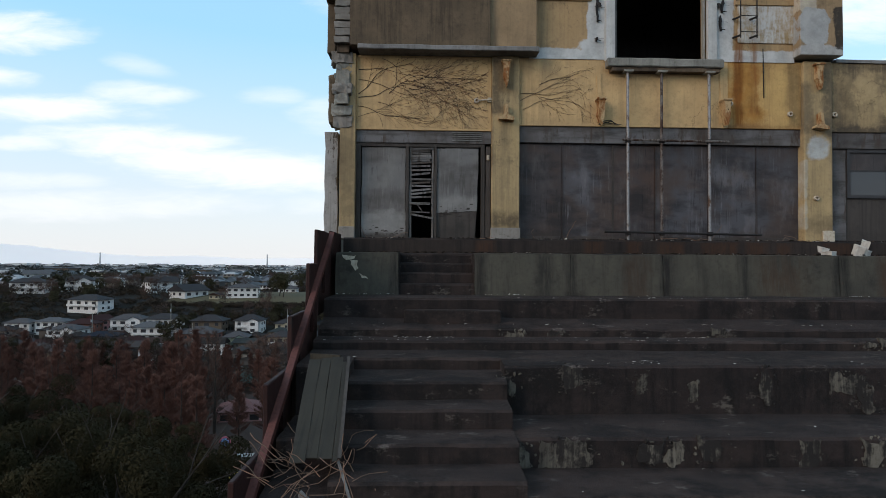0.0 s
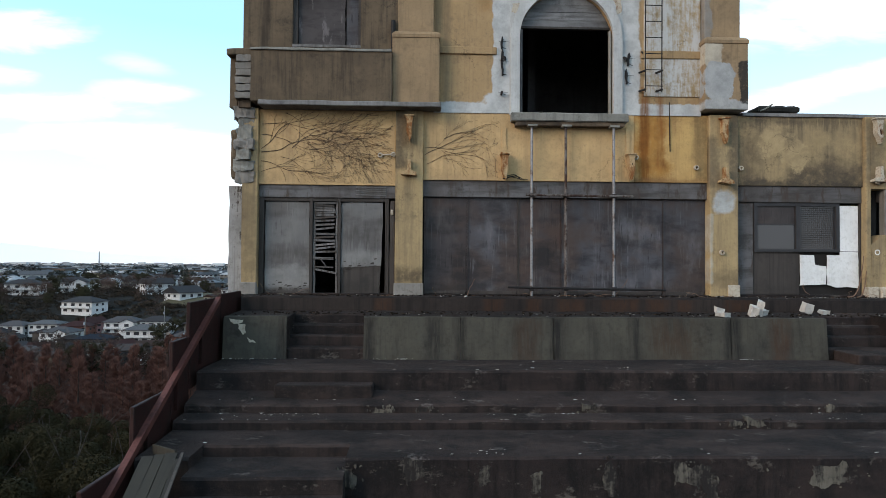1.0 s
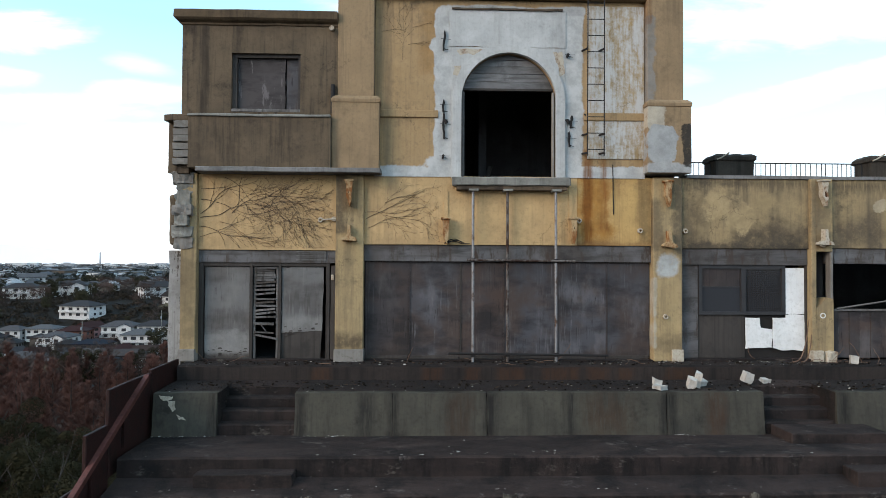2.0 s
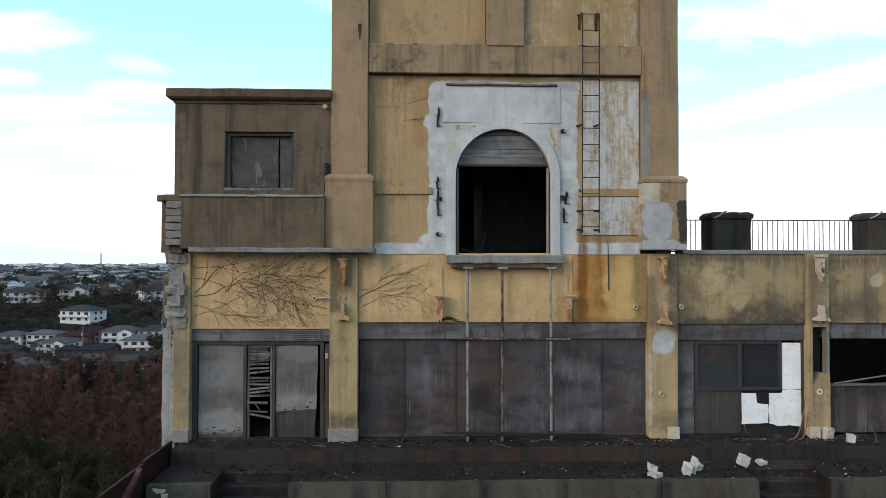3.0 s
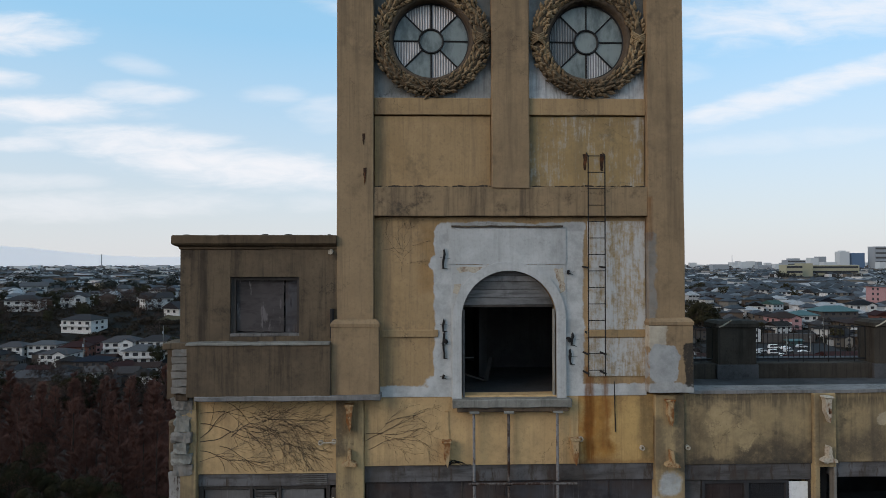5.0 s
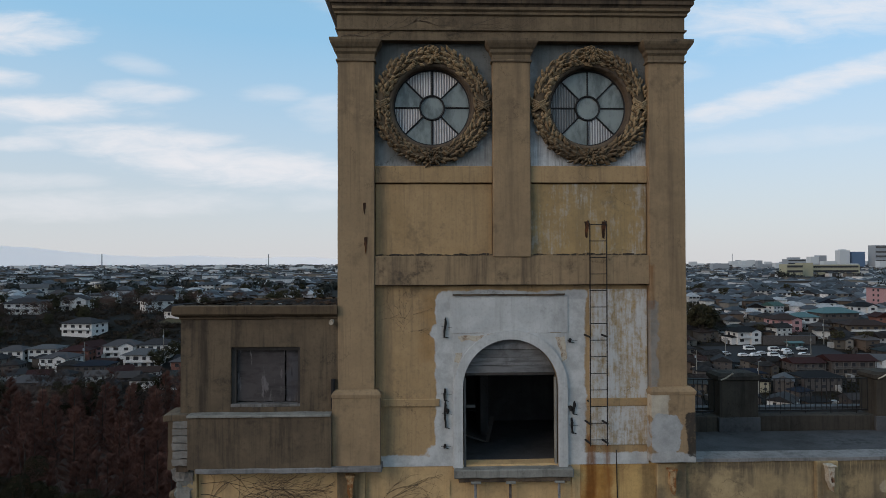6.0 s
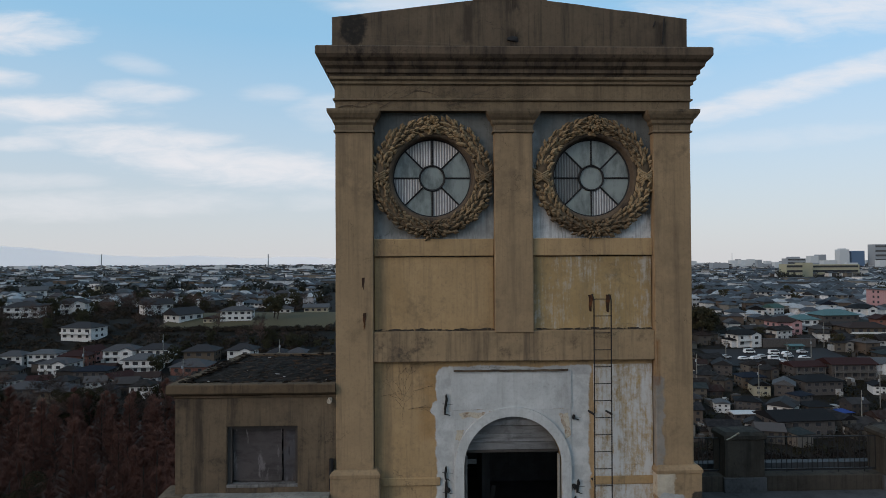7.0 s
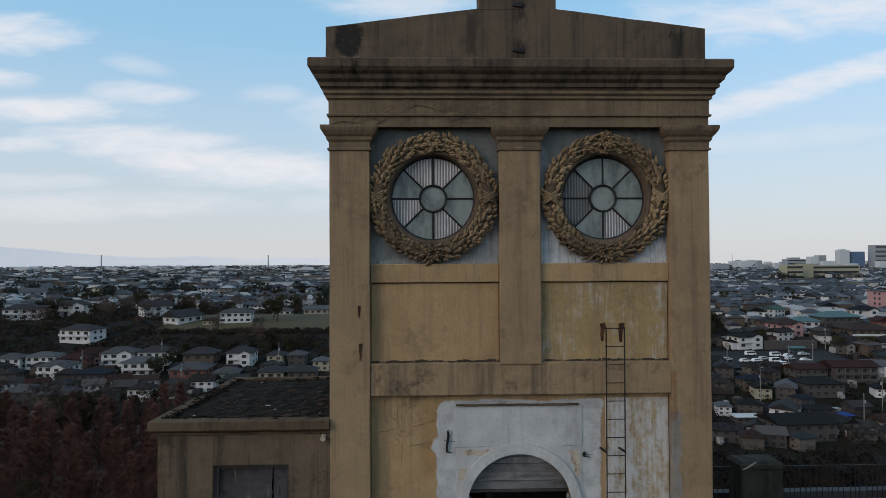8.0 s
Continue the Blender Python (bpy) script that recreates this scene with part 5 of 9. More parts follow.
window1 = thing("window_1", (-1.68, 0.2, 5.6), "boarded window with rotten brown boards in a grey frame", "window", kind="structure")
part("frame_head", boxed(-2.44, -0.91, 0.12, 0.3, 6.83, 6.91), "wood_d", window1)
part("frame_side", boxed(-2.44, -2.34, 0.12, 0.3, 5.6, 6.83), "wood_d", window1)
part("frame_side", boxed(-0.97, -0.91, 0.12, 0.3, 5.6, 6.83), "wood_d", window1)
part("frame_sill", worn_box(-2.44, -0.91, 0.04, 0.3, 5.585, 5.65, 0.008, 0.3, 0.005, 1), "wood", window1)
bm = bmesh.new()
prism(bm, rough_outline([(-2.33, 5.69), (-1.28, 5.67), (-1.28, 6.83), (-2.33, 6.83)], 0.09, 0.014, 5), 0.19, 0.21)
part("board", bm, "boarded", window1)
bm = bmesh.new()
prism(bm, rough_outline([(-1.25, 5.66), (-0.98, 5.66), (-0.98, 6.83), (-1.25, 6.83)], 0.2, 0.008, 6), 0.21, 0.225)
part("board", bm, "shutter", window1)
# black sheet added as the darkness seen past the boards
part("dark_lining", boxed(-2.4, -0.93, 0.31, 0.33, 5.6, 6.9), "gap_dark", window1)

# ---- ladder up the tower ----
ladder = thing("wall_ladder", (5.75, -0.05, 4.8), "thin rusted iron ladder fixed to the tower wall", "ladder")
for x0 in (5.57, 5.95):
    bm = tube(bmesh.new(), (x0, -0.06, 4.66), (x0 + 0.02, -0.06, 9.62), 0.014)
    tube(bm, (x0 + 0.02, -0.06, 9.62), (x0 + 0.02, 0.1, 9.72), 0.014)
    part("stile", bm, "iron", ladder)
for i in range(14):
    part("rung", tube(bmesh.new(), (5.57, -0.06, 4.80 + 0.371 * i), (5.97, -0.06, 4.80 + 0.371 * i), 0.010, sides=6), "iron", ladder)
for z0 in (4.72, 5.15, 7.1):
    for x0 in (5.57, 5.96):
        part("bracket", tube(bmesh.new(), (x0, -0.06, z0), (x0 - 0.06, 0.17, z0 + 0.02), 0.024, sides=6), "iron", ladder)

# ---- scaffold poles before the shutters ----
rack = thing("pole_rack", (3.9, 0, 0.0), "three steel poles with cross bars standing before the shutters", "pole rack")
for x0, mat in ((3.0, "pole"), (3.78, "polerust"), (4.88, "pole")):
    p = part("pole", tube(bmesh.new(), (x0, 0.03, 0.0), (x0 - 0.01, 0.02, 3.86), 0.032, sides=10), mat, rack)
    part("cap", worn_box(x0 - 0.11, x0 + 0.11, -0.05, 0.15, 3.84, 3.89, 0.008, 0.1, 0.004, x0), "old", rack)
    for z0 in (0.17, 2.28):
        part("clamp", boxed(x0 - 0.055, x0 + 0.055, -0.035, 0.07, z0 - 0.045, z0 + 0.045, bevel=0.01), "iron", rack)
part("cross_bar", tube(bmesh.new(), (2.86, -0.03, 2.29), (5.30, -0.03, 2.27), 0.028), "polerust", rack)
part("cross_bar", tube(bmesh.new(), (2.45, -0.03, 0.20), (6.05, -0.03, 0.15), 0.026), "iron", rack)

# ---- doors and shutters of the lower storey ----
door1 = thing("door_1", (-1.65, 0.3, 0.0), "grey double doors with peeling boards and a broken louvre between", "door", kind="structure")
for a, b in ((-3.19, -3.08), (-2.05, -1.98), (-1.40, -1.34), (-0.33, -0.24)):
    part("post", worn_box(a, b, 0.26, 0.36, 0.0, 2.2, 0.008, 0.4, 0.006, a), "wood_d", door1)
part("head", worn_box(-3.08, -0.24, 0.27, 0.36, 2.12, 2.2, 0.008, 0.4, 0.005, 3), "wood_d", door1)
bm = prism(bmesh.new(), rough_outline([(-3.06, 0.03), (-2.06, 0.02), (-2.06, 2.11), (-3.06, 2.11)], 0.2, 0.008, 2), 0.31, 0.335)
part("leaf", bm, "door_grey", door1, "pale grey door leaf, paint flaking at the foot")
bm = prism(bmesh.new(), rough_outline([(-1.33, 0.62), (-0.42, 0.66), (-0.38, 2.1), (-1.33, 2.11)], 0.14, 0.012, 3), 0.30, 0.325)
part("leaf", bm, "door_grey", door1)
bm = prism(bmesh.new(), rough_outline([(-1.33, 0.03), (-0.45, 0.03), (-0.43, 0.68), (-1.33, 0.64)], 0.2, 0.008, 4), 0.315, 0.335)
part("leaf", bm, "wood_d", door1, "bare dark lower boarding")
q = random.Random(91)
for x0, x1, zc, n in ((-3.04, -2.08, 0.16, 26), (-1.31, -0.46, 0.66, 22)):
    for i in range(n):
        x, z, w = q.uniform(x0, x1), zc + q.gauss(0, 0.07), q.uniform(0.012, 0.05)
        bm = prism(bmesh.new(), rough_outline([(x - w, z - w * 0.3), (x + w, z - w * 0.25), (x + w * 0.6, z + w * 0.35), (x - w * 0.7, z + w * 0.3)], 0.02, 0.006, i), 0.296 if x0 > -2 else 0.306, 0.33)
        part("paint_flake", bm, "wood_d", door1)
part("jamb", worn_box(-0.22, -0.11, 0.24, 0.4, 0.02, 2.15, 0.01, 0.3, 0.01, 6), "wood_d", door1, "splintered dark jamb")
part("splinter", worn_box(-0.21, -0.15, 0.2, 0.24, 1.82, 1.95, 0.01, 0.1, 0.01, 7), "bone", door1)
q = random.Random(8)
for a in (-1.97, -1.46):
    part("louvre_stile", worn_box(a, a + 0.05, 0.30, 0.36, 0.0, 2.12, 0.006, 0.3, 0.006, a), "wood", door1)
z0, i = 2.06, 0
while z0 > 0.95:
    tilt = q.uniform(-0.012, 0.012) if i < 6 else q.uniform(-0.035, 0.004)
    lap, back = q.uniform(-0.03, 0.03), q.uniform(-0.012, 0.012)
    bm = bmesh.new()
    prism(bm, [(-1.93, z0 + tilt), (-1.47 + lap, z0 - tilt), (-1.47 + lap, z0 - tilt + 0.042), (-1.93, z0 + tilt + 0.046)], 0.285 + back, 0.30 + back)
    part("louvre_slat", bm, ("slat", "wood_d", "slat", "wood", "slat")[i % 5], door1)
    z0 -= 0.054 if i < 6 else q.choice((0.075, 0.09, 0.125))
    i += 1
for a, b, w in (((-1.80, 0.80), (-1.66, 0.62), 0.03), ((-1.97, 0.80), (-1.50, 0.79), 0.055), ((-1.95, 0.56), (-1.43, 0.46), 0.045), ((-1.94, 0.62), (-1.5, 0.60), 0.03)):
    bm = bmesh.new()
    prism(bm, [(a[0], a[1]), (b[0], b[1]), (b[0], b[1] + w), (a[0], a[1] + w)], 0.26, 0.29)
    part("louvre_slat", bm, "slat", door1, "loose broken slat")
part("threshold", worn_box(-3.1, -0.2, 0.16, 0.4, 0.0, 0.035, 0.006, 0.3, 0.006, 5), "riser", door1)

xs = (0.56, 1.55, 2.72, 3.72, 4.96, 6.11, 7.12)
for i, (a, b) in enumerate(zip(xs, xs[1:])):
    sh = thing("shutter", ((a + b) / 2, 0.32, 0), "tall stained grey metal shutter panel, streaked with dirt", "shutter", "shutters of the wide bay")
    bm = worn_box(a + 0.03, b - 0.001, 0.325, 0.35, 0.06, 2.24, 0.003, 0.3, 0.006, i)
    part("sheet", bm, "shutter" if i in (1, 3, 4, 5) else "shutter_b", sh)
    part("stile", boxed(a + 0.001, a + 0.035, 0.305, 0.35, 0.03, 2.24), "shutter_b" if i != 2 else "wood_d", sh)
    part("bottom_rail", worn_box(a + 0.035, b - 0.035, 0.30, 0.345, 0.03, 0.10, 0.005, 0.3, 0.004, i), "wood_d", sh)
# black sheet added so the gaps between shutters read as shade
part("lining", boxed(0.53, 7.13, 0.42, 0.46, 0.0, 2.3), "gap_dark", hall)
part("threshold", worn_box(0.53, 7.13, 0.12, 0.4, 0.0, 0.03, 0.006, 0.3, 0.008, 5), "riser", hall)

# bay with the sash window and white boards
win2 = thing("window_2", (9.3, 0.3, 1.09), "dirty two-light window with wire mesh in a grey frame", "window", kind="structure")
for a, b, z0, z1 in ((8.26, 8.34, 1.05, 2.2), (9.26, 9.36, 1.05, 2.2), (10.22, 10.30, 1.05, 2.2), (8.34, 9.26, 1.05, 1.12), (8.34, 9.26, 2.12, 2.2), (9.36, 10.22, 1.05, 1.12), (9.36, 10.22, 2.12, 2.2)):
    part("frame_bar", boxed(a, b, 0.27, 0.36, z0, z1), "frame", win2)
part("pane", boxed(8.34, 9.26, 0.32, 0.33, 1.12, 1.68), "glass", win2)
part("pane", boxed(8.34, 9.26, 0.32, 0.33, 1.71, 2.12), "drape_pane", win2, "pane coloured red-brown for drapes behind it")
part("pane", boxed(9.36, 10.22, 0.33, 0.34, 1.12, 2.12), "glass", win2)
part("glazing_bar", boxed(8.34, 9.26, 0.305, 0.335, 1.68, 1.71), "frame", win2)
part("blind", boxed(9.38, 10.2, 0.35, 0.36, 1.12, 1.62), "shutter", win2)
bm = bmesh.new()
for i in range(18):
    x0 = 9.38 + 0.047 * i
    tube(bm, (x0, 0.315, 1.14), (x0, 0.315, 2.1), 0.0035, sides=3)
for i in range(20):
    z0 = 1.15 + 0.049 * i
    tube(bm, (9.38, 0.315, z0), (10.2, 0.315, z0), 0.0035, sides=3)
part("wire_mesh", bm, "iron", win2)
bay3 = thing("bay_boarding", (9.3, 0.3, 0), "dark boarding below a window with torn white board sheets", "boarding", kind="structure")
part("side_board", worn_box(7.82, 8.25, 0.30, 0.34, 0.05, 2.2, 0.006, 0.4, 0.005, 1), "lintel", bay3)
part("dark_board", worn_box(8.26, 9.36, 0.32, 0.35, 0.05, 1.05, 0.006, 0.4, 0.005, 2), "wood_d", bay3)
# black sheet added as the darkness behind the torn white boards
part("dark_board", worn_box(9.36, 10.80, 0.36, 0.39, 0.02, 1.08, 0.006, 0.4, 0.005, 3), "gap_dark", bay3)
part("white_board", prism(bmesh.new(), [(10.31, 1.07), (10.75, 1.07), (10.75, 2.14), (10.31, 2.14)], 0.285, 0.30), "white", bay3, "clean white board")
part("white_board", prism(bmesh.new(), rough_outline([(10.0, 0.28), (10.2, 0.22), (10.5, 0.24), (10.75, 0.2), (10.75, 1.06), (10.31, 1.06), (10.31, 0.98), (10.0, 0.98)], 0.25, 0.008, 5), 0.285, 0.30), "white", bay3)
part("white_board", prism(bmesh.new(), rough_outline([(9.36, 0.27), (9.98, 0.29), (9.98, 0.72), (9.72, 0.75), (9.70, 0.98), (9.36, 0.98)], 0.2, 0.008, 6), 0.29, 0.305), "white", bay3)
part("side_board", worn_box(10.76, 10.81, 0.26, 0.4, 0.0, 2.2, 0.006, 0.4, 0.005, 4), "wood_d", bay3)
part("threshold", worn_box(7.8, 10.8, 0.12, 0.4, 0.0, 0.05, 0.006, 0.3, 0.008, 6), "riser", bay3)
bay4 = thing("bay_boarding", (12.8, 0.3, 0), "grey wooden boarding below a dark open bay", "boarding", kind="structure")
for i in range(12):
    a = 11.34 + 0.255 * i
    part("board", worn_box(a, a + 0.25, 0.33 + 0.01 * (i % 2), 0.37, 0.05, 1.14 + 0.03 * (i % 3 == 0), 0.004, 0.5, 0.005, i), "shutter_b", bay4)
part("top_rail", worn_box(11.34, 14.4, 0.28, 0.4, 1.14, 1.19, 0.006, 0.4, 0.006, 1), "wood", bay4)
part("loose_stick", tube(bmesh.new(), (11.5, 0.25, 1.2), (12.9, 0.2, 1.42), 0.02), "wood", bay4)
part("fill_wall", boxed(15.0, 18.4, 0.35, 0.45, 0.0, 2.24), "shutter", bay4)
part("fill_wall", boxed(19.0, X_R, 0.35, 0.45, 0.0, 2.6), "shutter", bay4)


# ---- broken pipe brackets on the columns ----
def bracket(x, z, mat, seed, kind):
    ob = thing("broken_bracket", (x, 0.0, z), "broken rust-stained bracket stub on the column" if kind else "broken drain spout stub, rust-stained", "bracket", "bracket stubs")
    q = random.Random(seed)
    bm = bmesh.new()
    if kind:       # a stub standing on a foot
        prism(bm, rough_outline([(x - 0.17, z), (x + 0.17, z - 0.02), (x + 0.15, z + 0.05), (x + 0.05, z + 0.10), (x + 0.03, z + 0.34), (x - 0.03, z + 0.35), (x - 0.04, z + 0.10), (x - 0.16, z + 0.05)], 0.06, 0.012, seed), -0.06, 0.2)
        part("stub", bm, mat, ob)
        part("foot", chunk(bmesh.new(), (x, 0.04, z - 0.02), (0.2, 0.12, 0.06), seed), mat, ob)
    else:          # a hanging socket
        prism(bm, rough_outline([(x - 0.09, z), (x + 0.09, z), (x + 0.07, z - 0.09), (x + 0.06, z - 0.42), (x + 0.02, z - 0.58), (x - 0.01, z - 0.5), (x - 0.06, z - 0.34), (x - 0.05, z - 0.1)], 0.06, 0.014, seed), -0.05, 0.2)
        part("socket", bm, mat, ob)
        part("rust_crust", chunk(bmesh.new(), (x + 0.015, 0.0, z - 0.28), (0.075, 0.09, 0.22), seed + 9), "rust_crust", ob, "dark rust crust")
        part("rim", worn_box(x - 0.11, x + 0.11, -0.08, 0.14, z - 0.02, z + 0.02, 0.01, 0.08, 0.012, seed), mat, ob)
    return ob


for x, z, mat, seed, kind in ((0.21, 4.05, "orange", 1, 0), (0.21, 2.72, "orange", 2, 1), (7.44, 4.10, "orange", 3, 0), (7.47, 2.62, "orange", 4, 1), (11.06, 4.14, "bone", 5, 0), (11.08, 2.68, "bone", 6, 1), (2.38, 3.22, "orange", 7, 0), (5.27, 3.24, "orange", 8, 0)):
    bracket(x, z, mat, seed, kind)
for x, z in ((-0.45, 3.18), (-0.15, 3.2), (5.44, 3.2), (6.85, 2.98), (7.9, 2.98), (7.4, 1.02)):
    bm = ring(bmesh.new(), x, z, [(0.03, 0.2), (0.03, 0.14), (0.055, 0.14), (0.06, 0.2)], 14)
    if x == 7.4:
        bmesh.ops.translate(bm, verts=bm.verts[:], vec=(0, -0.1, 0))
    ob = thing("pipe_socket", (x, 0.15, z), "small round pale pipe socket in the wall", "pipe", "pipe sockets")
    part("collar", bm, "bone", ob)
ob = thing("painted_mark", (11.07, 0.1, 1.0), "small white ring painted on the column", "mark")
part("mark", ring(bmesh.new(), 11.07, 1.05, [(0.045, 0.104), (0.045, 0.094), (0.065, 0.094), (0.065, 0.104)], 14), "white", ob)


# ---- dry vines on the spandrel ----
def vines(starts, seed, x_lo, x_hi, z_lo, z_hi, y):
    """Creeper stems that swing in long curves over a wall, with finer and finer side shoots."""
    q = random.Random(seed)
    bm = bmesh.new()
    todo = [(Vector((x, y, z)), a, r, d, n) for x, z, a, r, d, n in starts]
    while todo:
        p, a, r, depth, steps = todo.pop()
        curl, side, aim = q.uniform(-0.05, 0.05), q.choice((-1, 1)), a
        for i in range(steps):
            curl = 0.8 * curl + q.uniform(-0.09, 0.09)
            a += curl + 0.10 * (aim - a)
            nxt = p + Vector((math.cos(a), q.uniform(-0.012, 0.012), math.sin(a))) * 0.058
            nxt.y = min(y, max(y - 0.02, nxt.y))
            if not (x_lo < nxt.x < x_hi and z_lo < nxt.z < z_hi):
                break
            tube(bm, p, nxt, r, r * 0.96, 4)
            p, r = nxt, max(0.0019, r * 0.968)
            if depth and i > 1 and q.random() < 0.24:
                side = -side
                todo.append((p.copy(), a + side * q.uniform(0.28, 0.62), max(0.0024, r * 0.62), depth - 1, int(steps * q.uniform(0.35, 0.65))))
    return bm


ob = thing("dry_vines", (-1.6, 0.2, 3.3), "leafless brown creeper spread over the ochre wall", "vine", kind="stuff")
part("stems", vines([(-3.14, 3.22, 0.18, 0.012, 3, 46), (-3.14, 3.30, 0.62, 0.009, 3, 26), (-3.14, 3.62, 0.12, 0.009, 3, 34), (-3.14, 3.86, 0.02, 0.008, 2, 40), (-2.45, 3.32, 0.75, 0.010, 3, 22), (-2.0, 3.45, -0.42, 0.008, 3, 36), (-3.14, 3.02, -0.06, 0.008, 3, 40), (-2.7, 3.12, -0.30, 0.007, 3, 34), (-1.9, 3.62, 0.25, 0.008, 3, 28), (-1.75, 3.75, -0.15, 0.007, 3, 30), (-3.14, 2.78, 0.30, 0.006, 2, 30), (-2.6, 4.12, -0.35, 0.006, 2, 34)], 3, -3.15, -0.15, 2.52, 4.16, 0.192), "vine", ob)
part("stems", vines([(0.56, 3.20, 0.62, 0.008, 3, 22), (0.56, 3.36, 0.12, 0.006, 3, 24), (0.62, 3.0, 0.35, 0.005, 2, 22), (1.0, 3.58, 0.35, 0.006, 2, 18), (1.0, 3.3, -0.35, 0.005, 2, 20)], 5, 0.55, 2.3, 2.68, 4.16, 0.192), "vine", ob)
ob = thing("dry_vines", (3.6, 0.0, 14.0), "thin dead creeper along the cornice frieze", "vine", kind="stuff")
part("stems", vines([(0.0, 13.85, 0.3, 0.008, 2, 24), (0.9, 13.84, 0.5, 0.007, 2, 18), (1.6, 14.25, -0.2, 0.006, 2, 22), (2.4, 13.9, 0.25, 0.006, 2, 22), (3.4, 14.1, -0.1, 0.005, 2, 18)], 6, -0.05, 4.8, 13.82, 14.34, -0.016), "vine", ob)
ob = thing("dry_vines", (1.3, 0.15, 7.8), "thin dead creeper on the tower panel", "vine", kind="stuff")
part("stems", vines([(1.38, 6.85, 1.62, 0.0026, 1, 9), (1.36, 7.38, 2.2, 0.0022, 2, 12), (1.36, 7.38, 1.0, 0.0022, 2, 12), (1.36, 7.42, 1.5, 0.003, 2, 11), (0.9, 7.5, 0.1, 0.003, 1, 9), (1.5, 7.2, 0.4, 0.003, 1, 10), (1.6, 7.6, 0.3, 0.003, 1, 9)], 9, 0.8, 2.05, 6.8, 8.2, 0.172), "vine", ob)
ob = thing("hanging_cable", (6.2, 0.19, 3.9), "thin black cable hanging down the wall", "cable")
part("cable", tube(bmesh.new(), (6.22, 0.18, 4.5), (6.24, 0.185, 3.35), 0.012, sides=5), "iron", ob)
ob = thing("wire_bundle", (2.75, 0.15, 2.7), "tangle of dark wire lying on the lintel", "wire")
for k2, (a, lift) in enumerate(((0.0, 0.10), (0.05, 0.07), (-0.03, 0.05))):
    line = [(2.38 + a + 0.5 * f / 20, 0.13 - 0.03 * math.sin(f * 0.8 + k2), 2.66 + lift * math.sin(math.pi * min(1.0, f / 15)) ** 0.7) for f in range(21)]
    part("strand", sweep(bmesh.new(), line, 0.014), "iron", ob)
ob = thing("wall_pipe", (-0.3, 0.16, 3.19), "short pale pipe from the wall socket to the column", "pipe")
part("tube", tube(bmesh.new(), (-0.41, 0.14, 3.18), (-0.09, 0.13, 3.20), 0.016), "bone", ob)
for x0, x1, h in ((10.25, 10.72, 0.95), (10.45, 10.78, 0.6)):
    ob = thing("dead_branch", (x0, -0.05, 0.0), "thin dry branch leaning against the column", "branch")
    part("stem", sweep(bmesh.new(), [(x0 + (x1 - x0) * (f / 12) ** 0.6, -0.08 + 0.012 * f, 0.02 + h * (f / 12) ** 1.7) for f in range(13)], 0.016), "twig", ob)

# ---- railing and posts on the right wing's roof ----
for a, b in ((10.47, 11.63), (15.15, 16.3), (19.9, 21.0)):
    post = thing("roof_post", ((a + b) / 2, 4.3, 4.2), "weathered concrete roof post with a chipped cap", "post", "roof posts")
    part("shaft", worn_box(a, b, 4.0, 4.7, 4.15, 5.30, 0.015, 0.4, 0.008, a), "post", post)
    part("base", worn_box(a - 0.04, b + 0.04, 3.95, 4.75, 3.75, 4.2, 0.015, 0.4, 0.008, a), "felt", post)
    bm = moulding(bmesh.new(), a, b, 4.0, 4.7, [(0.0, 5.26), (0.05, 5.30), (0.05, 5.40), (-0.05, 5.48)])
    for v in subdivided(bm, 0.25).verts:
        v.co += noise.noise_vector(v.co * 5) * 0.02
    part("cap", bm, "post", post)
    bm = tube(bmesh.new(), (a + 0.02, 3.94, 5.30), (a + 0.16, 3.94, 5.36), 0.02)
    tube(bm, (a + 0.16, 3.94, 5.36), (a + 0.38, 3.93, 5.50), 0.022)
    part("chip", bm, "bone", post, "pale crack along the cap")
for a, b in ((7.85, 10.43), (11.67, 15.1), (16.35, 19.85)):
    fen = thing("roof_railing", ((a + b) / 2, 4.3, 4.3), "black iron roof railing with thin upright bars", "railing", "roof railings")
    part("top_rail", boxed(a, b, 4.28, 4.32, 5.245, 5.272), "iron", fen)
    part("bottom_rail", boxed(a, b, 4.27, 4.33, 4.30, 4.34), "iron", fen)
    n = int((b - a) / 0.15)
    q = random.Random(int(a))
    for i in range(n + 1):
        x = a + (b - a) * i / n + q.uniform(-0.025, 0.025)
        part("bar", boxed(x - 0.006 * (1.8 if i % 5 == 0 else 1), x + 0.006, 4.29, 4.31, 4.22 if i % 5 == 0 else 4.34, 5.24), "iron", fen)

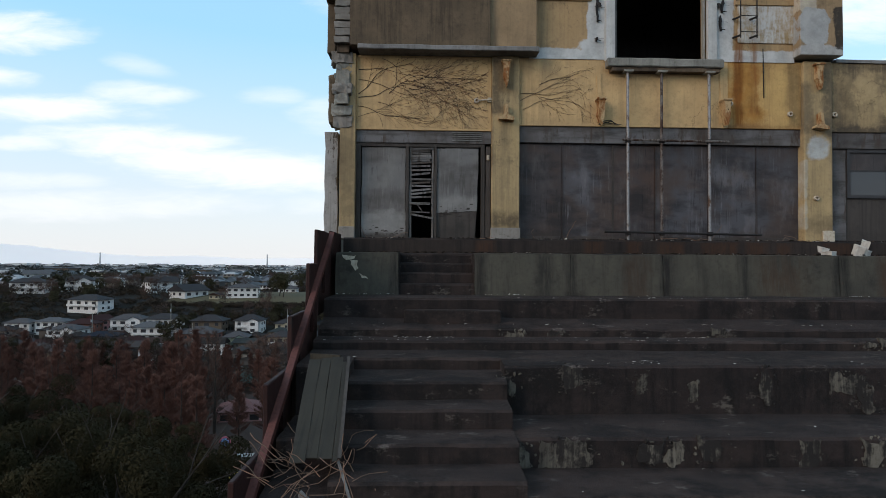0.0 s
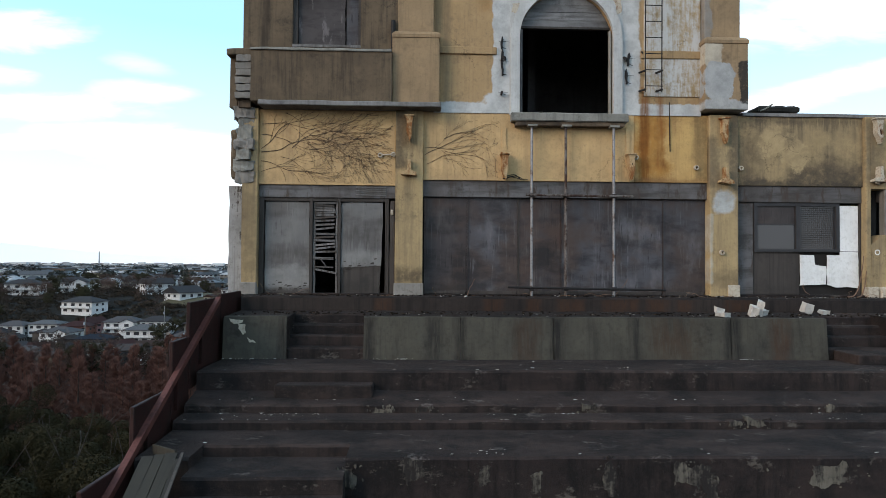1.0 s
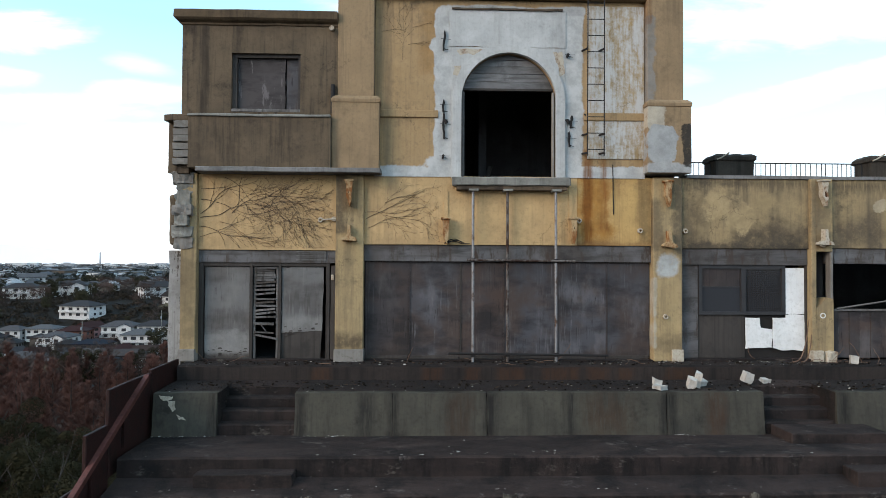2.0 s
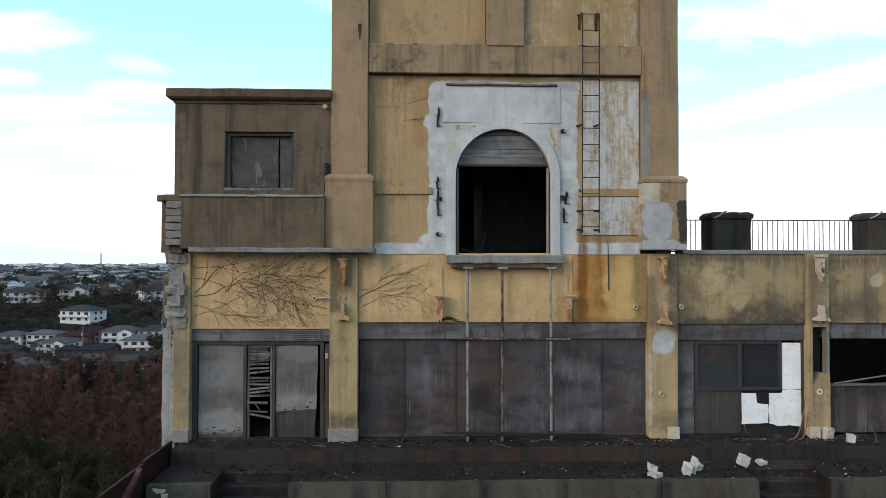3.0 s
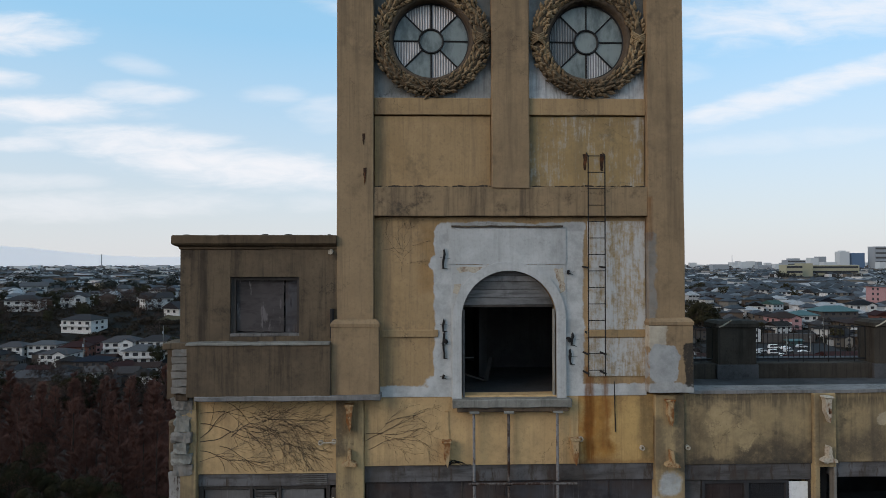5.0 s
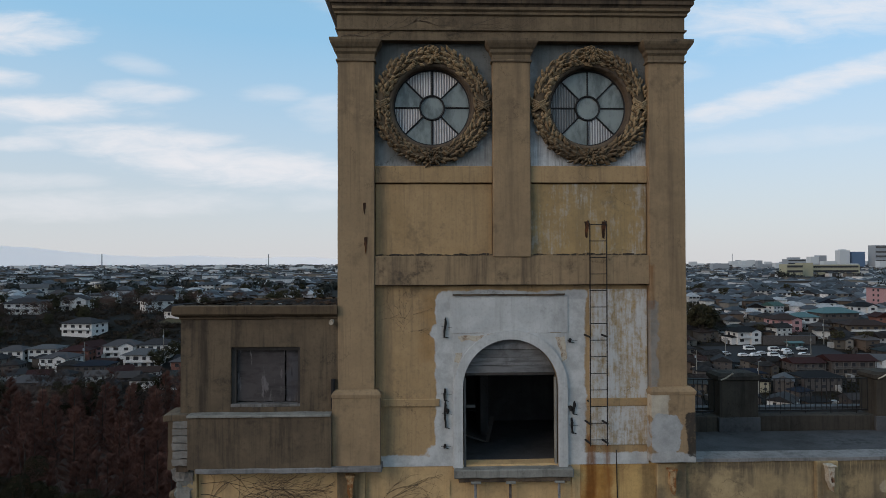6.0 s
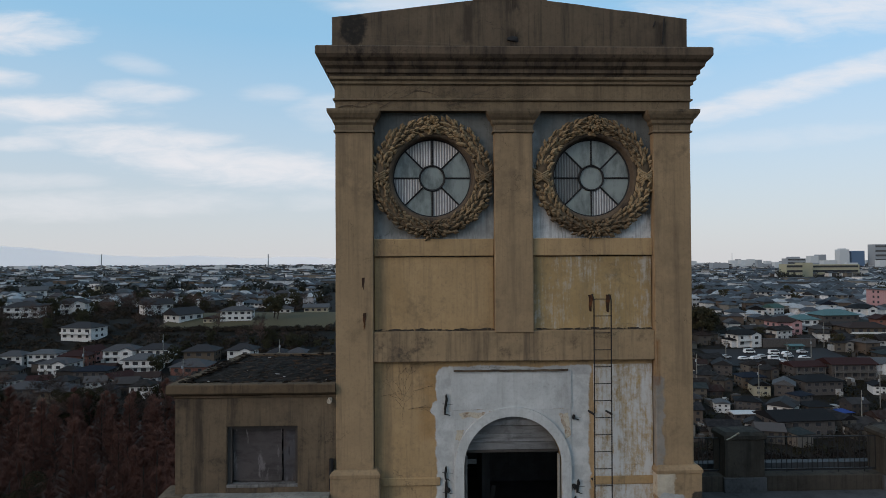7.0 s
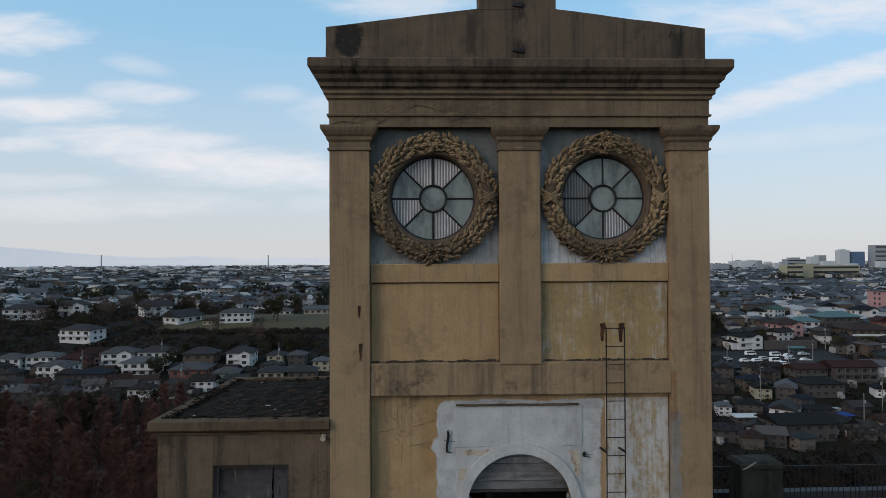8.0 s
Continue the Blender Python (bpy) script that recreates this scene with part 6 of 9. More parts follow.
# ---- loose things on the terrace ----
for i, (x, y, z, sx, sy, sz) in enumerate(((7.40, -1.25, -0.33, 0.22, 0.16, 0.22), (7.56, -1.2, -0.33, 0.17, 0.15, 0.34), (7.72, -1.0, -0.33, 0.26, 0.18, 0.12), (6.70, -1.35, -0.34, 0.32, 0.22, 0.10), (6.72, -1.15, -0.33, 0.22, 0.15, 0.15), (8.78, -0.85, -0.32, 0.24, 0.18, 0.25), (9.25, -0.7, -0.32, 0.2, 0.18, 0.08), (11.5, -0.3, 0.0, 0.22, 0.18, 0.2))):
    ob = thing("rubble_chunk", (x, y, z), "pale broken lump of plaster lying on the terrace", "rubble", "rubble on the walkway")
    r = random.Random(i + 40)
    bm = boxed(-sx / 2, sx / 2, -sy / 2, sy / 2, -sz / 2, sz / 2)
    for v in bm.verts:
        v.co = Vector((v.co.x * r.uniform(0.6, 1.05), v.co.y * r.uniform(0.7, 1.05), v.co.z * r.uniform(0.75, 1.05)))
    for v in subdivided(bm, 0.09).verts:
        v.co += noise.noise_vector(v.co * 9 + Vector((i, 0, 0))) * 0.02
    bmesh.ops.transform(bm, verts=bm.verts[:], matrix=pose(x, y, 0, r.uniform(-14, 14), r.uniform(-22, 22), r.uniform(0, 90)))
    low = min(v.co.z for v in bm.verts)
    bmesh.ops.translate(bm, verts=bm.verts[:], vec=(0, 0, z - low - 0.01))
    part("lump", bm, "rubble", ob)
bm = bmesh.new()
q = random.Random(12)
TREADS = ((-0.4, 0.05, 0.0), (-1.5, -0.5, -0.33), (-2.9, -1.7, -1.15), (-3.45, -3.0, -1.56), (-3.93, -3.52, -1.765), (-5.15, -3.98, -1.935), (-6.25, -5.25, -2.63), (-7.05, -6.33, -3.02))
for i in range(46):
    y0, y1, z = q.choice(TREADS)
    cx, back = q.uniform(-3.2, 13), q.random() < 0.7
    if -2.7 < cx < -0.2 and y0 < -4.6:
        continue
    reach = q.uniform(0.12, 0.55)
    for j in range(int(q.uniform(3, 15))):
        s = q.uniform(0.006, 0.02) * (2.0 if q.random() < 0.10 else 1)
        y = (y1 - q.random() ** 2 * 0.12) if back else (y0 + 0.03 + q.random() ** 2 * 0.25)
        chunk(bm, (cx + q.gauss(0, 0.5) * reach, y, z + s * 0.4), (s * q.uniform(0.8, 3.2), s, s * 0.5), i * 40 + j)
for i in range(90):
    y0, y1, z = q.choice(TREADS)
    x, s = q.uniform(-3.2, 14), q.uniform(0.006, 0.022)
    y = y0 + (y1 - y0) * q.random()
    if not (-2.7 < x < -0.4 and y < -4.6):
        chunk(bm, (x, y, z + s * 0.4), (s * q.uniform(0.8, 2.6), s, s * 0.5), i)
for i in range(90):
    y0, y1, z = q.choice(TREADS)
    x, w = q.uniform(-3.2, 12), q.uniform(0.012, 0.07)
    if not (-2.7 < x < -0.3 and y0 < -4.6):
        chunk(bm, (x, y0 + q.uniform(0.0, 0.05), z + 0.004), (w, q.uniform(0.006, 0.016), 0.008), 900 + i)
ob = thing("plaster_litter", (4, -3, -1.0), "scattered pale plaster crumbs on the terrace", "litter", kind="stuff")
part("crumbs", bm, "rubble", ob)
bm = bmesh.new()
for i in range(420):
    x, y = q.uniform(-3.2, 12), q.uniform(-1.5, 0.1)
    z = 0.005 if y > -0.45 else -0.32
    chunk(bm, (x, y, z + 0.01), (q.uniform(0.02, 0.09), 0.04, 0.03), i)
ob = thing("dark_litter", (4, -0.8, -0.3), "dark leaf and soil litter along the walkway", "litter", kind="stuff")
part("litter", bm, "moss", ob)
bm = bmesh.new()
for i in range(380):
    x, y = q.uniform(-3.2, 12.5), q.uniform(-1.45, 0.2)
    chunk(bm, (x, y, (0.012 if y > -0.45 else -0.315)), (q.uniform(0.015, 0.075), q.uniform(0.01, 0.04), 0.018), i)
part("leaves", bm, "leaf_litter", ob, "brown dead leaves and soil crumbs")
bm = bmesh.new()
for i in range(140):
    x, y = q.uniform(-3.2, 12.5), (q.uniform(-0.42, 0.15) if i % 3 else q.uniform(-1.4, -0.5))
    w = q.uniform(0.006, 0.022) * (2.2 if i % 11 == 0 else 1)
    chunk(bm, (x, y, (0.014 if y > -0.45 else -0.31)), (w * 1.6, w, w * 0.6), 70 + i)
part("chips", bm, "rubble", ob, "pale plaster chips")
bm = bmesh.new()
for i in range(26):
    p = Vector((q.uniform(9.6, 12.2) if i % 2 else q.uniform(-3, 8), q.uniform(-0.4, 0.2), 0.02))
    w = Vector((q.uniform(-1, 1), q.uniform(-0.4, 0.4), q.uniform(0, 0.5))).normalized()
    for _ in range(5):
        nx = p + w * q.uniform(0.05, 0.12)
        nx.z = max(0.015, nx.z)
        tube(bm, p, nx, 0.006, sides=3)
        p, w = nx, (w + Vector((q.uniform(-0.5, 0.5), q.uniform(-0.3, 0.3), q.uniform(-0.5, 0.3)))).normalized()
part("twigs", bm, "twig", ob, "dry fallen twigs")
bm = bmesh.new()
for i in range(9):
    x, y = q.uniform(-3.2, -0.2), q.choice((q.uniform(0.3, 1.2), q.uniform(0.4, 5.2)))
    s = q.uniform(0.025, 0.075)
    chunk(bm, (x, y, 7.80 - 0.03 * y), (s * 1.8, s, s * 0.5), i)
ob = thing("roof_litter", (-1.8, 2.5, 7.66), "stones and leaf litter on the wing roof", "litter", kind="stuff")
part("stones", bm, "rubble", ob)
bm = bmesh.new()
for i in range(420):
    x, y = q.uniform(-3.3, -0.15), q.uniform(0.25, 5.2)
    s = q.uniform(0.012, 0.05) * (2.0 if i % 9 == 0 else 1)
    chunk(bm, (x, y, 7.79 - 0.03 * y), (s * q.uniform(1, 3), s, s * 0.7), i)
part("leaf_litter", bm, "leaf_litter", ob)
bm = bmesh.new()
for i in range(170):
    x, y = (q.uniform(-3.62, -3.3), q.uniform(0.0, 5.2)) if i % 3 else (q.uniform(-3.4, -0.2), q.choice((q.uniform(0.05, 0.3), q.uniform(4.6, 5.2))))
    s = q.uniform(0.02, 0.09)
    chunk(bm, (x, y, 7.83 - 0.03 * y + s * 0.2), (s * q.uniform(1, 2.4), s, s * 0.6), 300 + i)
part("edge_crumbs", bm, "moss", ob, "mossy crumbs along the broken eaves")
bm = bmesh.new()
for i in range(12):
    x, y = q.uniform(-1.1, -0.2), q.uniform(0.5, 2.6)
    chunk(bm, (x, y, 7.81 - 0.03 * y), (q.uniform(0.05, 0.16), 0.06, 0.06), 500 + i)
part("broken_bits", bm, "leaf_litter", ob, "brown broken bits")

# corrugated board slid down beside the parapet
sheet = thing("plank_panel", (-3.0, -6.2, -2.3), "weathered grey-brown plank panel lying aslant on the steps", "board")
q = random.Random(44)
x = -3.13
for i, w in enumerate((0.16, 0.13, 0.16, 0.06)):
    dz, f0, f1 = q.uniform(-0.003, 0.003), q.uniform(-0.03, 0.03), q.uniform(0.98, 1.03)
    a, b = Vector((x + w / 2, -5.50, -1.83)), Vector((x + w / 2 + 0.075, -6.95, -2.69))
    bm = worn_box(-w / 2 + 0.0015, w / 2 - 0.0015, -0.011, 0.011, 0, (b - a).length * (f1 - f0), 0.003, 0.2, 0.005, i)
    m2 = Matrix.Translation(a + (b - a) * f0 + Vector((0, 0, dz))) @ (b - a).to_track_quat("Z", "Y").to_matrix().to_4x4()
    bmesh.ops.transform(bm, verts=bm.verts[:], matrix=m2)
    part("plank", bm, "plank", sheet)
    x += w
bm = boxed(-0.02, 0.02, -0.012, 0.012, 0, 1.72)
bmesh.ops.transform(bm, verts=bm.verts[:], matrix=Matrix.Translation((-2.61, -5.48, -1.80)) @ Vector((0.085, -1.45, -0.85)).to_track_quat("Z", "Y").to_matrix().to_4x4())
part("edge_batten", bm, "wood_d", sheet, "splintered grey batten")
for i, (p0, p1, w) in enumerate((((-3.2, -5.0, -1.90), (-2.72, -5.42, -1.86), 0.16), ((-2.9, -7.2, -2.95), (-2.45, -7.5, -3.22), 0.07), ((-2.62, -6.6, -2.7), (-2.35, -7.35, -3.0), 0.03))):
    ob = thing("broken_plank", p0, "splintered grey plank among the steps", "plank")
    bm = boxed(-w / 2, w / 2, -0.012, 0.012, 0, (Vector(p1) - Vector(p0)).length)
    bmesh.ops.transform(bm, verts=bm.verts[:], matrix=Matrix.Translation(p0) @ (Vector(p1) - Vector(p0)).to_track_quat("Z", "X").to_matrix().to_4x4())
    part("board", bm, "wood" if i else "plank", ob)
bm = bmesh.new()
q = random.Random(21)
for i in range(46):
    p = Vector((q.uniform(-3.3, -2.2), q.uniform(-7.6, -6.3), q.uniform(-3.05, -2.7)))
    w = Vector((q.uniform(-1, 1), q.uniform(-1, 0.6), q.uniform(-0.1, 0.9))).normalized()
    for s in range(4):
        n2 = p + w * q.uniform(0.08, 0.14)
        tube(bm, p, n2, 0.005, sides=3)
        p, w = n2, (w + Vector((q.uniform(-0.5, 0.5), q.uniform(-0.5, 0.5), q.uniform(-0.4, 0.3)))).normalized()
ob = thing("dead_brush", (-2.8, -7.0, -3.0), "dry tangled twigs caught on the steps", "brush", kind="stuff")
part("twigs", bm, "twig", ob)

fleck_at = []


# pale lichened patches where the soot has come off the risers
def riser_patch(x, z, w, h, y, seed, mat="lichen"):
    pts = [(x - w / 2, z - h / 2), (x + w * 0.2, z - h * 0.55), (x + w / 2, z - h * 0.3), (x + w * 0.42, z + h / 2), (x - w * 0.1, z + h * 0.4), (x - w * 0.45, z + h * 0.5)]
    bm = prism(bmesh.new(), rough_outline(pts, 0.03, 0.06, seed), y - 0.007 - 0.004 * (seed % 2), y + 0.05)
    part("bare_patch", bm, mat, terrace, "pale patch of bare lichened concrete")
    r = random.Random(seed)
    for i in range(16):
        px, pz, s = x + r.gauss(0, 0.55) * w, z + r.gauss(0, 0.5) * h, r.uniform(0.012, 0.05)
        fleck_at.append((px, y - 0.004, max(z - h * 0.6, min(z + h * 0.6, pz)), s, s * r.uniform(0.5, 1.4), seed * 20 + i))


for i, (x, z, w, h) in enumerate(((-0.47, -2.22, 0.22, 0.26), (0.44, -2.12, 0.26, 0.34), (1.38, -2.2, 0.16, 0.3), (3.17, -2.22, 0.18, 0.46), (4.40, -2.18, 0.62, 0.26), (4.62, -2.42, 0.24, 0.3), (2.15, -2.3, 0.14, 0.2), (6.3, -2.2, 0.5, 0.3), (8.1, -2.3, 0.3, 0.3), (10.2, -2.2, 0.5, 0.3))):
    riser_patch(x, z, w, h, -5.22, 60 + i)
for i, (x, z, w, h) in enumerate(((0.07, -2.84, 0.64, 0.34), (1.13, -2.83, 0.26, 0.24), (1.42, -2.82, 0.22, 0.32), (1.86, -2.78, 0.34, 0.26), (3.13, -2.83, 0.24, 0.33), (3.88, -2.8, 0.3, 0.3), (-0.42, -2.86, 0.12, 0.25), (5.2, -2.8, 0.4, 0.3), (7.0, -2.8, 0.3, 0.3))):
    riser_patch(x, z, w, h, -6.30, 80 + i)
for i, (x, z, w, h, y) in enumerate(((3.35, -1.70, 0.28, 0.10, -3.5), (5.6, -1.84, 0.22, 0.12, -3.95), (5.95, -1.83, 0.34, 0.13, -3.95), (-0.1, -1.70, 0.3, 0.1, -3.5), (0.6, -1.70, 0.2, 0.08, -3.5), (7.5, -1.72, 0.2, 0.1, -3.5))):
    riser_patch(x, z, w, h, y, 100 + i)
bm = bmesh.new()
for x, y, z, w, h, seed in fleck_at:
    chunk(bm, (x, y, z), (w, 0.02, h), seed)
part("flecks", bm, "lichen", terrace, "small pale flecks where the black crust has come off")
# plaster flaked to a pale core at the slab's corner
for i, pts in enumerate((((-3.22, -0.40), (-2.98, -0.40), (-3.0, -0.46), (-3.14, -0.49)), ((-3.06, -0.50), (-2.94, -0.50), (-2.90, -0.66), (-2.97, -0.70)), ((-2.90, -0.74), (-2.74, -0.78), (-2.70, -0.85), (-2.82, -0.84)))):
    at_y = -1.585 - (-0.35 - pts[0][1]) * 0.085 - 0.012
    patch("flake", pts, at_y, 0.006, "bone", terrace, 5 + i, 0.035, 0.04, "cream core where the skin has flaked off")
# ---- land ----
k = Nodes("land")
c = k.mix(k.ramp(k.noise(0.02, 6, 0.6), 0.4, 0.6), (0.010, 0.0085, 0.007), (0.020, 0.0155, 0.012))
c = k.mix(k.ramp(k.noise(0.11, 5, 0.6, shift=(40, 0, 0)), 0.5, 0.62), c, (0.017, 0.0165, 0.017))
c = k.mix(k.ramp(k.noise(0.6, 5, 0.7), 0.45, 0.7, 0, 0.6), c, (0.017, 0.019, 0.014))
M["land"] = k.done(c, 0.95, k.noise(0.8, 5, 0.7), 0.3, 0.5)
k.b.inputs["Specular IOR Level"].default_value = 0.1
bm = bmesh.new()
radii = [0, 20, 45, 70, 95, 120, 150, 180, 210, 240, 270, 300, 330, 360, 400, 450, 500, 560, 640, 760, 950, 1300, 1900, 2800, 3800, 4900]
rings2 = []
for r in radii:
    row = []
    for i in range(72 if r else 1):
        t = 2 * math.pi * i / 72
        row.append(bm.verts.new((r * math.sin(t), r * math.cos(t), gz(r * math.sin(t), r * math.cos(t)))))
    rings2.append(row)
for a, b in zip(rings2, rings2[1:]):
    for i in range(72):
        j = (i + 1) % 72
        bm.faces.new((a[0], b[i], b[j]) if len(a) == 1 else (a[i], b[i], b[j], a[j]))
tagged(part("ground", bm, "land"), "wide dull winter land of earth, grass and roads", "ground", kind="structure")


def field(name, x0, x1, y0, y1, colour, label):
    bm = bmesh.new()
    n = 12
    vs = [[bm.verts.new((x0 + (x1 - x0) * i / n, y0 + (y1 - y0) * j / n, gz(x0 + (x1 - x0) * i / n, y0 + (y1 - y0) * j / n) + 0.35)) for j in range(n + 1)] for i in range(n + 1)]
    for i in range(n):
        for j in range(n):
            bm.faces.new((vs[i][j], vs[i + 1][j], vs[i + 1][j + 1], vs[i][j + 1]))
    tagged(part(name, bm, plain(name + "_mat", colour, 0.95, 0.4)), label, "field", kind="structure")


field("grass_field", -112.0, -38.0, 246.0, 284.0, (0.078, 0.064, 0.031), "pale winter grass field before the houses")
field("car_park", 118.0, 172.0, 219.5, 243.0, (0.022, 0.022, 0.024), "asphalt car park between the houses")
field("park_floor", -135.0, -20.0, 62.0, 142.0, (0.062, 0.038, 0.029), "brown leaf litter under the park trees")
field("lawn", -40, -16, 50, 61.5, (0.05, 0.055, 0.03), "dull lawn of the park below the stand")


# ---- houses ----
def palette(name, colours, rough=0.8, per_island=False):
    k = Nodes(name)
    if per_island:
        rnd = k.n("ShaderNodeNewGeometry").outputs["Random Per Island"]
    else:
        rnd = k.n("ShaderNodeObjectInfo").outputs["Random"]
    cr = k.n("ShaderNodeValToRGB")
    cr.color_ramp.interpolation = "CONSTANT"
    while len(cr.color_ramp.elements) < len(colours):
        cr.color_ramp.elements.new(0.5)
    for i, col in enumerate(colours):
        cr.color_ramp.elements[i].position = i / len(colours)
        cr.color_ramp.elements[i].color = (*col, 1)
    k.link(rnd, cr.inputs["Fac"])
    c = k.mix(k.ramp(k.noise(0.9, 4, 0.6), 0.4, 0.7, 0, 0.35), cr.outputs["Color"], (0.06, 0.055, 0.05))
    k.done(c, rough)
    k.b.inputs["Specular IOR Level"].default_value = 0.12
    return k.m


WALLS = [(0.603, 0.603, 0.592), (0.170, 0.160, 0.143), (0.394, 0.389, 0.377), (0.088, 0.078, 0.065), (0.109, 0.095, 0.078), (0.054, 0.046, 0.041), (0.487, 0.476, 0.452), (0.071, 0.068, 0.065), (0.102, 0.078, 0.061), (0.150, 0.136, 0.116), (0.048, 0.041, 0.037), (0.068, 0.061, 0.054), (0.095, 0.088, 0.082), (0.129, 0.116, 0.102)]
# extra whites and blue-greys put distance haze into the wall colours
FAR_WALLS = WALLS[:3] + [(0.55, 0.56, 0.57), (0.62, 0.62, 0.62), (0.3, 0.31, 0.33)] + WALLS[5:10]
ROOFS = [(0.0125, 0.0113, 0.0125), (0.0187, 0.0170, 0.0179), (0.0109, 0.0087, 0.0082), (0.0218, 0.0098, 0.0079), (0.0291, 0.0264, 0.0268), (0.0135, 0.0128, 0.0149), (0.0187, 0.0117, 0.0093), (0.0102, 0.0109, 0.0137), (0.0416, 0.0377, 0.0376), (0.0142, 0.0091, 0.0075), (0.0125, 0.0113, 0.0118), (0.0160, 0.0131, 0.0119), (0.0128, 0.0102, 0.0092), (0.0693, 0.0629, 0.0619), (0.0181, 0.0242, 0.0252)]
M["h_wall"] = palette("house_walls", WALLS)
M["h_roof"] = palette("house_roofs", ROOFS, 0.85)
M["yard_wall"] = palette("yard_walls", [(0.30, 0.30, 0.29), (0.08, 0.072, 0.065), (0.05, 0.046, 0.043), (0.12, 0.11, 0.10), (0.06, 0.05, 0.045)], per_island=True)
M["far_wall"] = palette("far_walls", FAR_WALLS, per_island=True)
# blue-grey roofs carry the haze of distance in their colour
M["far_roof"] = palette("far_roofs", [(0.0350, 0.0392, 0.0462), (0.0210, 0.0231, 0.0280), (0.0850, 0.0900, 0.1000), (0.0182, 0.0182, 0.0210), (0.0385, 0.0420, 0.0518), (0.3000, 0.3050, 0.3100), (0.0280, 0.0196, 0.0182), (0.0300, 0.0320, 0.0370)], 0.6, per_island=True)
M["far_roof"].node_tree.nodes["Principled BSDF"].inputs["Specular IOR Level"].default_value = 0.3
for nm, col in (("w_white", (0.58, 0.58, 0.57)), ("w_pink", (0.42, 0.245, 0.245)), ("w_cream", (0.34, 0.31, 0.23)), ("w_green", (0.24, 0.30, 0.25)), ("w_brick", (0.20, 0.095, 0.075)), ("w_grey", (0.085, 0.077, 0.073)),
                ("r_grey", (0.0273, 0.0267, 0.0279)), ("r_dark", (0.0102, 0.0093, 0.0099)), ("r_red", (0.0336, 0.0120, 0.0104)), ("r_teal", (0.08, 0.145, 0.15)), ("r_blue", (0.03, 0.06, 0.20)), ("r_brown", (0.0350, 0.0210, 0.0168)), ("r_light", (0.0840, 0.0840, 0.0875)), ("r_white", (0.5, 0.5, 0.5)), ("r_navy", (0.0097, 0.0123, 0.0202)), ("r_green", (0.045, 0.085, 0.075)), ("r_rose", (0.17, 0.085, 0.08)), ("r_slate", (0.066, 0.062, 0.064)), ("r_ash", (0.034, 0.0315, 0.033)), ("w_tan", (0.11, 0.089, 0.068)), ("w_frame", (0.13, 0.12, 0.11)), ("w_teal", (0.05, 0.09, 0.09))):
    M[nm] = plain("house_" + nm, col, 0.8, 0.3, True)
    M[nm].node_tree.nodes["Principled BSDF"].inputs["Specular IOR Level"].default_value = 0.12
M["h_win"] = M["glass"]


def roof_mesh(bm, w, d, z, rise, hip, over=0.8, thick=0.2):
    """A pitched roof over a w by d plan, ridge along x, as a closed body with eaves."""
    x, y = w / 2 + over, d / 2 + over
    rx = x - (y * 0.95 if hip else 0.0)
    rx = max(rx, 0.3)
    lo = [(-x, -y), (x, -y), (x, y), (-x, y)]
    a = [bm.verts.new((px, py, z)) for px, py in lo]
    b = [bm.verts.new((px, py, z + thick)) for px, py in lo]
    r0, r1 = bm.verts.new((-rx, 0, z + thick + rise)), bm.verts.new((rx, 0, z + thick + rise))
    bm.faces.new(a[::-1])
    for i in range(4):
        j = (i + 1) % 4
        bm.faces.new((a[i], a[j], b[j], b[i]))
    bm.faces.new((b[0], b[1], r1, r0))
    bm.faces.new((b[2], b[3], r0, r1))
    bm.faces.new((b[1], b[2], r1))
    bm.faces.new((b[3], b[0], r0))
    return bm


